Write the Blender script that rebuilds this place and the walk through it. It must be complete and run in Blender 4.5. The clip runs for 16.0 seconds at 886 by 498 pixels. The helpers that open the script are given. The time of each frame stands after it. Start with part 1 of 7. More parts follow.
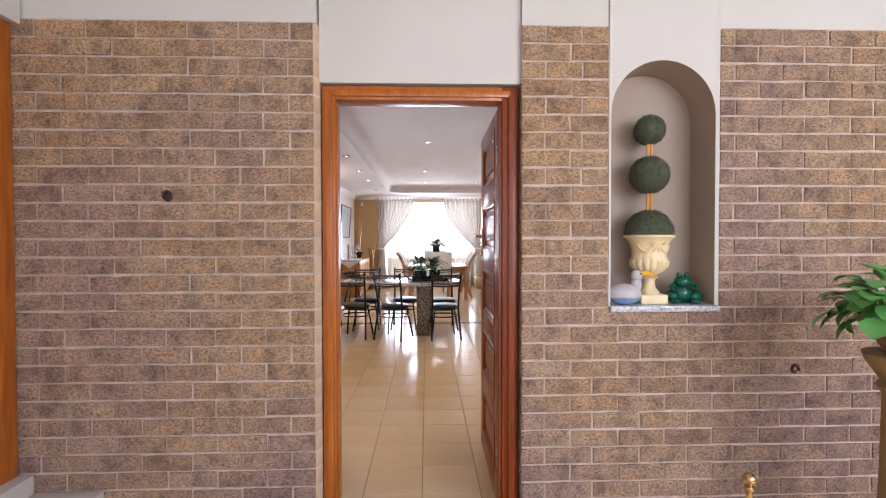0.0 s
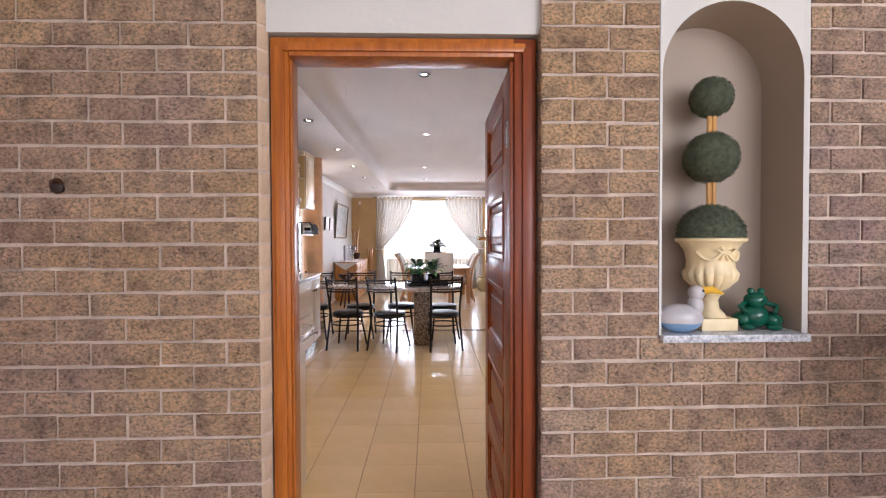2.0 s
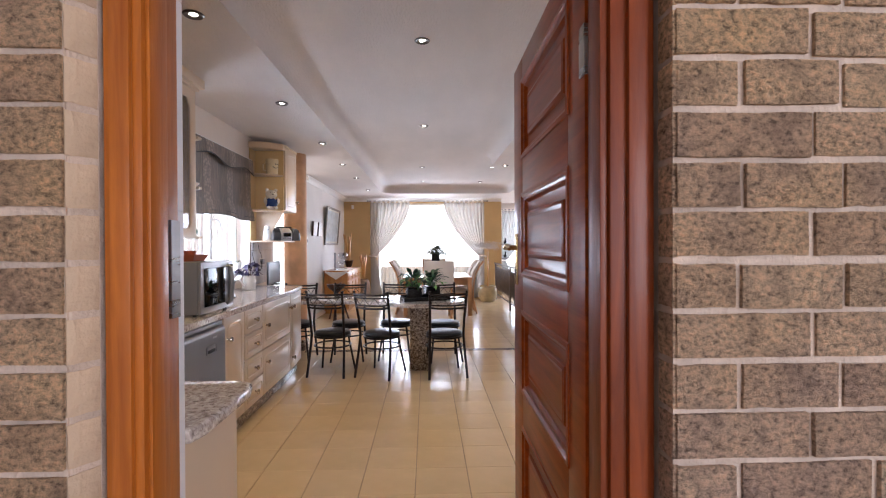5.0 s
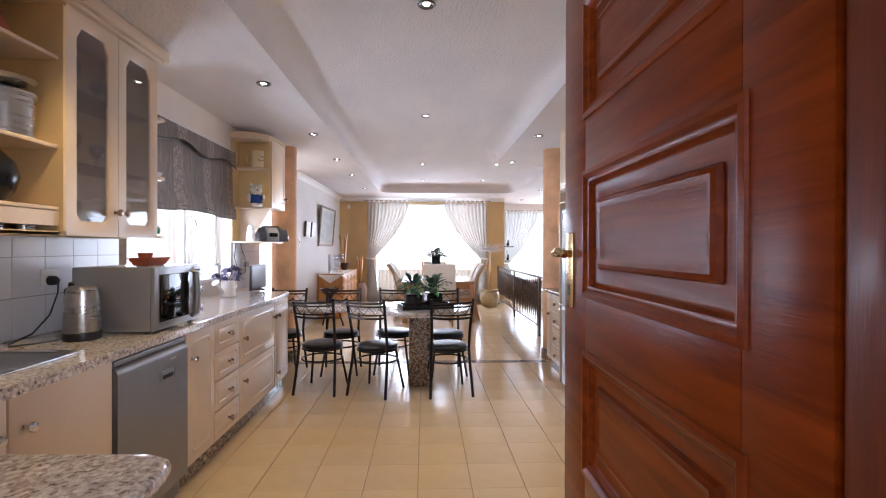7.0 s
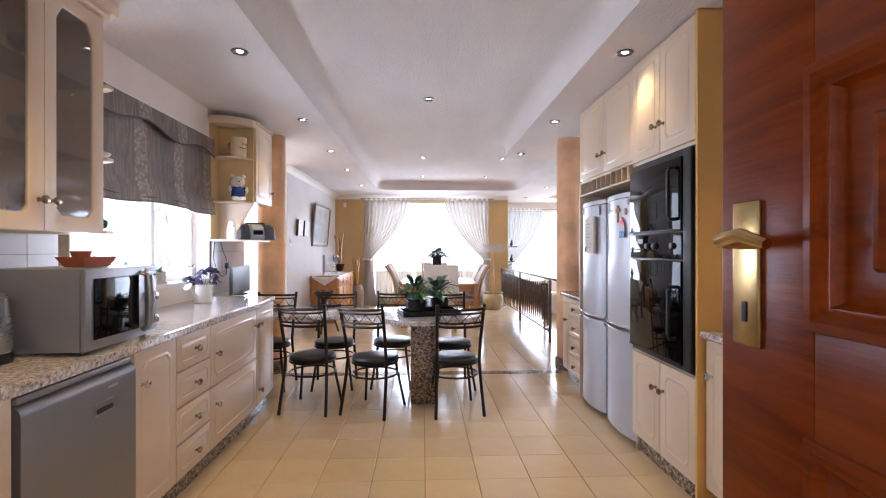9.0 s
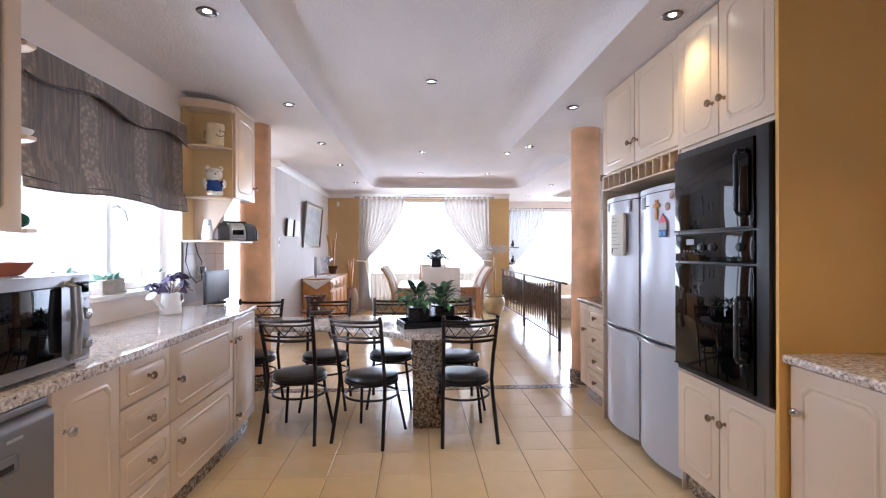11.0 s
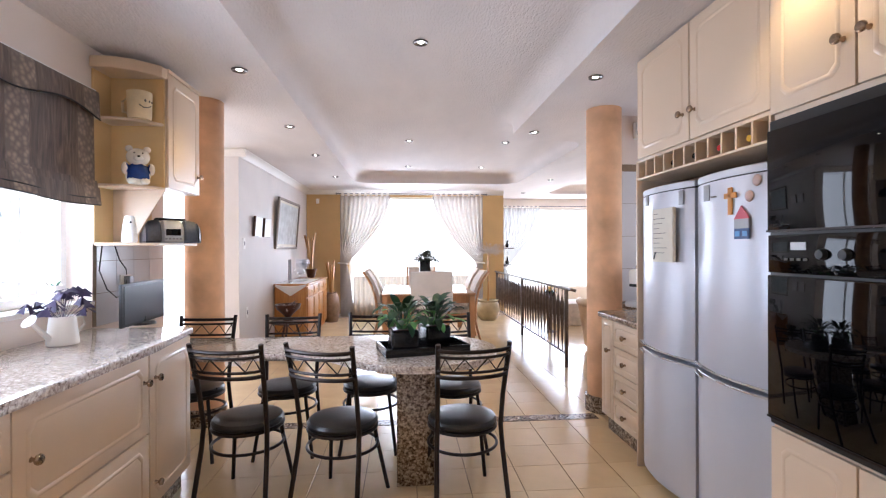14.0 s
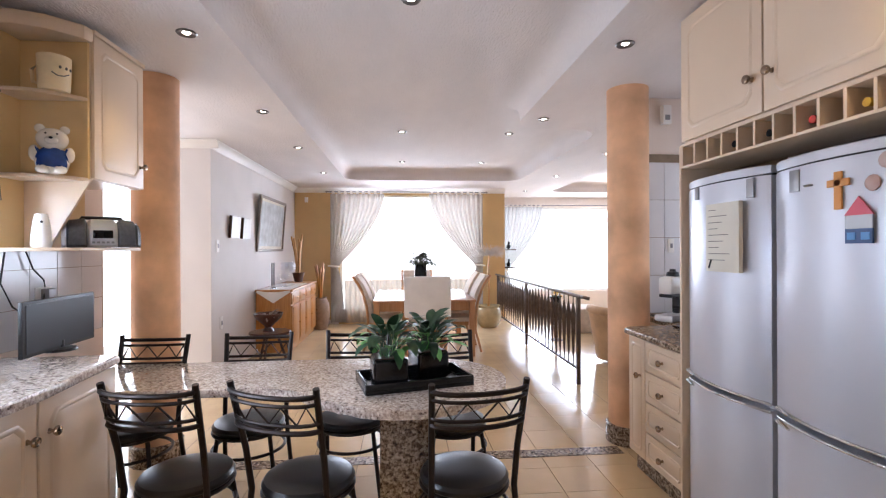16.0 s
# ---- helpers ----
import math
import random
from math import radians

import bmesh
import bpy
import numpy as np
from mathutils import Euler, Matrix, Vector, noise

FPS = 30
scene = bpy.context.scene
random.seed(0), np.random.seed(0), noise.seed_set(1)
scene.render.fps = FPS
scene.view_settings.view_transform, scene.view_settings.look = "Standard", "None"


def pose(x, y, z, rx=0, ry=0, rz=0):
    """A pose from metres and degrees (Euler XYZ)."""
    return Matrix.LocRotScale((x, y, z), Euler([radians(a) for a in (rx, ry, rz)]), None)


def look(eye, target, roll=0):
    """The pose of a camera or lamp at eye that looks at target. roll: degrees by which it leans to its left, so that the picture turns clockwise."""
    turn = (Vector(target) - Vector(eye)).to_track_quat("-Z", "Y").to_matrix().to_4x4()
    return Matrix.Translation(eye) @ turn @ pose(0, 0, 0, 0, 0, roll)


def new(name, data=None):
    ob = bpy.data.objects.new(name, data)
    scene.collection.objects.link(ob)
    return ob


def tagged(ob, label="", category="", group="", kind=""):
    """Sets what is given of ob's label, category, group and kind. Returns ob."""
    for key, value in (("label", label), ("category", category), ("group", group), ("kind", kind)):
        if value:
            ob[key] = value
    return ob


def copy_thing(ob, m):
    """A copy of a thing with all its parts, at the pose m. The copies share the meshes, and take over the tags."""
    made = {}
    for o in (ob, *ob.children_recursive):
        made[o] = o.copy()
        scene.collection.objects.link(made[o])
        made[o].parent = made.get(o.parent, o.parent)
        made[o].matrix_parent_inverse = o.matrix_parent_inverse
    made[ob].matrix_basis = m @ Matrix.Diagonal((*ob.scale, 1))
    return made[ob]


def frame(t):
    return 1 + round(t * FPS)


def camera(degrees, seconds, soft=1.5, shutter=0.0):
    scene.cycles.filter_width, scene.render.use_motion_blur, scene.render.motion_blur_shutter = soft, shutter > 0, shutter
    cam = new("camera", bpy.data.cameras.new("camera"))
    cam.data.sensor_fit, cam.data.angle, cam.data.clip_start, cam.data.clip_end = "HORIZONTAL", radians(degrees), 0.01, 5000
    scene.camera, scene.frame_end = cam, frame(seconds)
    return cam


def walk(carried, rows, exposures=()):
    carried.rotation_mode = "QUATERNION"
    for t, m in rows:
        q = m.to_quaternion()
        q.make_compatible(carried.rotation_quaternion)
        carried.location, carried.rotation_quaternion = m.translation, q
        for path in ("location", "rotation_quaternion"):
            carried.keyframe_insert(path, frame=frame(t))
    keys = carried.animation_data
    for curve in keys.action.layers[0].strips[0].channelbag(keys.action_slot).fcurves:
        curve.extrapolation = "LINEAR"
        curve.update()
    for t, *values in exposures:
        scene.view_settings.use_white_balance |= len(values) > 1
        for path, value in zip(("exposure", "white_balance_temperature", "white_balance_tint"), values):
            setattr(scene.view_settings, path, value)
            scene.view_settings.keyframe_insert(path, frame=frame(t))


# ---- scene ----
cam = camera(86.0, 16.0, soft=1.2)
PATH = [
    (0, (0.03, 0.042, 1.365), (0.099, 2.041, 1.329), -0.1),
    (0.5, (0.045, 0.194, 1.367), (0.11, 2.192, 1.332), -0.1),
    (1, (0.072, 0.341, 1.372), (0.133, 2.339, 1.336), -0.2),
    (1.5, (0.088, 0.479, 1.37), (0.147, 2.477, 1.333), -0.2),
    (2, (0.09, 0.628, 1.387), (0.147, 2.626, 1.348), -0.2),
    (2.5, (0.089, 0.76, 1.389), (0.153, 2.759, 1.355), -0.3),
    (3, (0.091, 0.923, 1.394), (0.164, 2.922, 1.378), -0.3),
    (3.5, (0.081, 1.054, 1.403), (0.158, 3.052, 1.387), -0.6),
    (4, (0.077, 1.214, 1.401), (0.149, 3.212, 1.386), -0.5),
    (6.3, (0.064, 1.831, 1.401), (0.138, 3.829, 1.393), 0.0),
    (6.5, (0.058, 1.887, 1.398), (0.134, 3.886, 1.392), 0.0),
    (7, (0.043, 2.041, 1.407), (0.119, 4.039, 1.401), 0.1),
    (7.5, (0.028, 2.189, 1.401), (0.106, 4.188, 1.396), -0.1),
    (8, (0.02, 2.335, 1.392), (0.1, 4.334, 1.388), -0.1),
    (8.5, (0.02, 2.461, 1.385), (0.102, 4.46, 1.383), -0.1),
    (9, (-0.013, 2.596, 1.384), (0.074, 4.594, 1.383), -0.0),
    (9.2, (-0.017, 2.665, 1.385), (0.06, 4.664, 1.384), -0.1),
    (11.5, (-0.094, 3.252, 1.399), (0.028, 5.249, 1.401), -0.1),
    (12, (-0.102, 3.394, 1.408), (0.029, 5.39, 1.41), -0.1),
    (12.5, (-0.114, 3.527, 1.412), (0.026, 5.522, 1.414), -0.1),
    (13, (-0.107, 3.671, 1.416), (0.042, 5.666, 1.417), -0.1),
    (13.5, (-0.081, 3.824, 1.427), (0.075, 5.818, 1.428), -0.2),
    (14, (-0.066, 3.966, 1.425), (0.096, 5.959, 1.424), -0.2),
    (14.5, (-0.063, 4.138, 1.431), (0.105, 6.131, 1.432), -0.2),
    (15, (-0.054, 4.285, 1.439), (0.117, 6.277, 1.44), -0.2),
    (15.5, (-0.03, 4.429, 1.442), (0.142, 6.421, 1.442), -0.2),
    (16, (-0.006, 4.582, 1.453), (0.165, 6.575, 1.453), -0.3),
]
walk(cam, [(t, look(eye, target, roll)) for t, eye, target, roll in PATH], [(0.0, -0.07, 5720, 11), (2.0, -0.10, 5700, 11), (4.0, -0.33, 5700, 11), (6.4, -0.16, 5450, 11), (8.0, -0.05, 5480, 11), (11.5, 0.03, 5280, 10), (13.0, 0.15, 5380, 10), (14.5, 0.02, 5530, 10), (16.0, -0.07, 5560, 10)])

# ---------------------------------------------------------------- light
world = bpy.data.worlds.new("sky")
scene.world = world
world.use_nodes = True
wn = world.node_tree
sky = wn.nodes.new("ShaderNodeTexSky")
sky.sky_type, sky.sun_disc = "NISHITA", False
sky.sun_elevation, sky.sun_rotation = radians(52), radians(200)
wn.nodes["Background"].inputs[1].default_value = 0.12
wn.links.new(sky.outputs[0], wn.nodes["Background"].inputs[0])
sun = new("sun", bpy.data.lights.new("sun", "SUN"))
sun.data.energy, sun.data.angle, sun.data.color = 3.0, radians(0.6), (1, 0.95, 0.88)
sun.matrix_world = look((0, 0, 20), (3, 14, 0))


def daylight(name, eye, target, w, h, watts, color=(1, 1, 1)):
    lamp = new(name, bpy.data.lights.new(name, "AREA"))
    lamp.data.shape, lamp.data.size, lamp.data.size_y = "RECTANGLE", w, h
    lamp.data.energy, lamp.data.color = watts, color
    lamp.matrix_world = look(eye, target)
    return lamp


daylight("dining_window_daylight", (0.12, 14.40, 1.40), (0.12, 10, 1.40), 2.75, 2.30, 210, (0.91, 0.93, 1.0))
daylight("lounge_window_daylight", (4.25, 15.95, 1.45), (4.25, 10, 1.45), 3.9, 2.0, 250, (0.91, 0.93, 1.0))
daylight("kitchen_window_daylight", (-2.32, 6.15, 1.66), (0, 6.15, 2.55), 1.66, 1.10, 105, (0.86, 0.91, 1.0))
# Fill from an unseen, assumed window, added to brighten the recess past the fridges.
daylight("unseen_hob_fill", (2.88, 7.6, 1.7), (0, 7.6, 1.6), 0.9, 1.2, 10, (0.95, 0.95, 1.0))
daylight("passage_daylight", (-3.6, 10.35, 1.3), (-3.6, 5, 1.3), 2.2, 2.3, 75, (0.93, 0.94, 1.0))
# Two hall lamps from unseen, assumed sources, added to light the brick wall.
daylight("unseen_hall_back_light", (0.3, -2.6, 1.75), (0.3, 2, 1.75), 4.4, 2.3, 56, (1.0, 0.94, 0.99))
daylight("unseen_hall_side_fill", (2.7, -1.5, 2.0), (0.7, 2.26, 1.3), 2.2, 1.8, 130, (1.0, 0.93, 0.90))


# ---------------------------------------------------------------- materials
def shader(name):
    m = bpy.data.materials.new(name)
    m.use_nodes = True
    return m, m.node_tree, m.node_tree.nodes["Principled BSDF"]


def node(nt, kind, **values):
    n = nt.nodes.new(kind)
    for key, v in values.items():
        n.inputs[key].default_value = v
    return n


def ramp(nt, stops):
    r = nt.nodes.new("ShaderNodeValToRGB")
    e = r.color_ramp.elements
    while len(e) < len(stops):
        e.new(0.5)
    for el, (p, c) in zip(e, stops):
        el.position, el.color = p, (*c, 1)
    return r


def rgb(h):
    v = [int(h[i:i + 2], 16) / 255 for i in (0, 2, 4)]
    return tuple(c / 12.92 if c < 0.04045 else ((c + 0.055) / 1.055) ** 2.4 for c in v)


def plain(name, col, rough=0.5, metal=0.0, var=0.12, scale=6.0, bump=0.0, bscale=80.0, coat=0.0, rand=0.0, stretch=(1, 1, 1), detail=4.0):
    """A painted, metal or cloth surface: tone drifts at a broad scale, with fine relief and uneven gloss."""
    m, nt, b = shader(name)
    tc = nt.nodes.new("ShaderNodeTexCoord")
    mp = nt.nodes.new("ShaderNodeMapping")
    mp.inputs["Scale"].default_value = stretch
    nt.links.new(tc.outputs["Object"], mp.inputs[0])
    n1 = node(nt, "ShaderNodeTexNoise", Scale=scale, Detail=detail)
    nt.links.new(mp.outputs[0], n1.inputs["Vector"])
    lo = tuple(max(0, c * (1 - var)) for c in col)
    hi = tuple(min(1, c * (1 + var)) for c in col)
    r = ramp(nt, [(0.3, lo), (0.7, hi)])
    nt.links.new(n1.outputs[0], r.inputs[0])
    out = r.outputs[0]
    if rand:
        oi = nt.nodes.new("ShaderNodeObjectInfo")
        mr = node(nt, "ShaderNodeMapRange")
        mr.inputs["To Min"].default_value, mr.inputs["To Max"].default_value = 1 - rand, 1 + rand
        nt.links.new(oi.outputs["Random"], mr.inputs["Value"])
        hs = nt.nodes.new("ShaderNodeHueSaturation")
        nt.links.new(mr.outputs[0], hs.inputs["Value"])
        nt.links.new(out, hs.inputs["Color"])
        out = hs.outputs[0]
    nt.links.new(out, b.inputs["Base Color"])
    n2 = node(nt, "ShaderNodeTexNoise", Scale=bscale, Detail=3.0)
    nt.links.new(mp.outputs[0], n2.inputs["Vector"])
    rr = node(nt, "ShaderNodeMapRange")
    rr.inputs["To Min"].default_value, rr.inputs["To Max"].default_value = max(0.02, rough * 0.8), min(1, rough * 1.2)
    nt.links.new(n1.outputs[0], rr.inputs["Value"])
    nt.links.new(rr.outputs[0], b.inputs["Roughness"])
    if bump:
        bp = node(nt, "ShaderNodeBump", Strength=bump, Distance=0.01)
        nt.links.new(n2.outputs[0], bp.inputs["Height"])
        nt.links.new(bp.outputs[0], b.inputs["Normal"])
    b.inputs["Metallic"].default_value = metal
    b.inputs["Coat Weight"].default_value = coat
    b.inputs["Coat Roughness"].default_value = min(0.12, rough)
    return m


def granite(name, stops, scale=75.0, rough=0.1):
    m, nt, b = shader(name)
    tc = nt.nodes.new("ShaderNodeTexCoord")
    v = node(nt, "ShaderNodeTexVoronoi", Scale=scale)
    n = node(nt, "ShaderNodeTexNoise", Scale=scale * 0.55, Detail=6.0, Roughness=0.7)
    big = node(nt, "ShaderNodeTexNoise", Scale=5.0, Detail=3.0)
    for t in (v, n, big):
        nt.links.new(tc.outputs["Object"], t.inputs["Vector"])
    bw = nt.nodes.new("ShaderNodeRGBToBW")
    nt.links.new(v.outputs["Color"], bw.inputs[0])
    mix = nt.nodes.new("ShaderNodeMath")
    mix.operation = "MULTIPLY_ADD"
    mix.inputs[1].default_value = 0.45
    nt.links.new(bw.outputs[0], mix.inputs[0])
    sc = nt.nodes.new("ShaderNodeMath")
    sc.operation = "MULTIPLY_ADD"
    sc.inputs[1].default_value, sc.inputs[2].default_value = 1.5, -0.5
    nt.links.new(n.outputs[0], sc.inputs[0])
    nt.links.new(sc.outputs[0], mix.inputs[2])
    r = ramp(nt, stops)
    nt.links.new(mix.outputs[0], r.inputs[0])
    hs = nt.nodes.new("ShaderNodeHueSaturation")
    mr = node(nt, "ShaderNodeMapRange")
    mr.inputs["To Min"].default_value, mr.inputs["To Max"].default_value = 0.8, 1.2
    nt.links.new(big.outputs[0], mr.inputs["Value"])
    nt.links.new(mr.outputs[0], hs.inputs["Value"])
    nt.links.new(r.outputs[0], hs.inputs["Color"])
    nt.links.new(hs.outputs[0], b.inputs["Base Color"])
    b.inputs["Roughness"].default_value = rough
    return m


def timber(name, dark, light, rough=0.3, scale=4.0, axis=(9, 9, 0.7), coat=0.3):
    m, nt, b = shader(name)
    tc = nt.nodes.new("ShaderNodeTexCoord")
    mp = nt.nodes.new("ShaderNodeMapping")
    mp.inputs["Scale"].default_value = axis
    nt.links.new(tc.outputs["Object"], mp.inputs[0])
    n = node(nt, "ShaderNodeTexNoise", Scale=scale, Detail=7.0, Roughness=0.6, Distortion=0.6)
    g = node(nt, "ShaderNodeTexNoise", Scale=scale * 9, Detail=3.0)
    for t in (n, g):
        nt.links.new(mp.outputs[0], t.inputs["Vector"])
    r = ramp(nt, [(0.25, dark), (0.75, light)])
    nt.links.new(n.outputs[0], r.inputs[0])
    nt.links.new(r.outputs[0], b.inputs["Base Color"])
    bp = node(nt, "ShaderNodeBump", Strength=0.08, Distance=0.004)
    nt.links.new(g.outputs[0], bp.inputs["Height"])
    nt.links.new(bp.outputs[0], b.inputs["Normal"])
    b.inputs["Roughness"].default_value = rough
    b.inputs["Specular IOR Level"].default_value = 0.35
    b.inputs["Coat Weight"].default_value = coat
    b.inputs["Coat Roughness"].default_value = 0.1
    return m


def pane_glass(name, tint=(1, 1, 1), gloss_rough=0.02, ior=1.45):
    m, nt, b = shader(name)
    nt.nodes.remove(b)
    tr = nt.nodes.new("ShaderNodeBsdfTransparent")
    tr.inputs[0].default_value = (*tint, 1)
    gl = nt.nodes.new("ShaderNodeBsdfGlossy")
    gl.inputs["Roughness"].default_value = gloss_rough
    lw_ = nt.nodes.new("ShaderNodeLayerWeight")
    lw_.inputs[0].default_value = 0.5
    pw_ = nt.nodes.new("ShaderNodeMath")
    pw_.operation = "POWER"
    pw_.inputs[1].default_value = 4.0
    nt.links.new(lw_.outputs["Facing"], pw_.inputs[0])
    fr = node(nt, "ShaderNodeMapRange")
    fr.inputs["To Min"].default_value, fr.inputs["To Max"].default_value = 0.04 * (ior - 0.45), 0.85
    nt.links.new(pw_.outputs[0], fr.inputs["Value"])
    mx = nt.nodes.new("ShaderNodeMixShader")
    nt.links.new(fr.outputs[0], mx.inputs[0])
    nt.links.new(tr.outputs[0], mx.inputs[1])
    nt.links.new(gl.outputs[0], mx.inputs[2])
    nt.links.new(mx.outputs[0], nt.nodes["Material Output"].inputs[0])
    return m


def sheer(name, col, through_part=0.3):
    """Thin curtain cloth: part open weave, part cloth that glows with the light behind it."""
    m, nt, b = shader(name)
    nt.nodes.remove(b)
    tr = nt.nodes.new("ShaderNodeBsdfTransparent")
    tl = nt.nodes.new("ShaderNodeBsdfTranslucent")
    df = nt.nodes.new("ShaderNodeBsdfDiffuse")
    tc = nt.nodes.new("ShaderNodeTexCoord")
    n = node(nt, "ShaderNodeTexNoise", Scale=30.0, Detail=4.0)
    nt.links.new(tc.outputs["Object"], n.inputs["Vector"])
    r = ramp(nt, [(0.3, tuple(c * 0.88 for c in col)), (0.7, col)])
    nt.links.new(n.outputs[0], r.inputs[0])
    tl.inputs[0].default_value = (*[c * 0.27 for c in col], 1)
    nt.links.new(r.outputs[0], df.inputs[0])
    a = nt.nodes.new("ShaderNodeMixShader")
    a.inputs[0].default_value = 0.5
    nt.links.new(tl.outputs[0], a.inputs[1])
    nt.links.new(df.outputs[0], a.inputs[2])
    c = nt.nodes.new("ShaderNodeMixShader")
    c.inputs[0].default_value = 1 - through_part
    nt.links.new(tr.outputs[0], c.inputs[1])
    nt.links.new(a.outputs[0], c.inputs[2])
    nt.links.new(c.outputs[0], nt.nodes["Material Output"].inputs[0])
    return m


def glow(name, col, strength):
    m, nt, b = shader(name)
    b.inputs["Emission Color"].default_value = (*col, 1)
    b.inputs["Emission Strength"].default_value = strength
    return m


def brick_material(name):
    """Split-face clay: pinkish brown to buff, brick by brick, with a torn grain and mauve and ochre stains over the wall."""
    m, nt, b = shader(name)
    geo = nt.nodes.new("ShaderNodeNewGeometry")
    oi = nt.nodes.new("ShaderNodeObjectInfo")
    tone = ramp(nt, [(0.0, rgb("ae8a6c")), (0.22, rgb("d3af8a")), (0.45, rgb("b48f73")), (0.65, rgb("dcb88e")), (0.82, rgb("98745e")), (0.92, rgb("c6a283")), (1.0, rgb("dabb9b"))])
    add = nt.nodes.new("ShaderNodeMath")
    add.operation = "ADD"
    nt.links.new(oi.outputs["Random"], add.inputs[0])
    nt.links.new(geo.outputs["Random Per Island"], add.inputs[1])
    fr = nt.nodes.new("ShaderNodeMath")
    fr.operation = "FRACT"
    nt.links.new(add.outputs[0], fr.inputs[0])
    nt.links.new(fr.outputs[0], tone.inputs[0])
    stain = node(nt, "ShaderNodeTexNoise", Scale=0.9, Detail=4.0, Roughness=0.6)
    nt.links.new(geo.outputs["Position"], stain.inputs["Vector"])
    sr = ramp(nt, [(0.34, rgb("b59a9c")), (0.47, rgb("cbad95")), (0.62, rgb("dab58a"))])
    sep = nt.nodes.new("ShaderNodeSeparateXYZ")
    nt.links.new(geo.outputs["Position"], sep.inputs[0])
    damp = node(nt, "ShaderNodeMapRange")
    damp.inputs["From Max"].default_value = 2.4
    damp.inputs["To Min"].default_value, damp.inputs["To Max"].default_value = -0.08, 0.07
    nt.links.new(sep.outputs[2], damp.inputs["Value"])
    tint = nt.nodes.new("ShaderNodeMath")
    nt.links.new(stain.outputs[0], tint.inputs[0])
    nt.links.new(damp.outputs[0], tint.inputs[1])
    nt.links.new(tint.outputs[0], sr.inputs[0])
    mx = nt.nodes.new("ShaderNodeMix")
    mx.data_type = "RGBA"
    mx.inputs["Factor"].default_value = 0.55
    nt.links.new(tone.outputs[0], mx.inputs["A"])
    nt.links.new(sr.outputs[0], mx.inputs["B"])
    mp = nt.nodes.new("ShaderNodeMapping")
    mp.inputs["Scale"].default_value = (1, 1, 1.35)
    nt.links.new(geo.outputs["Position"], mp.inputs[0])
    grain = node(nt, "ShaderNodeTexNoise", Scale=88.0, Detail=5.0, Roughness=0.7, Distortion=0.15)
    nt.links.new(mp.outputs[0], grain.inputs["Vector"])
    # Shade in the pits and light on the ridges, coloured along the bump's own height.
    pit_shade = ramp(nt, [(0.35, (0.40, 0.39, 0.41)), (0.43, (0.82, 0.83, 0.87)), (0.52, (1.14, 1.16, 1.20)), (0.64, (1.45, 1.47, 1.5))])
    nt.links.new(grain.outputs[0], pit_shade.inputs[0])
    ml = nt.nodes.new("ShaderNodeMix")
    ml.data_type, ml.blend_type = "RGBA", "MULTIPLY"
    ml.inputs["Factor"].default_value = 1.0
    nt.links.new(mx.outputs["Result"], ml.inputs["A"])
    nt.links.new(pit_shade.outputs[0], ml.inputs["B"])
    blotch = node(nt, "ShaderNodeTexNoise", Scale=11.0, Detail=3.0, Roughness=0.55)
    nt.links.new(geo.outputs["Position"], blotch.inputs["Vector"])
    soot = ramp(nt, [(0.32, (0.66, 0.65, 0.68)), (0.5, (1.0, 1.0, 1.0)), (0.68, (1.15, 1.13, 1.08))])
    nt.links.new(blotch.outputs[0], soot.inputs[0])
    mk = nt.nodes.new("ShaderNodeMix")
    mk.data_type, mk.blend_type = "RGBA", "MULTIPLY"
    mk.inputs["Factor"].default_value = 1.0
    nt.links.new(ml.outputs["Result"], mk.inputs["A"])
    nt.links.new(soot.outputs[0], mk.inputs["B"])
    nt.links.new(mk.outputs["Result"], b.inputs["Base Color"])
    bp = node(nt, "ShaderNodeBump", Strength=1.0, Distance=0.035)
    nt.links.new(grain.outputs[0], bp.inputs["Height"])
    nt.links.new(bp.outputs[0], b.inputs["Normal"])
    b.inputs["Roughness"].default_value = 0.9
    return m


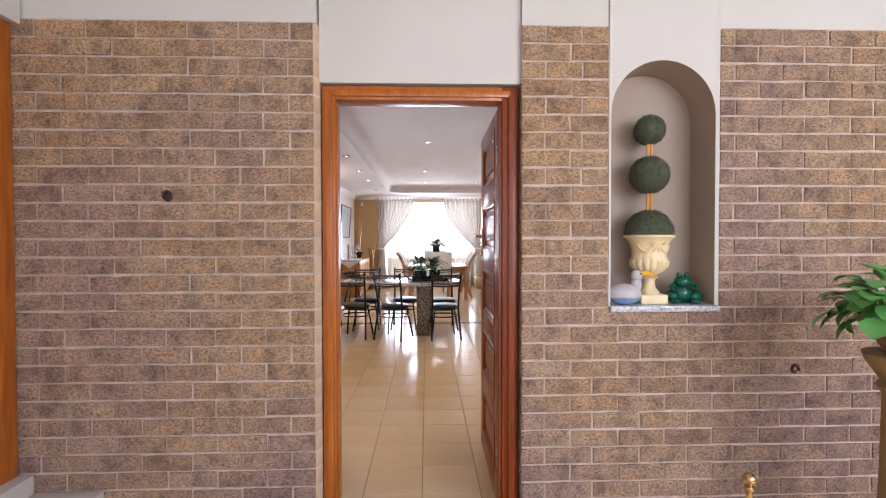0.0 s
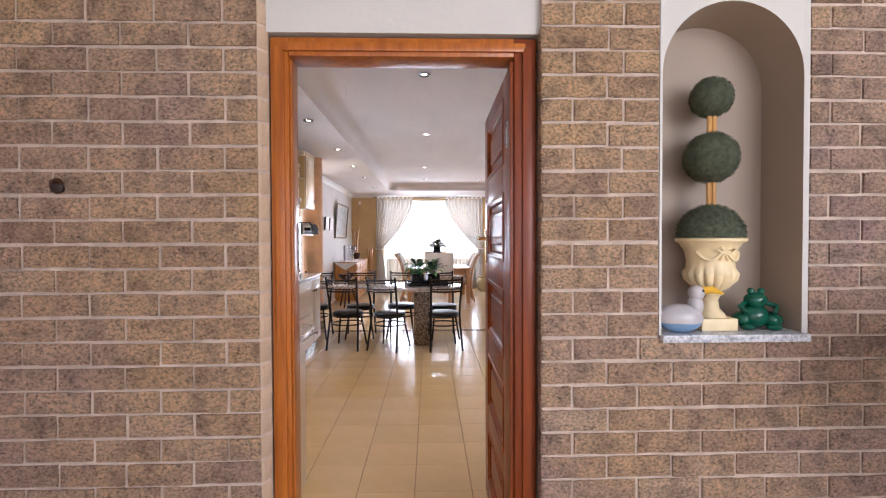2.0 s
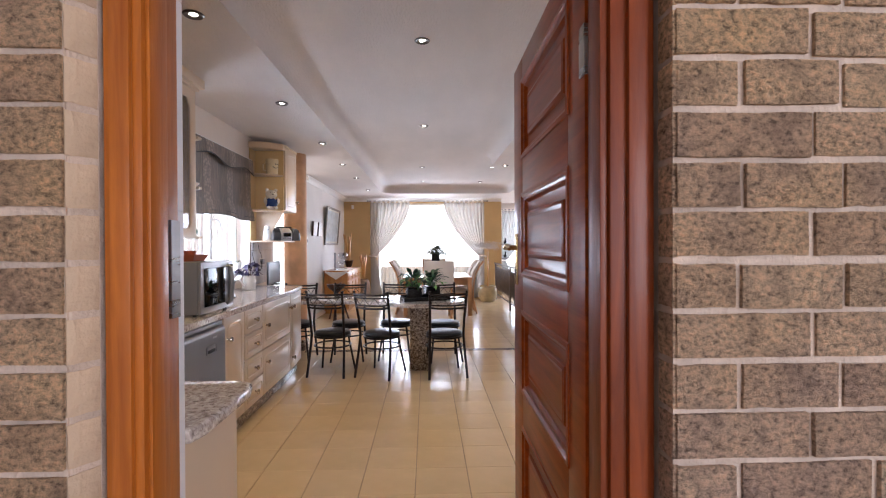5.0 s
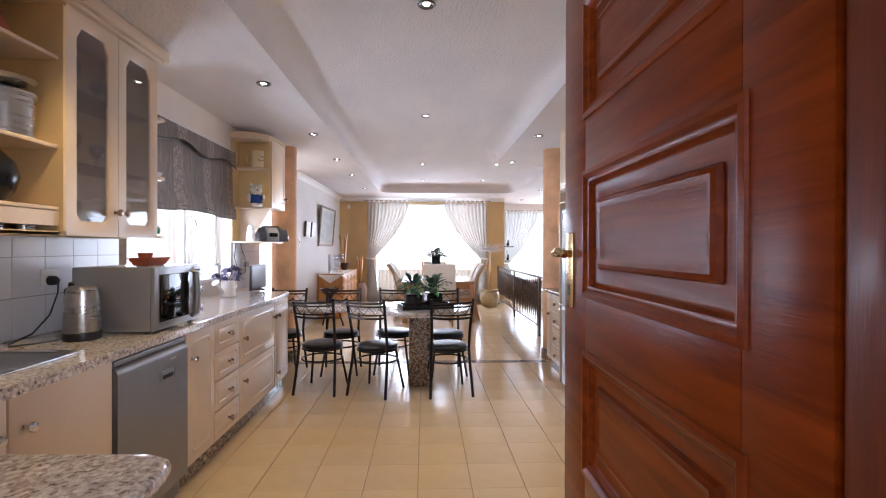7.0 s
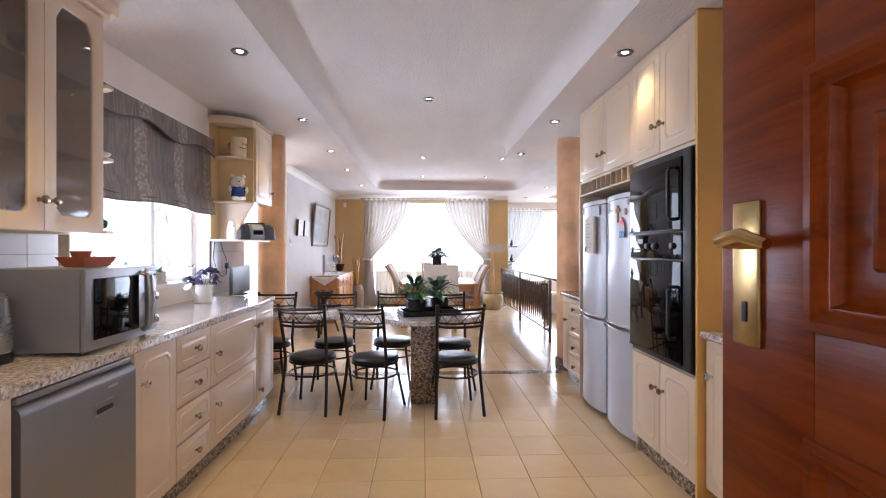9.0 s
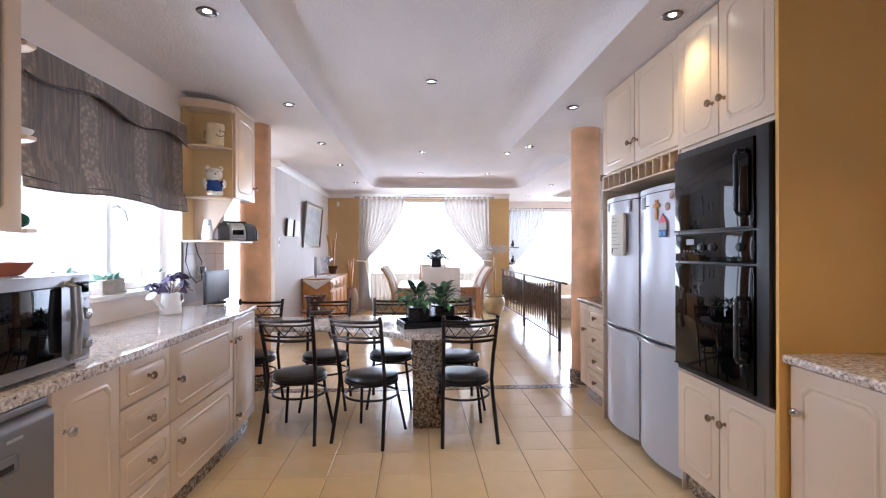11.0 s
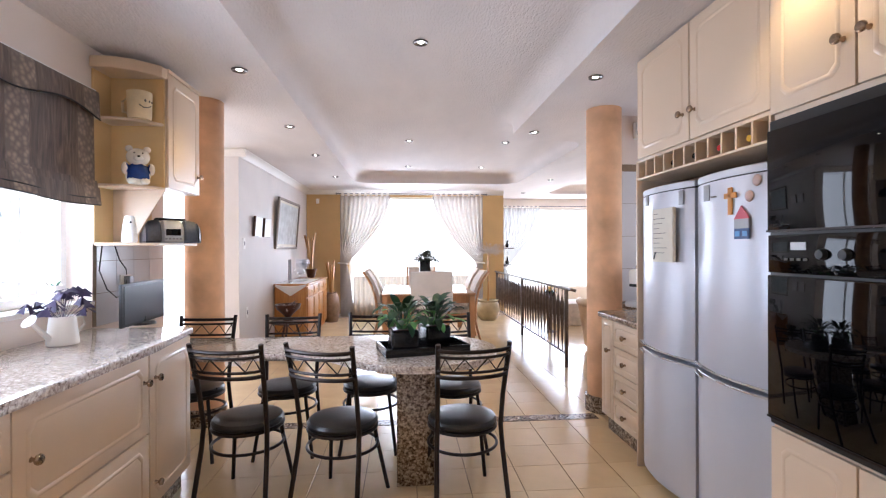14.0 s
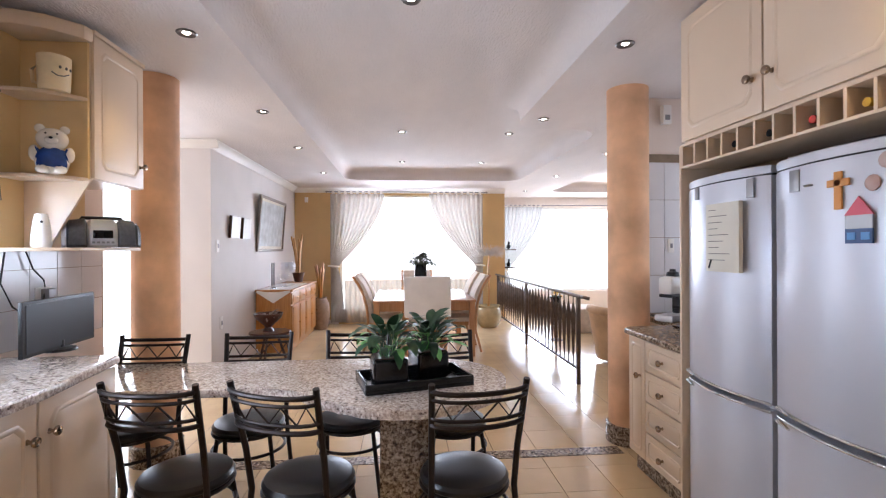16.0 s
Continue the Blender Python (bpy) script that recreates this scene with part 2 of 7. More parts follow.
def cloth_stripes(name):
    """Taupe jacquard with paler leafy stripes running down the cloth."""
    m, nt, b = shader(name)
    tc = nt.nodes.new("ShaderNodeTexCoord")
    mp = nt.nodes.new("ShaderNodeMapping")
    mp.inputs["Location"].default_value = (0, 0, 0)
    mp.inputs["Scale"].default_value = (1 / 0.5, 0.0, 0.0)
    nt.links.new(tc.outputs["Object"], mp.inputs[0])
    xs = nt.nodes.new("ShaderNodeSeparateXYZ")
    nt.links.new(mp.outputs[0], xs.inputs[0])
    wv = nt.nodes.new("ShaderNodeMath")
    wv.operation = "PINGPONG"
    wv.inputs[1].default_value = 0.5
    nt.links.new(xs.outputs[0], wv.inputs[0])
    nz = node(nt, "ShaderNodeTexNoise", Scale=9.0, Detail=7.0, Roughness=0.6, Distortion=1.6)
    st = nt.nodes.new("ShaderNodeMapping")
    st.inputs["Scale"].default_value = (3.2, 1, 0.35)
    nt.links.new(tc.outputs["Object"], st.inputs[0])
    nt.links.new(st.outputs[0], nz.inputs["Vector"])
    a = ramp(nt, [(0.32, rgb("443730")), (0.5, rgb("604f45")), (0.66, rgb("806c5c"))])
    nt.links.new(nz.outputs[0], a.inputs[0])
    c = ramp(nt, [(0.15, rgb("a5937d")), (0.42, rgb("87776a")), (0.7, rgb("6e6057"))])
    vor = node(nt, "ShaderNodeTexVoronoi", Scale=34.0)
    nt.links.new(tc.outputs["Object"], vor.inputs["Vector"])
    nt.links.new(vor.outputs["Distance"], c.inputs[0])
    sel = ramp(nt, [(0.135, (1, 1, 1)), (0.15, (0, 0, 0))])
    nt.links.new(wv.outputs[0], sel.inputs[0])
    mx = nt.nodes.new("ShaderNodeMix")
    mx.data_type = "RGBA"
    nt.links.new(sel.outputs[0], mx.inputs["Factor"])
    nt.links.new(a.outputs[0], mx.inputs["A"])
    nt.links.new(c.outputs[0], mx.inputs["B"])
    nt.links.new(mx.outputs["Result"], b.inputs["Base Color"])
    bp = node(nt, "ShaderNodeBump", Strength=0.25, Distance=0.004)
    nt.links.new(nz.outputs[0], bp.inputs["Height"])
    nt.links.new(bp.outputs[0], b.inputs["Normal"])
    b.inputs["Roughness"].default_value = 0.6
    b.inputs["Sheen Weight"].default_value = 0.3
    return m


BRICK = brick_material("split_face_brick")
WORN_BRICK = plain("worn_pale_brick_edge", rgb("c2a88e"), 0.9, var=0.22, scale=9, bump=0.4, bscale=90, rand=0.08)
MORTAR = plain("mortar", rgb("c4af9f"), 0.95, var=0.2, scale=14, bump=0.5, bscale=120)
PLASTER = plain("white_plaster", rgb("cbc7c2"), 0.85, var=0.03, scale=2, bump=0.12, bscale=45)
NICHE = plain("taupe_niche_paint", rgb("a59485"), 0.7, var=0.08, scale=2, bump=0.06, bscale=60)
CEILING = plain("textured_ceiling", rgb("dbd4d1"), 0.9, var=0.05, scale=1.5, bump=0.75, bscale=36, stretch=(2.2, 0.8, 1))
CREAM_WALL = plain("cream_wall_paint", rgb("e8dcd2"), 0.7, var=0.04, scale=2, bump=0.08, bscale=70)
GREY_WALL = plain("pale_grey_wall_paint", rgb("dcd6d2"), 0.7, var=0.04, scale=2, bump=0.08, bscale=70)
OCHRE_WALL = plain("ochre_wall_paint", rgb("cfae78"), 0.75, var=0.06, scale=2, bump=0.1, bscale=60)
PEACH = plain("sponged_terracotta_paint", rgb("e6b48c"), 0.7, var=0.34, scale=2.6, bump=0.12, bscale=40, detail=8.0)
TILE = plain("polished_cream_floor_tile", rgb("d8be96"), 0.16, var=0.07, scale=3.5, bump=0.03, bscale=9, rand=0.035, coat=0.2)
GROUT = plain("tan_grout", rgb("8d7c68"), 0.9, var=0.15, scale=20)
GRANITE = granite("speckled_granite", [(0.16, rgb("5a4e48")), (0.27, rgb("a0918a")), (0.42, rgb("bcaea5")), (0.6, rgb("d6ccc4")), (0.8, rgb("ece5de"))], 105, 0.07)
GRANITE_DARK = granite("brown_speckled_granite", [(0.2, rgb("2b211d")), (0.38, rgb("64503f")), (0.52, rgb("8d7a67")), (0.75, rgb("b9a893"))], 85, 0.25)
SILLSTONE = granite("grey_marble", [(0.2, rgb("85868c")), (0.45, rgb("b9b9bf")), (0.8, rgb("dcdce0"))], 120, 0.3)
CABINET = plain("cream_cabinet_wrap", rgb("dac3a8"), 0.32, var=0.03, scale=2, bump=0.02, bscale=90)
CABINET_IN = plain("cream_cabinet_inside", rgb("dfc08a"), 0.45, var=0.05, scale=3)
FRAME_WOOD = timber("orange_varnished_frame", rgb("8a4612"), rgb("c07025"), 0.3, coat=0.2)
DOOR_WOOD = timber("red_brown_varnished_door", rgb("6a2703"), rgb("a44a0a"), 0.28, axis=(0.7, 9, 9), coat=0.0)
DOOR_WOOD.node_tree.nodes["Principled BSDF"].inputs["Specular IOR Level"].default_value = 0.2
# Frame varnish again, darker and redder: shade on the hinge jamb put into colour.
SHADED_FRAME_WOOD = timber("shaded_varnished_frame", rgb("5e2405"), rgb("8a3d0b"), 0.42, coat=0.1)
SIDE_WOOD = timber("honey_pine", rgb("a8682c"), rgb("cf9650"), 0.35)
DINE_WOOD = timber("light_oak", rgb("b07a4c"), rgb("d0a070"), 0.35)
DARK_WOOD = timber("dark_stained_wood", rgb("2e1a12"), rgb("54301f"), 0.35)
BAMBOO = timber("bamboo", rgb("a9763c"), rgb("d6a661"), 0.45)
BLACK_METAL = plain("dark_brown_painted_steel", rgb("2a2220"), 0.35, 0.6, var=0.25, scale=15)
RAIL_METAL = plain("bronze_brown_painted_steel", rgb("574638"), 0.42, 0.3, var=0.3, scale=18)
BLACK_VINYL = plain("black_vinyl", rgb("16171c"), 0.3, var=0.2, scale=10, bump=0.08, bscale=200)
BLACK_GLASS = plain("black_glass", rgb("040405"), 0.03, var=0.1)
BLACK_GLASS.node_tree.nodes["Principled BSDF"].inputs["Specular IOR Level"].default_value = 0.3
BLACK_PLASTIC = plain("black_plastic", rgb("17171a"), 0.4, var=0.2, scale=12)
BLACK_CERAMIC = plain("black_glazed_ceramic", rgb("111114"), 0.2, var=0.25, scale=14)
STEEL = plain("brushed_steel", rgb("b4b2b0"), 0.28, 1.0, var=0.08, scale=4, bump=0.03, bscale=120, stretch=(1, 1, 12))
GREY_STEEL = plain("grey_enamelled_steel", rgb("8e8d8f"), 0.36, 0.72, var=0.06, scale=3)
FRIDGE = plain("silver_grey_fridge_paint", rgb("c2c3cb"), 0.33, 0.3, var=0.04, scale=2, bump=0.02, bscale=200)
CHROME = plain("chrome", rgb("d8d8d8"), 0.08, 1.0, var=0.05)
BRASS = plain("polished_brass", rgb("cdb078"), 0.25, 1.0, var=0.15, scale=20)
BRONZE = plain("antique_bronze_knob", rgb("a08c78"), 0.2, 0.9, var=0.3, scale=60)
WHITE_CERAMIC = plain("white_glazed_tile", rgb("dcdce0"), 0.15, var=0.03, scale=4, rand=0.02)
STONE = plain("pale_stone_trough", rgb("b5aea4"), 0.8, var=0.2, scale=20, bump=0.2)
# White bars painted grey: their shaded room side against the bright window.
BARS = plain("backlit_white_bars", rgb("a9a6a4"), 0.5)
WHITE = plain("white_paint", rgb("ebe8e4"), 0.4, var=0.03)
IVORY = plain("ivory_resin", rgb("e6d2a8"), 0.45, var=0.12, scale=12, bump=0.05)
LEAF_DRY = plain("dark_boxwood", rgb("4d5240"), 0.85, var=0.4, scale=60, rand=0.1)
LEAF = plain("green_leaf", rgb("2b4c32"), 0.45, var=0.4, scale=14, rand=0.1)
LEAF_LIGHT = plain("bright_green_leaf", rgb("6aa858"), 0.4, var=0.25, scale=10, rand=0.1)
LEAF_PURPLE = plain("purple_leaf", rgb("2c1d3e"), 0.8, var=0.3, scale=14)
LEAF_PALE = plain("pale_dried_foliage", rgb("cfcac6"), 0.8, var=0.1, scale=20)
SUCCULENT = plain("grey_green_succulent", rgb("7ea08c"), 0.5, var=0.2, scale=20)
TERRACOTTA = plain("terracotta", rgb("a2522f"), 0.7, var=0.15, scale=15)
RED_POT = plain("red_glazed_pot", rgb("c03028"), 0.25, var=0.1)
GREEN_GLAZE = plain("dark_green_glaze", rgb("12523f"), 0.15, var=0.35, scale=25)
SILVER = plain("silver_plastic", rgb("bdbdc1"), 0.35, 0.15, var=0.05)
CASING = plain("grey_metal_casing", rgb("939295"), 0.34, 0.6, var=0.03, scale=2)
BIRD_WHITE = plain("white_and_blue_glaze", rgb("b8b3b5"), 0.3, var=0.1, scale=12)
BLUE = plain("blue_glaze", rgb("23407f"), 0.25, var=0.2, scale=20)
BLIND = cloth_stripes("striped_blind_cloth")
SHEER = sheer("sheer_curtain", rgb("e6dacd"), 0.06)
SHEER_GREY = sheer("grey_sheer_curtain", rgb("d8d4cd"), 0.1)
UPHOLSTERY = plain("striped_cream_upholstery", rgb("d8cbbb"), 0.85, var=0.12, scale=16, bump=0.1, bscale=200)
LINEN = plain("white_linen", rgb("ece6de"), 0.85, var=0.05, bump=0.15, bscale=200)
SOFA = plain("tan_leather", rgb("c6a27a"), 0.5, var=0.12, scale=8, bump=0.1, bscale=60)
GLASS = pane_glass("window_glass")
SMOKE_GLASS = pane_glass("ribbed_grey_glass", (0.84, 0.84, 0.86), 0.05)
CLEAR = pane_glass("clear_glassware", (0.96, 0.97, 0.99), 0.02, 1.5)
BULB = glow("lit_halogen", (1.0, 0.86, 0.66), 30.0)
CLAY = plain("grey_stoneware", rgb("9c8572"), 0.6, var=0.2, scale=12)
GLAZE_POT = plain("celadon_glazed_pot", rgb("b9a983"), 0.25, var=0.2, scale=6)
CANVAS = plain("grey_blue_landscape_print", rgb("b3b7b8"), 0.3, var=0.28, scale=7, detail=8.0)
GILT = plain("dull_pewter_frame", rgb("83786d"), 0.4, 0.3, var=0.2, scale=20)
PAPER = plain("white_paper", rgb("d8d2c4"), 0.8, var=0.05)
INK = plain("grey_ink", rgb("6a6662"), 0.8)
CABLE = plain("black_cable", rgb("1c1a1a"), 0.5)
YELLOW = plain("yellow_paint", rgb("d9a827"), 0.3, var=0.1)
PINK = plain("red_pink_enamel", rgb("c2475a"), 0.4)
SKYBLUE = plain("sky_blue_enamel", rgb("4f86c0"), 0.4)
ORANGE_WOOD = plain("orange_wood", rgb("c98b45"), 0.5, var=0.2)


# ---------------------------------------------------------------- builders
def thing(name, m, label, category, group="", kind=""):
    ob = new(name)
    ob.empty_display_size = 0.1
    ob.matrix_world = m
    return tagged(ob, label, category, group, kind)


def finish(name, bm, material, smooth=True):
    me = bpy.data.meshes.new(name)
    bmesh.ops.recalc_face_normals(bm, faces=bm.faces)
    bm.to_mesh(me)
    bm.free()
    for mt in (material if isinstance(material, (list, tuple)) else (material,)):
        me.materials.append(mt)
    if smooth:
        for p in me.polygons:
            p.use_smooth = True
        me.set_sharp_from_angle(angle=radians(35))
    return me


def part(name, bm, material, parent, label="", m=None, smooth=True):
    ob = new(name, finish(name, bm, material, smooth))
    ob.parent = parent
    if m is not None:
        ob.matrix_local = m
    return tagged(ob, label)


def solid(name, bm, material, label, category, group="", kind="", m=None, smooth=True):
    ob = new(name, finish(name, bm, material, smooth))
    if m is not None:
        ob.matrix_world = m
    return tagged(ob, label, category, group, kind)


def box(bm, x0, x1, y0, y1, z0, z1, bevel=0.0, seg=2):
    vs = [bm.verts.new((x, y, z)) for x in (x0, x1) for y in (y0, y1) for z in (z0, z1)]
    fs = [bm.faces.new([vs[i] for i in q]) for q in ((0, 1, 3, 2), (4, 6, 7, 5), (0, 4, 5, 1), (2, 3, 7, 6), (0, 2, 6, 4), (1, 5, 7, 3))]
    if bevel:
        es = {e for f in fs for e in f.edges}
        bmesh.ops.bevel(bm, geom=list(es), offset=bevel, segments=seg, affect="EDGES", profile=0.6)
    return bm


def boxes(*rows, bevel=0.0):
    bm = bmesh.new()
    for r in rows:
        box(bm, *r, bevel=bevel)
    return bm


def lathe(bm, profile, n=24, at=(0, 0, 0), squash=(1, 1)):
    rings = []
    for r, z in profile:
        if r < 1e-5:
            rings.append([bm.verts.new((at[0], at[1], at[2] + z))])
        else:
            rings.append([bm.verts.new((at[0] + r * squash[0] * math.cos(2 * math.pi * i / n), at[1] + r * squash[1] * math.sin(2 * math.pi * i / n), at[2] + z)) for i in range(n)])
    for a, b in zip(rings, rings[1:]):
        for i in range(n):
            j = (i + 1) % n
            if len(a) == 1 and len(b) == 1:
                continue
            if len(a) == 1:
                bm.faces.new((a[0], b[i], b[j]))
            elif len(b) == 1:
                bm.faces.new((a[i], b[0], a[j]))
            else:
                bm.faces.new((a[i], b[i], b[j], a[j]))
    for ring in (rings[0], rings[-1]):
        if len(ring) > 2:
            bm.faces.new(ring)
    return bm


def tube(bm, pts, r, n=8, closed=False):
    pts = [Vector(p) for p in pts]
    rings = []
    k = len(pts)
    for i, p in enumerate(pts):
        a = pts[i - 1] if i or closed else p
        b = pts[(i + 1) % k] if i < k - 1 or closed else p
        d = (b - a).normalized()
        up = Vector((0, 0, 1)) if abs(d.z) < 0.93 else Vector((1, 0, 0))
        s = d.cross(up).normalized()
        u = s.cross(d).normalized()
        rr = r[i] if isinstance(r, (list, tuple)) else r
        rings.append([bm.verts.new(p + rr * (math.cos(2 * math.pi * j / n) * s + math.sin(2 * math.pi * j / n) * u)) for j in range(n)])
    pairs = list(zip(rings, rings[1:])) + ([(rings[-1], rings[0])] if closed else [])
    for a, b in pairs:
        for j in range(n):
            q = (j + 1) % n
            bm.faces.new((a[j], a[q], b[q], b[j]))
    if not closed:
        bm.faces.new(rings[0])
        bm.faces.new(rings[-1])
    return bm


def ring_pts(r, z, n=28, at=(0, 0), squash=1.0):
    return [(at[0] + r * math.cos(2 * math.pi * i / n), at[1] + r * squash * math.sin(2 * math.pi * i / n), z) for i in range(n)]


def prism(bm, outline, z0, z1, bevel=0.0, seg=3):
    """A slab with the outline, a run of (x, y), between two heights."""
    lo = [bm.verts.new((x, y, z0)) for x, y in outline]
    hi = [bm.verts.new((x, y, z1)) for x, y in outline]
    n = len(lo)
    top, bot = bm.faces.new(hi), bm.faces.new(lo)
    for i in range(n):
        j = (i + 1) % n
        bm.faces.new((lo[i], lo[j], hi[j], hi[i]))
    if bevel:
        bmesh.ops.bevel(bm, geom=list(top.edges) + list(bot.edges), offset=bevel, segments=seg, affect="EDGES", profile=0.5)
    return bm


def blob(bm, at, r, squash=(1, 1, 1), sub=3, rough=0.0, freq=8.0):
    res = bmesh.ops.create_icosphere(bm, subdivisions=sub, radius=1.0)
    for v in res["verts"]:
        d = v.co.normalized()
        k = r * (1 + rough * noise.noise(d * freq + Vector(at)))
        v.co = Vector(at) + Vector((d.x * squash[0], d.y * squash[1], d.z * squash[2])) * k
    return bm


def leaf(bm, base, heading, rise, length, width, droop, n=5, fold=0.15):
    """A pointed leaf that leaves base along heading (radians) at a rise, bends down by droop, and is folded along its rib."""
    p = Vector(base)
    side = Vector((-math.sin(heading), math.cos(heading), 0))
    rows = []
    for i in range(n + 1):
        t = i / n
        w = width * 0.5 * math.sin(math.pi * min(1, 0.08 + t * 0.92)) ** 0.8
        a = rise - droop * t
        up = Vector((-math.sin(a) * math.cos(heading), -math.sin(a) * math.sin(heading), math.cos(a)))
        rows.append((bm.verts.new(p - side * w + up * w * fold), bm.verts.new(p), bm.verts.new(p + side * w + up * w * fold)))
        p = p + Vector((math.cos(a) * math.cos(heading), math.cos(a) * math.sin(heading), math.sin(a))) * (length / n)
    for a, b in zip(rows, rows[1:]):
        bm.faces.new((a[0], b[0], b[1], a[1]))
        bm.faces.new((a[1], b[1], b[2], a[2]))
    return bm


def foliage(rng, count, at, length, width, spread=0.03, rise=(0.4, 1.4), droop=(0.5, 1.6), stem=0.0):
    bm = bmesh.new()
    for i in range(count):
        h = rng.uniform(0, 2 * math.pi)
        k = rng.uniform(0.75, 1.25)
        base = Vector(at) + Vector((math.cos(h), math.sin(h), 0)) * rng.uniform(0, spread)
        a = rng.uniform(*rise)
        if stem:
            s = stem * rng.uniform(0.5, 1.15)
            tip = base + Vector((math.cos(h) * math.cos(a), math.sin(h) * math.cos(a), math.sin(a))) * s
            tube(bm, [base, (base + tip) / 2 + Vector((0, 0, s * 0.06)), tip], 0.0022, 5)
            base, a = tip, a - 0.5
        leaf(bm, base, h + rng.uniform(-0.3, 0.3), a, length * k, width * k, rng.uniform(*droop))
    return bm


# ---------------------------------------------------------------- structure
def structure(name, rows, material, label, category="wall", bevel=0.0):
    return solid(name, boxes(*rows, bevel=bevel), material, label, category, kind="structure", smooth=False)


FACE = 2.26          # front of the brick wall
BACK = 2.50          # its kitchen side
LOW, HIGH = 2.65, 2.85   # ceiling and its raised tray

ground = structure("ground", [(-60, 60, -60, 60, -0.35, -0.22)], plain("dry_lawn", rgb("6d7448"), 0.95, var=0.3, scale=3, bump=0.5, bscale=30), "dry lawn outside the house", "ground")
floor = structure("floor", [(-5.6, 6.6, BACK - 0.24, 16.2, -0.20, -0.006), (-3.4, 3.4, -3.0, FACE, -0.20, -0.006)], GROUT, "tan grout bed under polished cream tiles", "floor")

# brick wall: mortar core with the door opening and the arched niche
core = structure("wall_brick", [
    (-1.90, -0.492, FACE + 0.008, FACE + 0.05, 0, 2.372), (-1.90, -0.470, FACE + 0.05, 2.43, 0, 2.372), (-1.90, -0.515, 2.43, 2.64, 0, 2.372), (0.480, 0.892, FACE + 0.008, BACK, 0, 2.372),
    (0.892, 1.425, FACE + 0.008, 2.56, 0, 1.02), (1.425, 3.2, FACE + 0.008, 2.56, 0, 2.372)], MORTAR, "rough face brick wall with pale mortar joints")
solid("wall_brick_return", prism(bmesh.new(), [(-0.492, FACE + 0.012), (-0.4885, FACE + 0.013), (-0.4675, FACE + 0.049), (-0.492, FACE + 0.049)], 0, 2.372), MORTAR, "pale mortar behind the canted brick edge", "wall", kind="structure", smooth=False)
structure("wall_brick_upper", [
    (-1.90, -0.478, FACE + 0.012, 2.43, 2.372, 3.2), (-1.90, -0.515, 2.43, 2.64, 2.372, 3.2), (0.480, 0.892, FACE + 0.012, BACK, 2.372, 3.2),
    (1.425, 3.2, FACE + 0.012, 2.56, 2.372, 3.2), (-0.470, 0.480, FACE + 0.035, BACK, 2.105, 3.2)], PLASTER, "smooth white plaster above the face brick")


def niche_surround():
    """White plaster round an arched opening, one mesh with its depth."""
    bm = bmesh.new()
    x0, x1, cx, r, zs, z0, z1, y0, y1 = 0.892, 1.425, 1.156, 0.252, 1.965, 1.02, 3.2, FACE + 0.004, FACE + 0.225
    arch = [(cx - r, z0)] + [(cx - r * math.cos(math.pi * i / 24), zs + r * math.sin(math.pi * i / 24)) for i in range(25)] + [(cx + r, z0)]
    outer = []
    for ax, az in arch:
        if az <= zs and ax < cx:
            outer.append((x0, az))
        elif az <= zs:
            outer.append((x1, az))
        else:
            k = (ax - (cx - r)) / (2 * r)
            outer.append((x0 + k * (x1 - x0), z1))
    front_in = [bm.verts.new((x, y0 + 0.006, z)) for x, z in arch]
    front_out = [bm.verts.new((x, y0, z)) for x, z in outer]
    inner_back = [bm.verts.new((x, y1, z)) for x, z in arch]
    for i in range(len(arch) - 1):
        bm.faces.new((front_in[i], front_in[i + 1], front_out[i + 1], front_out[i]))
        f = bm.faces.new((front_in[i], inner_back[i], inner_back[i + 1], front_in[i + 1]))
        f.material_index = 1
    f = bm.faces.new(inner_back)
    f.material_index = 1
    return bm


solid("wall_niche", niche_surround(), [PLASTER, NICHE], "arched taupe wall niche in white plaster surround", "niche", kind="structure")
structure("wall_niche_back", [(0.875, 1.425, FACE + 0.245, 2.56, 1.02, 3.2)], PLASTER, "plaster wall behind the arched niche")
sill = solid("niche_sill", boxes((0.895, 1.420, FACE - 0.022, FACE + 0.236, 1.026, 1.054), bevel=0.006), SILLSTONE, "grey speckled marble sill in the wall niche", "sill", kind="structure")

# entrance hall shell
structure("wall_entrance_left", [(-2.1, -1.90, -3.0, 1.15, 0, 3.2), (-2.1, -1.90, 1.15, 2.20, 2.32, 3.2), (-2.1, -1.90, 2.20, FACE + 0.24, 0, 3.2), (-2.5, -2.3, 1.0, 2.4, 0, 2.4)], PLASTER, "white plastered hall wall with a timber doorway")
structure("wall_entrance_right", [(3.0, 3.2, -3.0, -1.6, 0, 3.2), (3.0, 3.2, 1.0, FACE, 0, 3.2), (3.0, 3.2, -1.6, 1.0, 0, 0.9), (3.0, 3.2, -1.6, 1.0, 2.9, 3.2)], PLASTER, "white plastered hall wall with an opening for an added window")
structure("wall_entrance_back", [(-1.9, 3.0, -2.5, -2.3, 0, 0.5), (-1.9, 3.0, -2.5, -2.3, 2.95, 3.2), (-1.9, -1.8, -2.5, -2.3, 0.5, 2.95), (2.6, 3.0, -2.5, -2.3, 0.5, 2.95)], PLASTER, "white plastered hall wall with a wide opening for an added window")
structure("ceiling_entrance", [(-2.1, 3.2, -3.0, FACE + 0.24, 3.2, 3.3)], PLASTER, "smooth white hall ceiling", "ceiling")
structure("ceiling_bulkhead", [(-1.90, -1.795, -2.3, FACE, 2.34, 3.2)], PLASTER, "white plastered bulkhead along the hall wall", "ceiling")

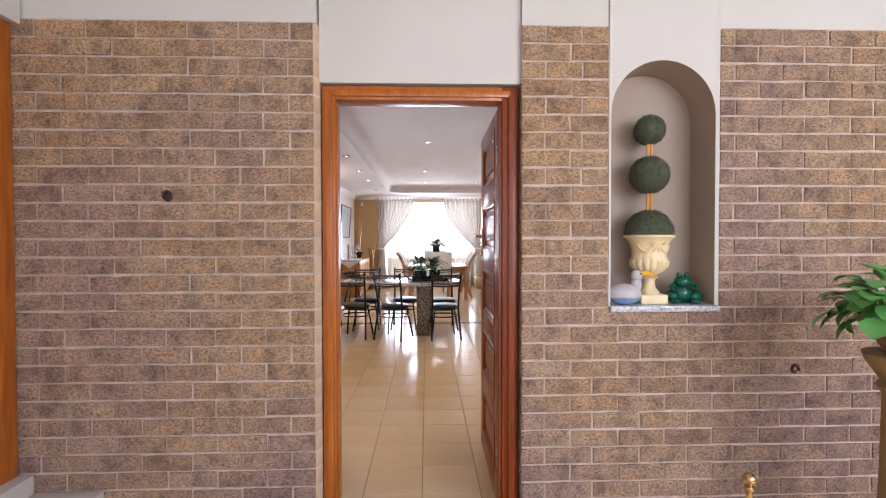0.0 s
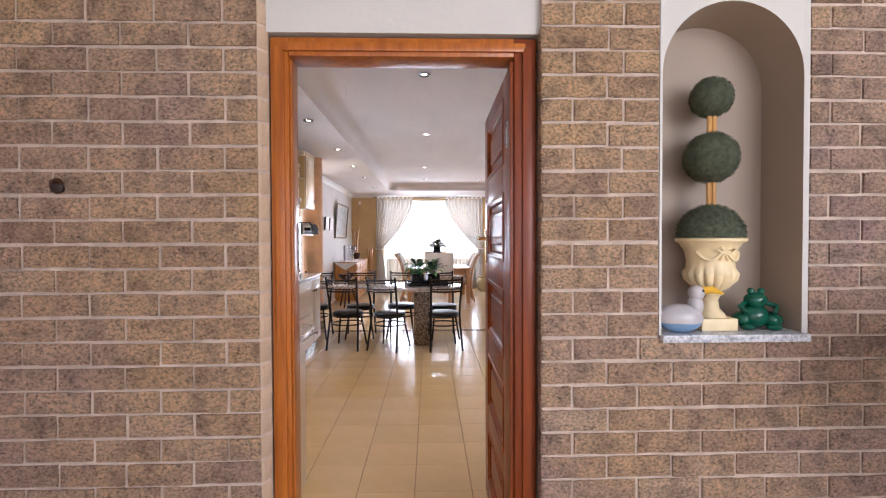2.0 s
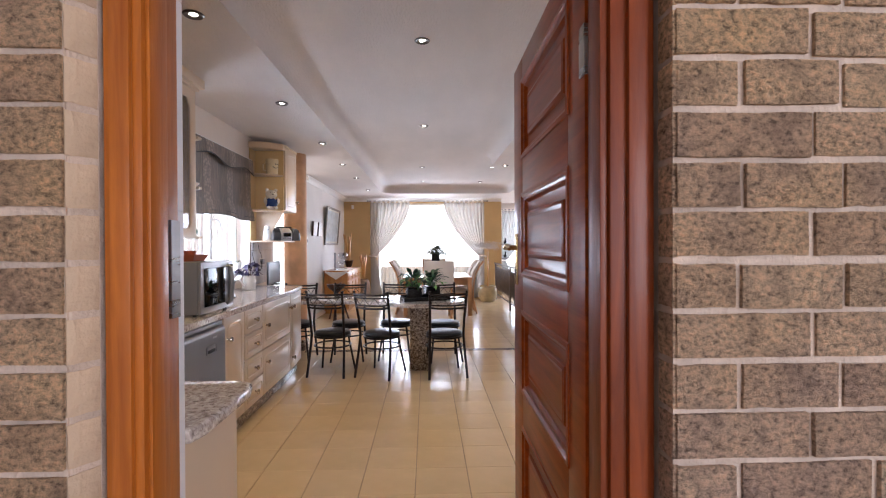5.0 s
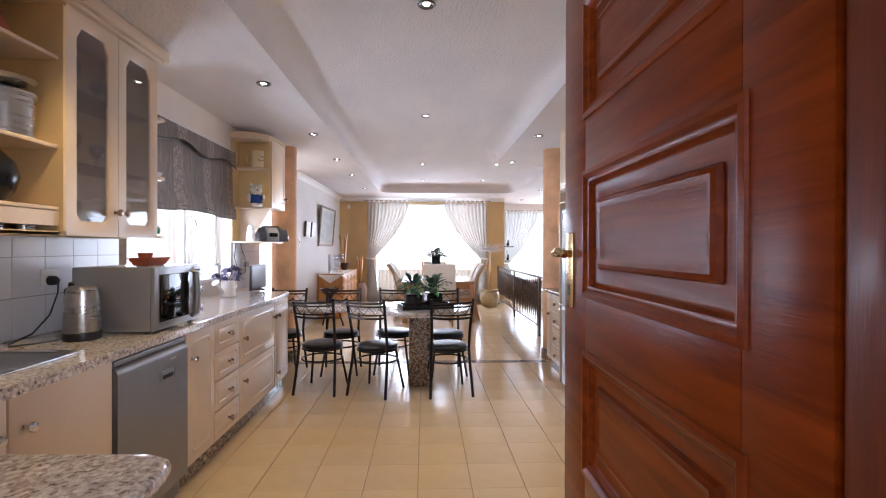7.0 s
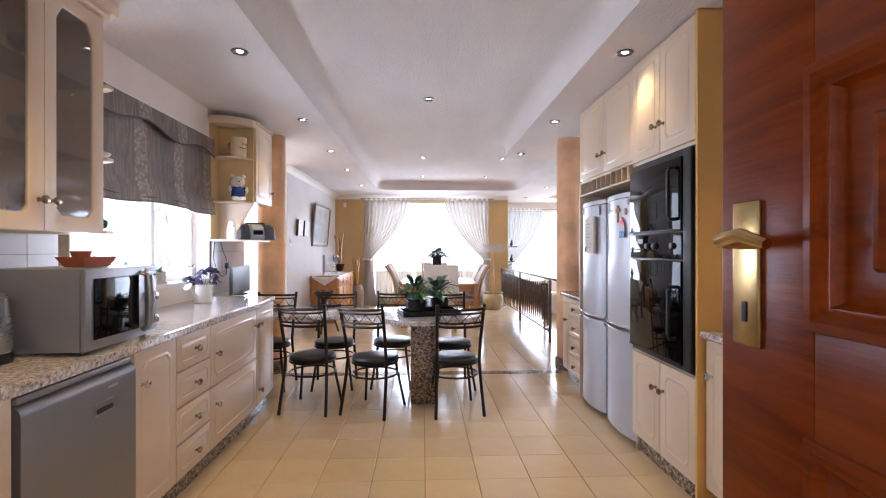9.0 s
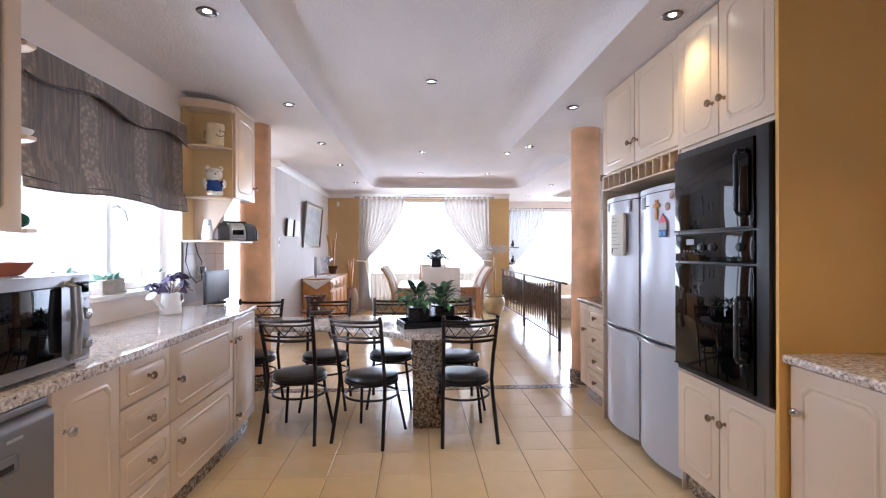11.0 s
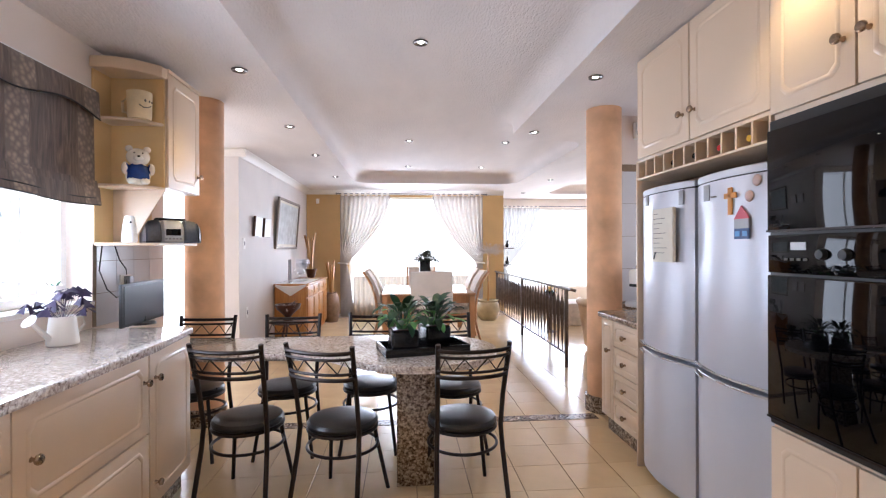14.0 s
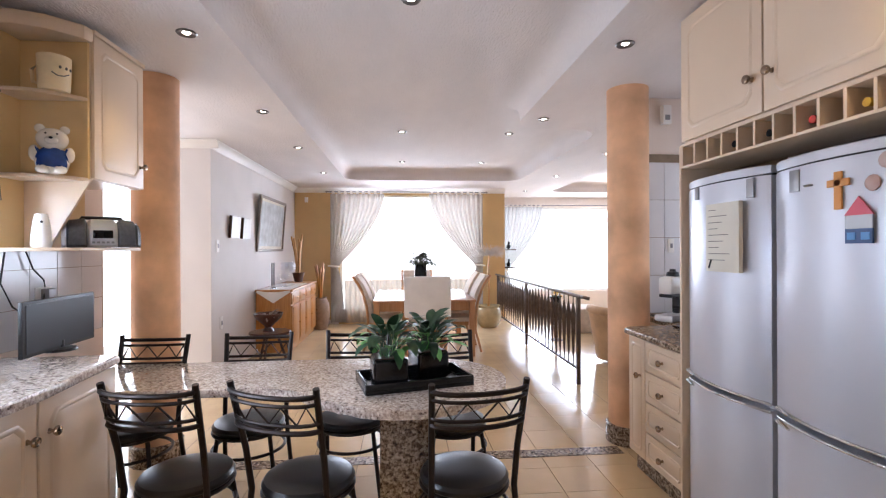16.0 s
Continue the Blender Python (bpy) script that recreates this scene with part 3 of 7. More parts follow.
# kitchen and living shell
structure("wall_kitchen_front", [(-2.15, -1.90, BACK - 0.23, BACK, 0, 3.0), (0.49, 2.2, 2.565, 2.60, 0, LOW), (-1.95, -0.515, 2.641, 2.65, 0, LOW)], CREAM_WALL, "cream painted kitchen wall beside the doorway")
structure("wall_kitchen_window", [
    (-2.15, -1.95, BACK, 5.30, 0, 3.0), (-2.15, -1.95, 7.00, 7.86, 0, 3.0),
    (-2.15, -1.95, 5.30, 7.00, 0, 1.10), (-2.15, -1.95, 5.30, 7.00, 2.34, 3.0)], CREAM_WALL, "cream painted kitchen wall with a wide window")
structure("wall_kitchen_right", [(2.06, 2.2, 2.60, 6.97, 0, 3.0), (2.7, 2.85, 6.90, 7.15, 0, 3.0), (2.7, 2.85, 8.05, 8.35, 0, 3.0), (2.7, 2.85, 7.15, 8.05, 0, 1.1), (2.7, 2.85, 7.15, 8.05, 2.3, 3.0), (2.2, 2.85, 6.83, 6.97, 0, 3.0), (1.86, 2.70, 8.22, 8.35, 0, LOW)], CREAM_WALL, "cream painted kitchen wall behind the tall units")
structure("wall_living_left", [(-2.40, -2.08, 9.95, 14.2, 0, 3.0)], GREY_WALL, "pale grey living room wall with pictures")
structure("wall_dining_end", [
    (-2.08, -1.22, 14.0, 14.2, 0, LOW), (1.55, 2.05, 14.0, 14.2, 0, LOW), (-1.22, 1.55, 14.0, 14.2, 2.52, LOW), (-1.22, 1.55, 14.0, 14.2, 0, 0.24)], OCHRE_WALL, "ochre painted wall round the dining window")
structure("wall_lounge", [
    (1.90, 2.05, 14.2, 15.7, 0, LOW), (2.05, 2.30, 15.5, 15.7, 0, LOW), (2.30, 6.2, 15.5, 15.7, 2.42, LOW), (2.30, 6.2, 15.5, 15.7, 0, 0.45),
    (6.2, 6.4, 8.22, 15.7, 0, 3.0), (2.85, 6.2, 8.22, 8.35, 0, 3.0)], CREAM_WALL, "cream painted lounge wall with a wide window")
structure("wall_passage", [(-5.4, -5.2, 7.6, 10.6, 0, 3.0), (-5.4, -2.15, 7.66, 7.86, 0, 3.0), (-5.2, -4.75, 10.2, 10.4, 0, 3.0), (-4.75, -2.45, 10.2, 10.4, 2.5, 3.0), (-2.45, -2.40, 10.2, 10.4, 0, 3.0)], CREAM_WALL, "cream painted passage wall with a glazed opening")
structure("roof", [(-5.6, 6.6, BACK, 16.2, 3.0, 3.1)], PLASTER, "flat roof slab over the ceiling", "roof")


def ceiling_mesh():
    """Low ceiling round a raised L-shaped tray with a coved edge, and a second tray over the lounge."""
    bm = bmesh.new()
    trays = [[(-0.97, 2.72), (1.10, 2.72), (1.10, 9.25), (2.03, 9.25), (2.03, 12.88), (-0.97, 12.88)], [(3.1, 9.9), (5.9, 9.9), (5.9, 14.45), (3.1, 14.45)]]
    sheet = [bm.verts.new((x, y, LOW)) for x, y in ((-5.3, BACK), (6.3, BACK), (6.3, 15.6), (-5.3, 15.6))]
    rims = [bm.edges.new((sheet[i], sheet[(i + 1) % 4])) for i in range(4)]
    for corners in trays:
        n = len(corners)
        rounded = []
        for i in range(n):                       # each corner becomes a short arc
            p, q, r = (Vector(corners[(i + k) % n]) for k in (-1, 0, 1))
            a, b = (p - q).normalized() * 0.36, (r - q).normalized() * 0.36
            for t in (0, 0.2, 0.4, 0.6, 0.8, 1):
                rounded.append(q + a * (1 - t) ** 2 + b * t * t)
        m = len(rounded)
        inward = []
        for i in range(m):
            d = (rounded[(i + 1) % m] - rounded[i - 1]).normalized()
            inward.append(Vector((-d.y, d.x)))
        rings = []
        for off, z in ((0, LOW), (0.004, LOW + 0.07), (0.018, LOW + 0.115), (0.05, LOW + 0.155), (0.10, LOW + 0.183), (0.17, HIGH)):
            rings.append([bm.verts.new((*(p + w * off), z)) for p, w in zip(rounded, inward)])
        for u, v in zip(rings, rings[1:]):
            for i in range(m):
                j = (i + 1) % m
                bm.faces.new((u[i], u[j], v[j], v[i]))
        bm.faces.new(rings[-1])
        rims += [bm.edges.get((rings[0][i], rings[0][(i + 1) % m])) for i in range(m)]
    bmesh.ops.triangle_fill(bm, edges=rims, use_beauty=True)
    return bm


solid("ceiling", ceiling_mesh(), CEILING, "white textured plaster ceiling with a raised tray", "ceiling", kind="structure")


def cornice(name, pts, label):
    """A coved cornice along a run of wall, as a triangle-like moulding."""
    bm = bmesh.new()
    for (x0, y0), (x1, y1), (nx, ny) in pts:
        prof = [(0, LOW - 0.09), (0.012, LOW - 0.09), (0.03, LOW - 0.055), (0.06, LOW - 0.022), (0.09, LOW - 0.012), (0.09, LOW - 0.002), (0, LOW - 0.002)]
        a = [bm.verts.new((x0 + nx * d, y0 + ny * d, z)) for d, z in prof]
        b = [bm.verts.new((x1 + nx * d, y1 + ny * d, z)) for d, z in prof]
        for i in range(len(prof)):
            j = (i + 1) % len(prof)
            bm.faces.new((a[i], a[j], b[j], b[i]))
        bm.faces.new(a)
        bm.faces.new(b)
    return solid(name, bm, WHITE, label, "cornice", kind="structure")


cornice("cornice", [((-2.078, 9.95), (-2.078, 13.9), (1, 0)), ((-2.08, 13.998), (2.05, 13.998), (0, -1)), ((-2.40, 9.948), (-1.99, 9.948), (0, -1))], "white coved plaster cornice along the walls")
structure("skirting", [(-2.078, -2.06, 9.96, 13.98, 0, 0.08), (-2.06, -1.25, 13.98, 13.998, 0, 0.08), (1.55, 2.05, 13.98, 13.998, 0, 0.08)], CREAM_WALL, "low painted skirting along the living room walls", "skirting")


# openings
def window(name, m, w, h, mullions, transoms, label, depth=0.07, bars=()):
    """Local x along the wall, y through it, z up from the sill."""
    root = thing(name, m, label, "window", kind="structure")
    t = 0.05
    part("window_frame", boxes((0, t, 0, depth, 0, h), (w - t, w, 0, depth, 0, h), (t, w - t, 0, depth, 0, t), (t, w - t, 0, depth, h - t, h), bevel=0.004), WHITE, root)
    for x in mullions:
        part("mullion", boxes((x - 0.025, x + 0.025, 0.005, depth - 0.005, t, h - t), bevel=0.004), WHITE, root)
    for z in transoms:
        part("transom", boxes((t, w - t, 0.012, depth - 0.012, z - 0.02, z + 0.02), bevel=0.004), WHITE, root)
    xs = [t, *mullions, w - t]
    for a, b in zip(xs, xs[1:]):
        p = part("pane", boxes((a, b, depth / 2 - 0.003, depth / 2 + 0.003, t, h - t)), GLASS, root)
        p.visible_shadow = False
    return root


kw = window("window_1", pose(-2.08, 5.32, 1.12, 0, 0, 90), 1.66, 1.22, [0.06, 1.02], [], "white framed kitchen window with scroll burglar bars")
dw = window("window_2", pose(-1.22, 14.06, 0.24), 2.77, 2.28, [], [], "wide white framed dining window in glaring daylight")
lw = window("window_3", pose(2.30, 15.56, 0.45), 3.9, 1.97, [], [], "wide white framed lounge window in glaring daylight")
pw = window("window_4", pose(-4.75, 10.26, 0.0), 2.3, 2.5, [1.15], [], "tall white framed glazed passage door")
# The next two are out of view, added as openings for the hall lamps.
hw = window("window_5", pose(-1.8, -2.44, 0.5), 4.4, 2.45, [1.1, 2.2, 3.3], [], "unseen wide white framed window added behind the viewer")
hw2 = window("window_6", pose(3.14, -1.6, 0.9, 0, 0, 90), 2.6, 2.0, [1.3], [], "unseen white framed side window added to the hall")
# Out of view and assumed: gives the recess fill an opening.
added_window = window("window_7", pose(2.76, 7.15, 1.1, 0, 0, 90), 0.9, 1.2, [0.45], [], "unseen white framed window added to light the hob recess")
solid("window_sill", boxes((-2.14, -1.93, 5.30, 7.0, 1.09, 1.118), bevel=0.006), WHITE, "white painted kitchen window sill", "sill", kind="structure")


def columns():
    for x, label in ((1.70, "round peach sponge-painted column with a granite foot"), (-1.715, "round peach sponge-painted column beside the kitchen wall")):
        root = thing("column", pose(x, 8.05, 0), label, "column", "columns between kitchen and living room")
        part("shaft", lathe(bmesh.new(), [(0.148, 0.10), (0.15, 0.6), (0.149, 1.8), (0.15, LOW)], 40), PEACH, root)
        part("foot", lathe(bmesh.new(), [(0.168, 0), (0.168, 0.13), (0.16, 0.138), (0.148, 0.138)], 40), GRANITE_DARK, root, "speckled granite foot")


columns()

# main doorway: frame and open leaf
fr = thing("door_1", pose(0, 0, 0), "open varnished red-brown panelled timber door in an orange frame", "door", kind="structure")


def jamb_bm(s, cx):
    bm = bmesh.new()
    x0, x1 = sorted((cx, cx - s * (0.078 if s > 0 else 0.064)))
    box(bm, x0, x1, FACE + 0.05, FACE + 0.165, 0, 2.095, 0.005)
    a, b = sorted((cx - s * 0.016, cx - s * 0.05))
    box(bm, a, b, FACE + 0.038, FACE + 0.05, 0, 2.06, 0.004)
    a, b = sorted((cx - s * (0.078 if s > 0 else 0.064), cx - s * (0.092 if s > 0 else 0.072)))
    box(bm, a, b, FACE + 0.06, FACE + 0.115, 0, 2.02, 0.003)
    return bm


part("jamb", jamb_bm(-1, -0.462), FRAME_WOOD, fr, "orange varnished timber jamb")
# Same timber as the other jamb; its shaded side is painted darker.
part("jamb", jamb_bm(1, 0.470), SHADED_FRAME_WOOD, fr, "hinge jamb in a darker, shaded copy of the frame varnish")
part("door_head", boxes((-0.398, 0.392, FACE + 0.05, FACE + 0.165, 2.030, 2.095), (-0.42, 0.43, FACE + 0.038, FACE + 0.05, 2.045, 2.075), bevel=0.004), FRAME_WOOD, fr, "orange varnished head of the frame")


def panelled_leaf(w, h, t, rows, st=0.115, lock=0.115):
    """A stile-and-rail leaf, local x along its width from the hinge, with moulded, raised and fielded panels on both faces."""
    bm = bmesh.new()
    zs = [0] + [z for r in rows for z in r] + [h]
    box(bm, 0, st, 0, t, 0, h, 0.003)
    box(bm, w - lock, w, 0, t, 0, h, 0.003)
    for i in range(0, len(zs), 2):
        box(bm, st, w - lock, 0, t, zs[i], zs[i + 1], 0.002)
    section = [(-0.012, 0.001), (-0.010, -0.004), (0.000, -0.005), (0.006, -0.001), (0.012, 0.003), (0.016, 0.003), (0.021, 0.012), (0.026, 0.0145), (0.054, 0.0145), (0.058, 0.007), (0.066, 0.004), (0.072, 0.006), (0.078, 0.006)]
    for z0, z1 in rows:
        for face in (0, 1):
            loops = []
            for ins, dep in section:
                y = dep if face == 0 else t - dep
                loops.append([bm.verts.new(p) for p in ((st + ins, y, z0 + ins), (w - lock - ins, y, z0 + ins), (w - lock - ins, y, z1 - ins), (st + ins, y, z1 - ins))])
            for a, b in zip(loops, loops[1:]):
                for i in range(4):
                    bm.faces.new((a[i], a[(i + 1) % 4], b[(i + 1) % 4], b[i]))
            bm.faces.new(loops[-1])
    return bm


leaf_ob = part("door_leaf", panelled_leaf(0.80, 2.02, 0.042, [(0.13, 0.385), (0.52, 0.775), (0.91, 1.165), (1.30, 1.558), (1.692, 1.935)], 0.12, 0.155), DOOR_WOOD, fr, "red-brown varnished panelled leaf", pose(0.430, FACE + 0.168, 0.008, 0, 0, 89.4))


def lever(parent, m, s=1):
    bm = bmesh.new()
    box(bm, -0.025, 0.025, -0.006, 0, -0.09, 0.09, 0.004)
    part("lock_plate", bm, BRASS, parent, "polished brass lock plate", m)
    bm = bmesh.new()
    tube(bm, [(0, -0.004, 0.04), (0, -0.036, 0.04), (-0.012 * s, -0.044, 0.041), (-0.05 * s, -0.046, 0.047), (-0.09 * s, -0.043, 0.036)], [0.010, 0.009, 0.009, 0.008, 0.006], 10)
    part("door_handle", bm, BRASS, parent, "polished brass lever handle", m)
    part("keyhole", boxes((-0.004, 0.004, -0.0075, -0.005, -0.06, -0.035)), BLACK_PLASTIC, parent, "", m)


# the leaf stands along +y; its passage face looks to -x
lever(leaf_ob, pose(0.745, 0.042, 1.345, 0, 0, 180), -1)
lever(leaf_ob, pose(0.745, 0.0, 1.345, 0, 0, 0))
for z in (0.25, 1.78):
    part("hinge", boxes((-0.004, 0.03, -0.003, 0.045, z - 0.05, z + 0.05), bevel=0.002), STEEL, leaf_ob, "steel butt hinge")
part("door_stop", boxes((0.801, 0.818, 0.008, 0.032, 0.13, 0.16), bevel=0.004), DARK_WOOD, leaf_ob, "small dark door stop")
part("strike_plate", boxes((-0.3975, -0.388, FACE + 0.12, FACE + 0.15, 1.27, 1.45)), STEEL, fr, "steel strike plate")

# timber doorway in the hall's side wall
sd = thing("door_2", pose(0, 0, 0), "orange varnished timber door frame in the hall wall", "door", kind="structure")
part("door_frame", boxes((-1.93, -1.825, 2.13, 2.248, 0, 2.335), (-1.93, -1.825, 1.15, 1.25, 0, 2.335), (-1.93, -1.825, 1.25, 2.13, 2.25, 2.335), bevel=0.006), FRAME_WOOD, sd)
part("door_leaf", panelled_leaf(0.85, 2.2, 0.042, [(0.22, 0.9), (1.1, 2.0)]), FRAME_WOOD, sd, "", pose(-1.96, 1.25, 0.01, 0, 0, 90))
solid("step", boxes((-1.895, -1.76, 0.9, 2.255, 0, 0.30), (-1.76, -1.45, 1.6, 2.255, 0, 0.22), bevel=0.012), PLASTER, "white painted low ledge at the foot of the wall", "step", kind="structure")
# Tile white raised above WHITE_CERAMIC: the strong light on this reveal is in the colour.
structure("door_reveal", [(-0.5145, -0.505, 2.432, 2.655, 0.495 * k + 0.0005, 0.495 * k + 0.4945) for k in range(5)], plain("lit_white_tile", rgb("f3f2f6"), 0.2, var=0.02), "white tiled reveal beside the kitchen door", "wall")


# ---------------------------------------------------------------- kitchen units
def knob(parent, x, z, y=0.0, mt=None):
    bm = lathe(bmesh.new(), [(0.0, 0), (0.011, 0), (0.007, 0.009), (0.007, 0.016), (0.017, 0.023), (0.0195, 0.03), (0.0165, 0.037), (0.0, 0.041)], 16)
    part("knob", bm, mt or BRONZE, parent, "round metal knob", pose(x, y, z, 90, 0, 0))


def front_bm(w, h, t=0.02, cut=0.035, inset=0.055):
    """A wrapped cabinet front in the x-z plane that looks to -y: slab, routed groove and a raised field with cut corners."""
    bm = bmesh.new()
    box(bm, 0.0015, w - 0.0015, 0, t, 0.0015, h - 0.0015, 0.004)

    def octo(ins, y, c):
        a, b, e, g = ins, w - ins, ins, h - ins
        return [bm.verts.new(p) for p in ((a + c, y, e), (b - c, y, e), (b, y, e + c), (b, y, g - c), (b - c, y, g), (a + c, y, g), (a, y, g - c), (a, y, e + c))]

    ins = min(inset, w * 0.18, h * 0.2)
    c = min(cut, w * 0.08, h * 0.08)
    g = min(1.0, h / 0.32)
    rings = [octo(ins, -0.0003, c), octo(ins + 0.006 * g, -0.0055, c), octo(ins + 0.013 * g, -0.0055, c), octo(ins + 0.02 * g, -0.0008, c), octo(ins + 0.034 * g, -0.005, c)]
    for p, q in zip(rings, rings[1:]):
        for i in range(8):
            j = (i + 1) % 8
            bm.faces.new((p[i], p[j], q[j], q[i]))
    bm.faces.new(rings[-1])
    return bm


def unit(name, m, w, d, z0, z1, fronts, label, kick=0.0, group="", knob_mt=None, flat=False):
    """A cabinet. Local x runs along its face, y into it. fronts: name, x, z, w, h, knobs [(x, z)]."""
    root = thing(name, m, label, "cabinet", group)
    part("body", boxes((0.0, w, 0.021, d, z0, z1), bevel=0.002), CABINET, root)
    if kick:
        part("plinth", boxes((0.0, w, 0.055, 0.075, 0, z0)), GRANITE_DARK, root, "speckled granite plinth")
        part("base", boxes((0.002, w - 0.002, 0.076, d, 0, z0)), CABINET_IN, root)
    for nm, x, z, fw, fh, knobs in fronts:
        f = part(nm, boxes((0.0015, fw - 0.0015, 0, 0.02, 0.0015, fh - 0.0015), bevel=0.004) if flat else front_bm(fw, fh), CABINET, root, "", pose(x, 0, z))
        for kx, kz in knobs:
            knob(f, kx, kz, -0.002, knob_mt)
    return root


XL = -1.325     # face of the window-side run
XR = 1.43       # face of the tall units
TOP = 0.915     # underside of the worktop


def left(y):
    return pose(XL, y, 0, 0, 0, 90)


def right(y, x=XR):
    return pose(x, y, 0, 0, 0, -90)


RUN = "base cabinets under the window"
unit("base_cabinet", left(3.12), 1.06, 0.60, 0.13, TOP, [("door", 0.0, 0.13, 0.53, 0.78, [(0.47, 0.66)]), ("door", 0.535, 0.13, 0.52, 0.78, [(0.06, 0.66)])], "cream sink base cabinet with plain doors and knobs", 0.13, RUN, CHROME, True)
unit("base_cabinet", left(4.82), 0.375, 0.60, 0.13, TOP, [("door", 0.0, 0.13, 0.37, 0.78, [(0.055, 0.62)])], "cream base cabinet with one raised panel door", 0.13, RUN, CHROME)
unit("base_cabinet", left(5.195), 0.405, 0.60, 0.13, TOP, [("drawer", 0.0, 0.13 + 0.196 * k, 0.402, 0.19, [(0.20, 0.095)]) for k in range(4)], "cream base cabinet with four raised panel drawers", 0.13, RUN)
unit("base_cabinet", left(5.60), 0.825, 0.60, 0.13, TOP, [("drawer", 0.0, 0.13, 0.82, 0.385, [(0.07, 0.27)]), ("drawer", 0.0, 0.52, 0.82, 0.39, [(0.07, 0.2), (0.77, 0.26)])], "cream base cabinet with two deep raised panel drawers", 0.13, RUN)
unit("base_cabinet", pose(XL, 6.43, 0, 0, 0, 93.5), 0.52, 0.55, 0.13, TOP, [("door", 0.0, 0.13, 0.52, 0.78, [(0.05, 0.65), (0.05, 0.12)])], "cream end base cabinet with a raised panel door", 0.13, RUN)


def worktop():
    bm = bmesh.new()
    o = [(-1.948, 2.655), (-0.56, 2.655), (-0.50, 2.68), (-0.485, 2.74), (-0.485, 3.02), (-0.50, 3.08), (-0.56, 3.11), (-1.26, 3.11), (-1.29, 3.14), (-1.295, 3.3), (-1.295, 6.42), (-1.345, 6.96), (-1.37, 6.985), (-1.948, 6.985)]
    return prism(bm, o, TOP + 0.001, TOP + 0.041, 0.014)


solid("worktop", worktop(), GRANITE, "polished speckled beige granite worktop with a rounded edge", "worktop")
unit("base_cabinet", pose(-0.53, 2.66, 0, 0, 0, 90), 0.42, 0.76, 0.13, TOP, [], "plain cream end of the peninsula cabinet", 0.13)

dwr = thing("dishwasher", left(4.185), "grey metallic built-in dishwasher under the worktop", "dishwasher")
part("body", boxes((0.008, 0.627, 0.035, 0.58, 0.0, 0.895), bevel=0.004), GREY_STEEL, dwr)
bm = bmesh.new()
box(bm, 0.008, 0.627, -0.012, 0.034, 0.12, 0.872)
bm.edges.ensure_lookup_table()
brow = [e for e in bm.edges if all(v.co.z > 0.87 and v.co.y < 0 for v in e.verts)]
bmesh.ops.bevel(bm, geom=brow, offset=0.04, segments=8, affect="EDGES", profile=0.5)
dd = part("door", bm, GREY_STEEL, dwr, "grey metallic front with a rounded top edge")
part("control_strip", boxes((0.012, 0.623, 0.004, 0.034, 0.873, 0.897), bevel=0.004), CASING, dwr, "pale grey control strip on the top edge")
part("grip", boxes((0.345, 0.475, -0.017, -0.0115, 0.715, 0.765), bevel=0.008), CASING, dd, "moulded grey grip")
# Raised black slab: the shade of a scooped grip, which isn't cut out.
part("grip_hollow", boxes((0.36, 0.46, -0.0195, -0.0165, 0.722, 0.742), bevel=0.002), BLACK_PLASTIC, dd, "black slab for the shade in the grip's hollow")
part("badge", boxes((0.44, 0.50, -0.0135, -0.0115, 0.805, 0.815)), SILVER, dd, "small silver badge")
part("plinth", boxes((0.02, 0.615, 0.06, 0.08, 0, 0.11)), BLACK_PLASTIC, dwr)

sink = thing("sink", pose(-1.62, 3.68, TOP + 0.042), "stainless steel drop-in sink with a drainer", "sink")
bm = bmesh.new()
for x0, x1, y0, y1 in ((-0.235, 0.20, -0.46, -0.42), (-0.235, 0.20, 0.42, 0.46), (-0.235, -0.19, -0.42, 0.42), (0.155, 0.20, -0.42, 0.42), (-0.19, 0.155, -0.02, 0.03)):
    box(bm, x0, x1, y0, y1, 0.0, 0.008, 0.003)
part("rim", bm, STEEL, sink)
part("basin", boxes((-0.19, 0.155, -0.42, 0.42, 0.0005, 0.003)), STEEL, sink)
bm = bmesh.new()
tube(bm, [(-0.21, 0, 0.005), (-0.21, 0, 0.22), (-0.19, 0, 0.27), (-0.12, 0, 0.29), (-0.06, 0, 0.26)], 0.011, 10)
part("tap", bm, CHROME, sink, "chrome swan-neck tap")

# tall units
TALL = "tall units with ovens and fridges"
unit("tall_cabinet", right(5.80), 0.75, 0.62, 0.13, 0.70, [("door", 0.0, 0.13, 0.372, 0.565, [(0.33, 0.40)]), ("door", 0.377, 0.13, 0.372, 0.565, [(0.045, 0.40)])], "cream cupboard with two doors below the ovens", 0.13, TALL)
hc = unit("tall_cabinet", right(5.80), 0.75, 0.62, 1.945, LOW - 0.01, [("door", 0.0, 1.965, 0.372, 0.665, [(0.33, 0.17)]), ("door", 0.377, 1.965, 0.372, 0.665, [(0.045, 0.17)])], "cream cupboard with two raised panel doors above the ovens", 0, TALL)
# Cabinet wrap turned buff-yellow: the warm lamplight on this panel is in its colour.
part("side_panel", boxes((0.751, 0.771, 0.0, 0.625, 0.0, LOW - 0.005), bevel=0.002), plain("warm_lit_panel_wrap", rgb("e3b566"), 0.45, var=0.05, scale=2, bump=0.02), hc, "side panel of the oven housing, yellowed for warm lamplight")
part("side_panel", boxes((-0.016, -0.002, 0.03, 0.625, 0.0, 1.86), bevel=0.002), CABINET, hc)

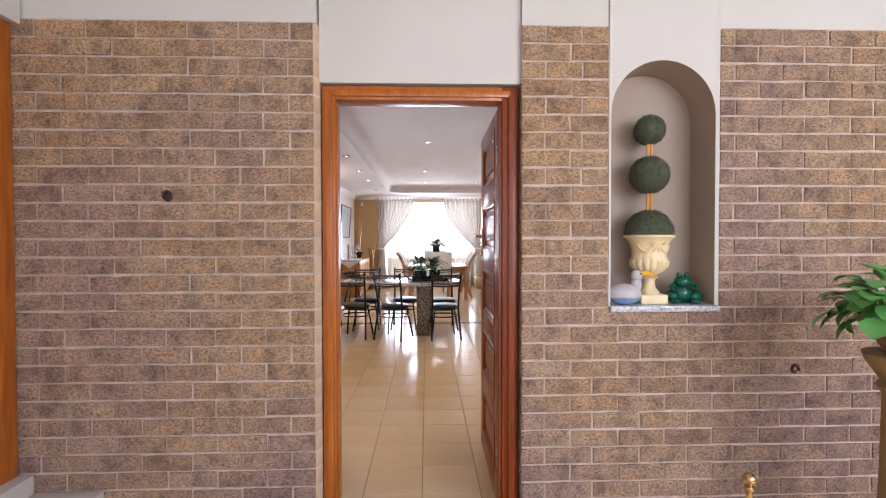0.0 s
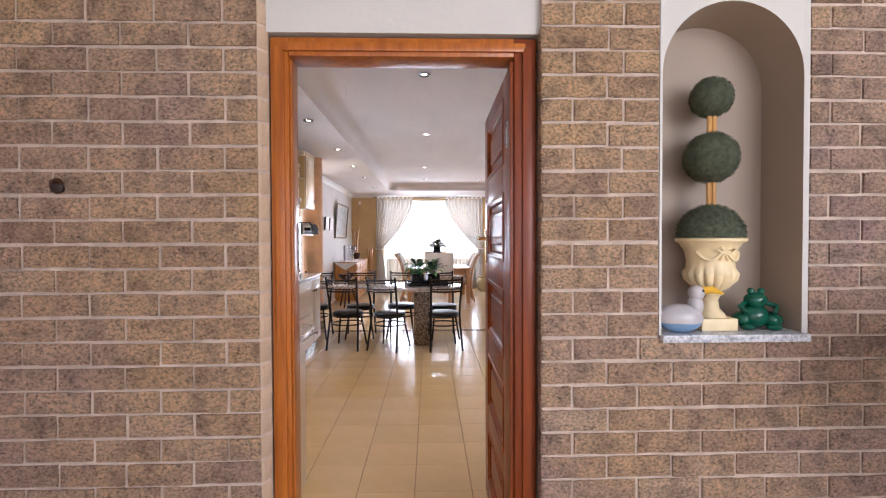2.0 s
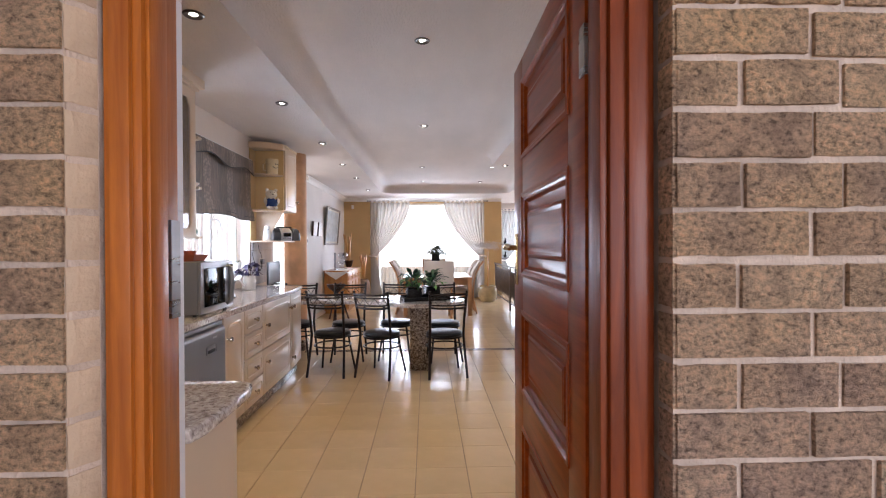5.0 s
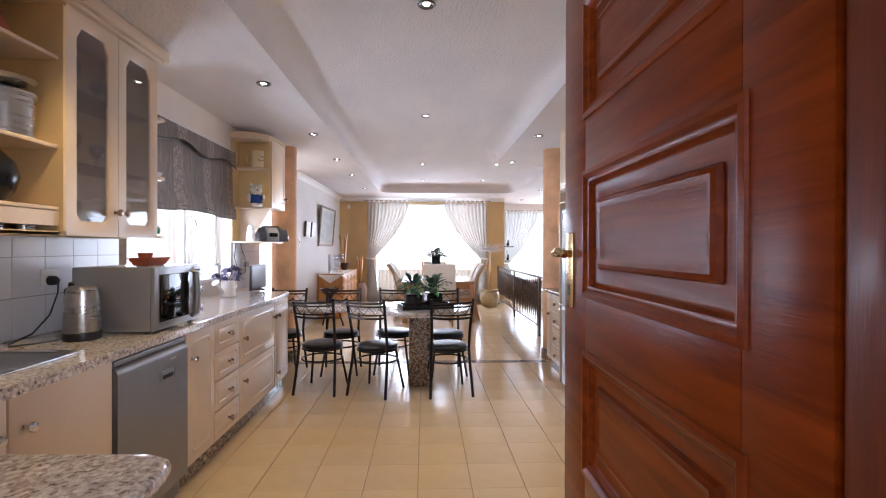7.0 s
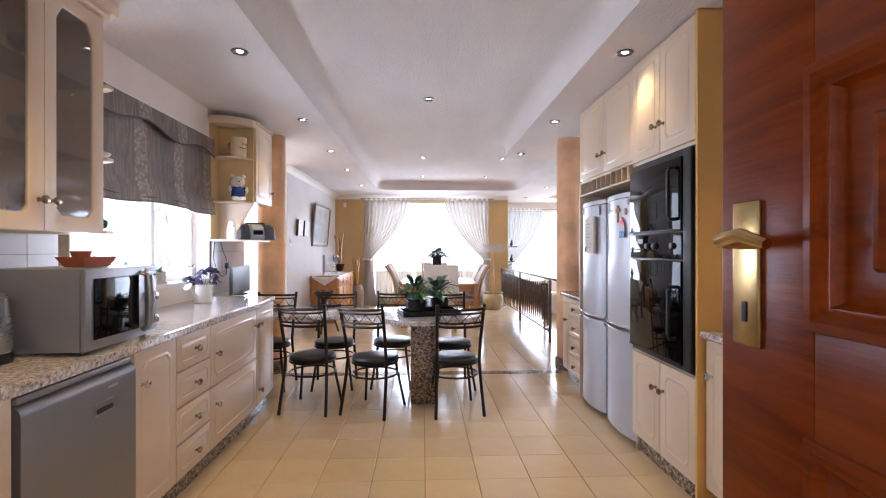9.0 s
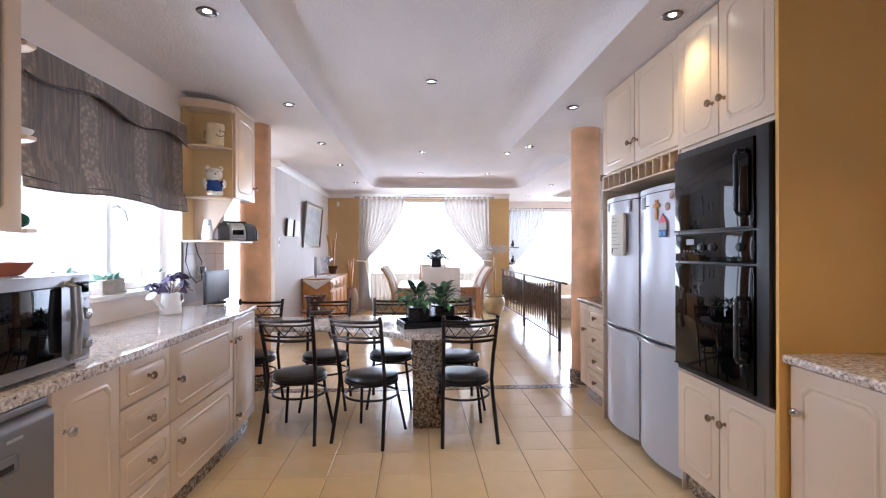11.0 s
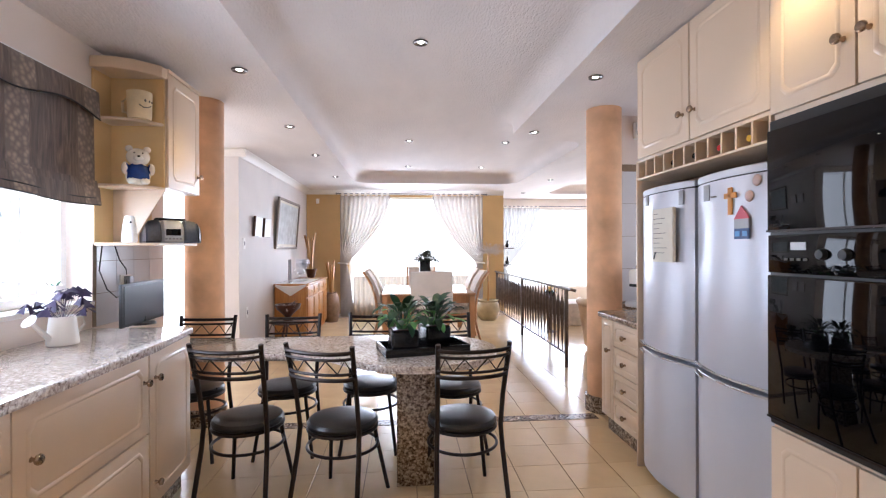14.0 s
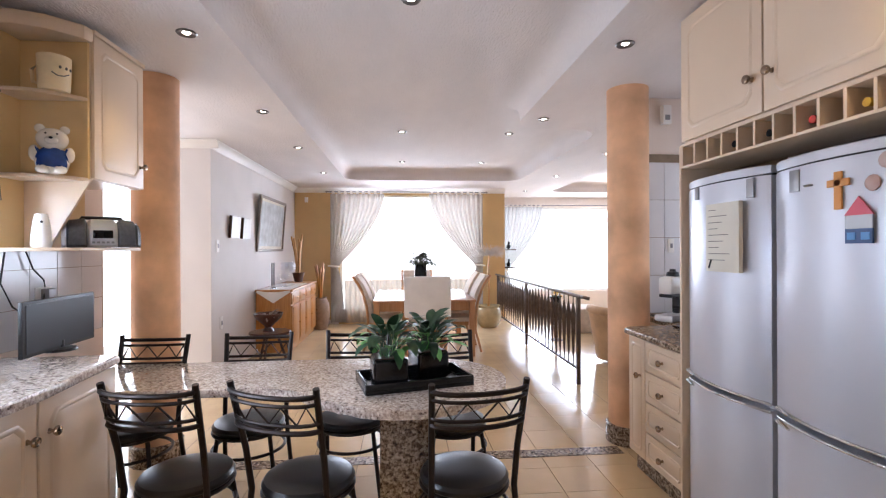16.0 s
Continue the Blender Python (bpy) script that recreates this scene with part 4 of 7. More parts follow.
ov = thing("oven", right(5.80), "black glass double wall oven with a control strip", "oven")
part("housing", boxes((0.0, 0.75, 0.02, 0.58, 0.705, 1.94), bevel=0.002), BLACK_PLASTIC, ov)
part("surround", boxes((0.0, 0.745, 0.0, 0.02, 0.71, 1.94), bevel=0.003), BLACK_PLASTIC, ov)
for z0, z1, hz in ((1.485, 1.895, 1.52), (0.74, 1.315, 0.85)):
    d = part("oven_door", boxes((0.015, 0.655, -0.026, -0.001, z0, z1), bevel=0.006), BLACK_GLASS, ov, "black glass oven door")
    bm = bmesh.new()
    hx = 0.60
    tube(bm, [(hx, -0.026, hz + 0.03), (hx, -0.06, hz + 0.03), (hx, -0.068, hz + 0.05), (hx, -0.068, hz + 0.30), (hx, -0.06, hz + 0.32), (hx, -0.026, hz + 0.32)], 0.011, 10)
    part("oven_handle", bm, BLACK_PLASTIC, d, "black bar handle")
    part("trim", boxes((0.015, 0.655, -0.030, -0.027, z0 + 0.002, z0 + 0.010)), BLACK_METAL, d)
cp = part("control_panel", boxes((0.015, 0.655, -0.022, -0.001, 1.325, 1.475), bevel=0.004), BLACK_GLASS, ov, "dark control strip")
for kx in (0.27, 0.36, 0.57):
    part("dial", lathe(bmesh.new(), [(0.021, 0), (0.021, 0.006), (0.016, 0.018), (0.0, 0.02)], 16), BLACK_PLASTIC, cp, "", pose(kx, -0.022, 1.40, 90, 0, 0))
part("display", boxes((0.13, 0.20, -0.0245, -0.022, 1.415, 1.445)), GREY_STEEL, cp)
for k in range(4):
    part("button", boxes((0.10 + 0.03 * k, 0.115 + 0.03 * k, -0.026, -0.022, 1.375, 1.385), bevel=0.001), INK, cp)
part("side_trim", boxes((0.665, 0.74, -0.02, -0.001, 0.72, 1.93), bevel=0.003), BLACK_PLASTIC, ov)


def fridge(y, extra):
    """A fridge-freezer with bowed doors. Local x along its face."""
    w = 0.555
    root = thing("fridge_freezer", right(y, XR + 0.02), "tall silver-grey fridge freezer with bowed doors", "fridge", "pair of fridge freezers")
    part("body", boxes((0.004, w - 0.004, 0.05, 0.60, 0.045, 1.765), bevel=0.006), FRIDGE, root)
    for z0, z1 in ((0.05, 0.795), (0.815, 1.745)):
        n = 14
        o = [(0.003 + (w - 0.006) * i / n, 0.02 - 0.05 * math.sin(math.pi * i / n) ** 0.8) for i in range(n + 1)]
        bm = prism(bmesh.new(), o + [(w - 0.003, 0.048), (0.003, 0.048)], z0, z1, 0.005, 2)
        d = part("fridge_door", bm, FRIDGE, root)
        gz = z1 - 0.006 if z0 < 0.5 else z0 + 0.006
        bm = bmesh.new()
        g = [(0.006 + (w - 0.012) * i / n, 0.018 - 0.05 * math.sin(math.pi * i / n) ** 0.8, gz) for i in range(n + 1)]
        tube(bm, g, 0.006, 8)
        part("door_trim", bm, STEEL, d, "bright trim at the door edge")
        bm = bmesh.new()
        hz = z1 - 0.03 if z0 < 0.5 else z0 + 0.0
        tube(bm, [(0.02, -0.004, hz + 0.012), (0.06, -0.024, hz + 0.022), (0.12, -0.034, hz + 0.012)], [0.005, 0.011, 0.005], 8)
        part("grip", bm, CHROME, d)
    n = 14
    o = [(0.003 + (w - 0.006) * i / n, 0.02 - 0.05 * math.sin(math.pi * i / n) ** 0.8) for i in range(n + 1)]
    part("cap", prism(bmesh.new(), o + [(w - 0.003, 0.2), (0.003, 0.2)], 1.752, 1.785, 0.008, 2), FRIDGE, root)
    part("gap_seal", prism(bmesh.new(), [(x, y + 0.004) for x, y in o] + [(w - 0.004, 0.1), (0.004, 0.1)], 1.744, 1.753), BLACK_PLASTIC, root, "dark seam under the cap")
    for fx in (0.06, w - 0.06):
        part("foot", lathe(bmesh.new(), [(0.02, 0), (0.02, 0.05)], 10, (fx, 0.10, 0)), BLACK_PLASTIC, root)
    part("toe_grille", boxes((0.01, w - 0.01, 0.09, 0.11, 0.0, 0.05)), BLACK_PLASTIC, root)
    return root


f1 = fridge(6.92, 0)
f2 = fridge(6.345, 1)


def on_fridge(y, z, k):
    """A pose on the bowed door of a fridge whose far edge is at y, k along its width."""
    bow = -0.05 * math.sin(math.pi * k) ** 0.8
    return pose(XR + 0.04 + bow - 0.001, y - 0.555 * k, z, 0, 0, -90)


def magnet(y, z, k, bm, mt, label):
    return solid("fridge_magnet", bm, mt, label, "magnet", "magnets on the fridge doors", m=on_fridge(y, z, k))


magnet(6.92, 1.715, 0.24, boxes((-0.016, 0.016, -0.006, 0, -0.03, 0.03), bevel=0.002), GREY_STEEL, "small grey square magnet on the fridge door")
magnet(6.92, 1.70, 0.855, boxes((-0.02, 0.02, -0.006, 0, -0.04, 0.04), bevel=0.002), GREY_STEEL, "small grey photo magnet on the fridge door")
magnet(6.345, 1.695, 0.25, boxes((-0.022, 0.022, -0.006, 0, -0.04, 0.04), bevel=0.002), GREY_STEEL, "dark square magnet on the fridge door")
magnet(6.345, 1.672, 0.37, lathe(bmesh.new(), [(0, -0.006), (0.016, -0.006), (0.018, 0), (0, 0.004)], 12), GREY_STEEL, "small dark round magnet on the fridge door")
magnet(6.345, 1.645, 0.585, boxes((-0.014, 0.014, -0.008, 0, -0.07, 0.055), (-0.04, 0.04, -0.008, 0, 0.005, 0.03), bevel=0.003), ORANGE_WOOD, "orange wooden cross magnet on the fridge door")
for k, z in ((0.83, 1.715), (0.765, 1.65)):
    bm = bmesh.new()
    blob(bm, (0, 0, 0), 0.026, (1, 0.35, 1), 2)
    magnet(6.345, z, k, bm, plain("shell_magnet", rgb("b49a92"), 0.4), "round pinkish shell magnet on the fridge door")
magnet(6.345, 1.60, 0.985, boxes((-0.03, 0.03, -0.01, 0, -0.05, 0.05), bevel=0.008), ORANGE_WOOD, "brown hand-shaped wooden magnet on the fridge door")
house = thing("fridge_magnet", on_fridge(6.345, 1.53, 0.70) @ Matrix.Diagonal((0.78, 1, 0.78, 1)), "red and blue house-shaped magnet on the fridge door", "magnet", "magnets on the fridge doors")
bm = bmesh.new()
vs = [[bm.verts.new((x, y, z)) for x, z in ((-0.062, 0.03), (0.062, 0.03), (0, 0.105))] for y in (-0.006, 0)]
bm.faces.new(vs[0]), bm.faces.new(vs[1])
for i in range(3):
    j = (i + 1) % 3
    bm.faces.new((vs[0][i], vs[0][j], vs[1][j], vs[1][i]))
part("roof", bm, PINK, house, "red roof")
part("wall", boxes((-0.058, 0.058, -0.006, 0, -0.025, 0.03)), GREY_STEEL, house)
part("wall", boxes((-0.058, 0.058, -0.006, 0, -0.085, -0.025)), plain("navy_enamel", rgb("2f4a78"), 0.4), house, "blue lower wall")
for x in (-0.03, 0.03):
    part("window", boxes((x - 0.018, x + 0.018, -0.008, -0.006, -0.07, -0.04)), SKYBLUE, house)
pad = thing("notepad", on_fridge(6.92, 1.50, 0.64), "white paper shopping notepad hung on the fridge door", "notepad")
part("pad", boxes((-0.11, 0.105, -0.024, -0.004, -0.155, 0.15), bevel=0.002), PAPER, pad)
for k in range(9):
    part("writing", boxes((-0.09, -0.09 + 0.05 + 0.1 * ((k * 37) % 10) / 10, -0.0255, -0.024, 0.12 - k * 0.028, 0.123 - k * 0.028)), INK, pad)
part("pencil", tube(bmesh.new(), [(-0.088, -0.026, -0.14), (-0.07, -0.026, -0.10)], 0.004, 6), BLACK_PLASTIC, pad)

# cupboards and bottle rack above the fridges
unit("wall_cabinet", right(6.95, XR + 0.02), 1.13, 0.60, 1.99, LOW - 0.01, [("door", 0.0, 2.0, 0.56, 0.635, [(0.51, 0.15)]), ("door", 0.567, 2.0, 0.56, 0.635, [(0.05, 0.15)])], "cream cupboard with two raised panel doors above the fridges", 0, TALL)
rack = thing("wine_rack", right(6.95, XR + 0.02), "cream pigeonhole wine rack with a few bottles above the fridges", "wine rack")
for nm, r in (("shelf_board", (0, 1.13, 0.0, 0.30, 1.865, 1.877)), ("shelf_board", (0, 1.13, 0.0, 0.30, 1.977, 1.989)), ("back", (0, 1.13, 0.29, 0.30, 1.8775, 1.9765))):
    part(nm, boxes(r, bevel=0.001), CABINET, rack)
part("end_panel", boxes((-0.018, -0.003, 0.0, 0.60, 0.0, 1.985), bevel=0.001), CABINET, rack, "cream end panel beside the fridges")
for k in range(12):
    x = k * (1.13 - 0.012) / 11
    part("divider", boxes((x, x + 0.012, 0.001, 0.29, 1.8775, 1.9765)), CABINET, rack)
for k, mt in ((3, BLACK_GLASS), (5, BLACK_GLASS), (7, RED_POT), (9, YELLOW)):
    x = (k + 0.5) * 1.118 / 11 + 0.006
    bm = lathe(bmesh.new(), [(0, 0.0), (0.015, 0.0), (0.015, 0.03), (0.013, 0.035), (0.014, 0.10), (0.038, 0.15), (0.038, 0.26), (0, 0.26)], 16)
    solid("wine_bottle", bm, [mt, BLACK_GLASS][0], "wine bottle lying in the pigeonhole rack", "bottle", "bottles in the wine rack", m=right(6.95, XR + 0.02) @ pose(x, 0.025, 1.877 + 0.039, -90, 0, 0))

# unit beyond the fridges, with hob
FAR = "drawer unit beside the fridges"
unit("base_cabinet", right(7.62, 1.49), 0.62, 0.55, 0.13, TOP - 0.03, [("door", 0.0, 0.13, 0.205, 0.75, [(0.155, 0.52)])] + [("drawer", 0.21, 0.13 + 0.188 * k, 0.41, 0.182, [(0.205, 0.09)]) for k in range(4)], "cream base cabinet with a narrow door and four drawers", 0.13, FAR)
bm = prism(bmesh.new(), [(1.46, 6.99), (2.69, 6.99), (2.69, 8.21), (1.88, 8.21), (1.88, 7.66), (1.50, 7.66), (1.46, 7.62)], TOP - 0.028, TOP + 0.012, 0.012)
solid("worktop", bm, GRANITE_DARK, "speckled granite worktop beside the fridges", "worktop")
solid("base_cabinet", boxes((1.91, 2.68, 7.625, 8.20, 0.0, TOP - 0.03), bevel=0.002), CABINET, "plain cream corner base cabinet", "cabinet")

# near counter by the doorway
unit("base_cabinet", right(5.025, 1.47), 0.90, 0.56, 0.13, TOP, [("door", 0.004, 0.13, 0.44, 0.78, [(0.06, 0.6)]), ("door", 0.45, 0.13, 0.44, 0.78, [(0.38, 0.6)])], "cream base cabinet beside the oven housing", 0.13, "", CHROME)
solid("worktop", prism(bmesh.new(), [(1.44, 4.11), (2.055, 4.11), (2.055, 5.028), (1.44, 5.028)], TOP + 0.001, TOP + 0.041, 0.014), GRANITE, "short speckled granite worktop beside the oven housing", "worktop")

# wall cabinets over the window run
WX = -1.63
wc = thing("wall_cabinet", pose(WX, 3.55, 0, 0, 0, 90), "cream wall cabinet with ribbed glass doors and open shelves", "cabinet")
for nm, r in (("back", (0, 1.53, 0.30, 0.316, 1.46, 2.55)), ("bottom", (0, 1.53, 0.02, 0.30, 1.46, 1.48)), ("top", (0, 1.53, 0.02, 0.30, 2.53, 2.55)), ("side", (0.0, 0.018, 0.02, 0.30, 1.48, 2.53)), ("divider", (0.755, 0.775, 0.0, 0.30, 1.48, 2.53)), ("side", (1.512, 1.53, 0.02, 0.30, 1.48, 2.53))):
    part(nm, boxes(r, bevel=0.001), CABINET_IN, wc)
part("cornice", boxes((-0.02, 1.56, -0.02, 0.30, 2.552, 2.575), (-0.02, 1.59, -0.045, 0.30, 2.576, 2.645), bevel=0.01), CABINET, wc)
for z in (1.575, 1.86, 2.27):
    part("shelf", prism(bmesh.new(), [(0.018, 0.16), (0.45, 0.02), (0.754, 0.02), (0.754, 0.30), (0.018, 0.30)], z, z + 0.018, 0.003, 1), CABINET, wc)
part("gallery_rail", boxes((0.018, 0.754, 0.02, 0.035, 1.505, 1.572), (0.018, 0.754, 0.02, 0.035, 1.462, 1.475)), CABINET, wc, "low gallery rail")
for x in (0.775, 1.155):
    w, h, ins = 0.375, 1.085, 0.065
    bm = bmesh.new()

    def octo(a, y, c):
        return [bm.verts.new(p) for p in ((a + c, y, a), (w - a - c, y, a), (w - a, y, a + c), (w - a, y, h - a - c * 2), (w - a - c * 1.2, y, h - a), (a + c * 1.2, y, h - a), (a, y, h - a - c * 2), (a, y, a + c))]

    outer_f = [bm.verts.new(p) for p in ((0.004, 0, 0), (w - 0.004, 0, 0), (w, 0, 0.004), (w, 0, h - 0.004), (w - 0.004, 0, h), (0.004, 0, h), (0, 0, h - 0.004), (0, 0, 0.004))]
    outer_b = [bm.verts.new((v.co.x, 0.02, v.co.z)) for v in outer_f]
    in_f, in_m, in_b = octo(ins, 0.0, 0.03), octo(ins + 0.008, 0.006, 0.03), octo(ins + 0.008, 0.02, 0.03)
    loop = [outer_b, outer_f, in_f, in_m, in_b, outer_b]
    for p, q in zip(loop, loop[1:]):
        for i in range(8):
            j = (i + 1) % 8
            bm.faces.new((p[i], p[j], q[j], q[i]))
    d = part("door", bm, CABINET, wc, "cream frame round ribbed glass", pose(x, 0, 1.462))
    part("pane", boxes((ins, w - ins, 0.012, 0.015, ins, h - ins)), SMOKE_GLASS, d, "grey ribbed glass")
    knob(d, w - 0.03 if x < 1 else 0.03, 0.13, -0.002)
for z in (1.82, 2.18):
    part("glass_shelf", boxes((0.776, 1.511, 0.04, 0.29, z, z + 0.008)), CLEAR, wc)
for z in (1.46, 1.83, 2.2):
    part("end_shelf", prism(bmesh.new(), [(1.53, -0.02), (1.58, -0.02), (1.61, 0.03), (1.62, 0.10), (1.62, 0.2), (1.62, 0.31), (1.53, 0.31)], z, z + 0.018, 0.003, 1), CABINET, wc)


def on_shelf(x, y, z):
    return pose(WX, 3.55, 0, 0, 0, 90) @ pose(x, y, z)


def vessel(name, m, profile, mt, label, category, group="", n=28):
    return solid(name, lathe(bmesh.new(), profile, n), mt, label, category, group, m=m)


vessel("vase", on_shelf(0.53, 0.14, 1.5935), [(0.0, 0), (0.05, 0), (0.09, 0.05), (0.105, 0.11), (0.09, 0.17), (0.05, 0.215), (0.03, 0.23), (0.034, 0.25), (0, 0.25)], BLACK_CERAMIC, "round black glazed vase on the open shelf", "vase")
vessel("canister", on_shelf(0.685, 0.12, 1.4805), [(0, 0), (0.042, 0), (0.043, 0.068), (0.045, 0.07), (0.045, 0.088), (0, 0.09)], STEEL, "small steel canister on the open shelf", "canister", "steel canisters on the shelf")
vessel("canister", on_shelf(0.57, 0.16, 1.4805), [(0, 0), (0.042, 0), (0.043, 0.068), (0.045, 0.07), (0.045, 0.088), (0, 0.09)], STEEL, "small steel canister on the open shelf", "canister", "steel canisters on the shelf")
vessel("cake_tin", on_shelf(0.62, 0.15, 1.8785), [(0, 0), (0.105, 0), (0.107, 0.175), (0.113, 0.177), (0.113, 0.20), (0, 0.204)], STEEL, "round silver biscuit tin on the open shelf", "tin")
vessel("bowl", on_shelf(0.60, 0.16, 2.083), [(0, 0), (0.05, 0), (0.12, 0.035), (0.135, 0.05), (0.128, 0.052), (0.05, 0.012), (0, 0.01)], STEEL, "shallow silver bowl resting on a biscuit tin", "bowl")
vessel("jug", on_shelf(0.56, 0.15, 2.2885), [(0, 0), (0.05, 0), (0.062, 0.04), (0.04, 0.09), (0.03, 0.11), (0.036, 0.13), (0, 0.13)], TERRACOTTA, "small brown clay jug on the top shelf", "jug")
rng = random.Random(11)
for k, z in enumerate((1.482, 1.83, 2.19)):
    for q in range(4):
        h = rng.uniform(0.12, 0.2)
        vessel("wine_glass", on_shelf(0.86 + 0.17 * q, 0.15, z), [(0, 0), (0.032, 0), (0.006, 0.008), (0.005, h * 0.45), (0.03, h * 0.6), (0.036, h * 0.8), (0.03, h), (0.028, h), (0.03, h * 0.8), (0, h * 0.5)], CLEAR, "clear stemmed glass behind a cabinet door", "glass", "glassware in the cabinet", 16)
vessel("dish", on_shelf(1.575, 0.06, 1.848), [(0, 0), (0.03, 0), (0.055, 0.02), (0.06, 0.032), (0.03, 0.04), (0, 0.045)], WHITE, "small white lidded dish on the end shelf", "dish")
vessel("bowl", on_shelf(1.27, 0.14, 1.482 + 0.0), [(0, 0), (0.05, 0), (0.085, 0.05), (0.09, 0.09), (0.085, 0.09), (0.05, 0.02), (0, 0.015)], BLUE, "blue glazed bowl behind the cabinet glass", "bowl")
bm = bmesh.new()
blob(bm, (0, 0, 0.035), 0.04, (1, 1, 0.85), 2, 0.1)
solid("ornament", bm, GREEN_GLAZE, "small green glazed ornament on the end shelf", "ornament", m=on_shelf(1.575, 0.05, 1.478))

# open end shelf and cupboard over the television
es = thing("corner_shelf", pose(-1.948, 6.86, 0), "cream open corner shelf with a small cupboard", "shelf")
part("back", boxes((0.0, 0.012, 0.14, 0.80, 1.47, 2.525)), CABINET_IN, es)
part("side", boxes((0.012, 0.335, 0.31, 0.326, 1.82, 2.525)), CABINET_IN, es)
arc = [(0.012, 0.139), (0.1, 0.139), (0.17, 0.156), (0.23, 0.189), (0.28, 0.238), (0.325, 0.288), (0.335, 0.31), (0.012, 0.31)]
for z in (1.81, 2.22):
    part("shelf", prism(bmesh.new(), arc, z, z + 0.018, 0.004, 1), CABINET, es)
part("top", prism(bmesh.new(), [(0.0, 0.120), (0.12, 0.120), (0.235, 0.165), (0.345, 0.27), (0.352, 0.327), (0.0, 0.327)], 2.526, 2.60, 0.012, 2), CABINET, es, "canopy over the open shelves")
part("cornice", boxes((0.0, 0.362, 0.328, 0.81, 2.576, 2.60), bevel=0.006), CABINET, es)
part("bottom_shelf", prism(bmesh.new(), [(0.012, 0.139), (0.12, 0.139), (0.28, 0.195), (0.335, 0.249), (0.335, 0.8), (0.012, 0.8)], 1.452, 1.47, 0.003, 1), CABINET, es)
bm = bmesh.new()
q = [(0.335, 1.82), (0.012, 1.82), (0.012, 1.47), (0.13, 1.47)]
a = [bm.verts.new((x, 0.33, z)) for x, z in q]
b = [bm.verts.new((x, 0.345, z)) for x, z in q]
bm.faces.new(a), bm.faces.new(b)
for i in range(4):
    bm.faces.new((a[i], a[(i + 1) % 4], b[(i + 1) % 4], b[i]))
part("bracket", bm, CABINET, es, "sloping side bracket")
part("cupboard", boxes((0.012, 0.335, 0.327, 0.80, 1.825, 2.575)), CABINET, es)
cd = part("door", front_bm(0.47, 0.745), CABINET, es, "", pose(0.356, 0.329, 1.827, 0, 0, 90))
knob(cd, 0.43, 0.13)
mug = solid("mug", lathe(bmesh.new(), [(0, 0), (0.062, 0), (0.066, 0.02), (0.07, 0.17), (0.066, 0.17), (0.06, 0.02), (0, 0.012)], 28), IVORY, "large cream mug with a painted face on a shelf", "mug", m=pose(-1.715, 7.085, 2.239))
bm = bmesh.new()
tube(bm, [(0.03, -0.062, 0.08), (0.05, -0.05, 0.065), (0.064, -0.025, 0.07), (0.068, 0.0, 0.085)], 0.003, 6)
for y in (-0.04, -0.015, 0.01):
    blob(bm, (math.sqrt(0.0685 ** 2 - y * y) * 0.98, y, 0.11), 0.007, (1, 1, 1.3), 1)
part("painted_smile", bm, INK, mug)
bm = bmesh.new()
tube(bm, [(-0.066, 0, 0.04), (-0.10, 0, 0.05), (-0.105, 0, 0.11), (-0.068, 0, 0.14)], 0.008, 8)
part("mug_handle", bm, IVORY, mug)


def bear():
    bm = bmesh.new()
    blob(bm, (0, 0, 0.07), 0.07, (1.0, 0.85, 1.05), 3)
    blob(bm, (0, 0, 0.175), 0.062, (1.05, 0.95, 0.9), 3)
    for s in (-1, 1):
        blob(bm, (s * 0.048, 0, 0.225), 0.022, (1, 0.7, 1), 2)
        blob(bm, (s * 0.068, -0.02, 0.10), 0.028, (0.8, 0.9, 1.4), 2)
        blob(bm, (s * 0.035, -0.055, 0.02), 0.028, (1, 1.2, 0.75), 2)
    blob(bm, (0, -0.055, 0.162), 0.026, (1.1, 0.8, 0.8), 2)
    for f in bm.faces:
        c = f.calc_center_median()
        if 0.035 < c.z < 0.125 and c.y < 0.03 and abs(c.x) < 0.06:
            f.material_index = 1
    kept = set(bm.faces)
    blob(bm, (0, -0.077, 0.170), 0.008, (1.2, 0.7, 0.8), 1)
    for s in (-1, 1):
        blob(bm, (s * 0.022, -0.054, 0.194), 0.005, (1, 0.7, 1), 1)
    for f in bm.faces:
        if f not in kept:
            f.material_index = 2
    return bm


solid("bear_figurine", bear(), [plain("cream_glaze", rgb("e8dfd0"), 0.25), BLUE, BLACK_CERAMIC], "cream ceramic bear figurine with blue overalls on a shelf", "figurine", m=pose(-1.725, 7.085, 1.829, 0, 0, 30))
fre = thing("air_freshener", pose(-1.775, 7.08, 1.471), "white plastic air freshener standing on the bottom shelf", "air freshener")
part("body", lathe(bmesh.new(), [(0, 0), (0.042, 0), (0.046, 0.02), (0.04, 0.09), (0.03, 0.15), (0.026, 0.165), (0, 0.168)], 24, squash=(1, 0.8)), WHITE, fre)
part("nozzle", lathe(bmesh.new(), [(0.006, 0), (0.006, 0.01), (0, 0.012)], 10), BLACK_PLASTIC, fre, "", pose(0.02, -0.026, 0.125, 90, 0, 30))
radio = thing("radio", pose(-1.66, 7.36, 1.471, 0, 0, 34) @ Matrix.Diagonal((0.88, 0.95, 1.08, 1)), "silver and black portable stereo on the bottom shelf", "radio")


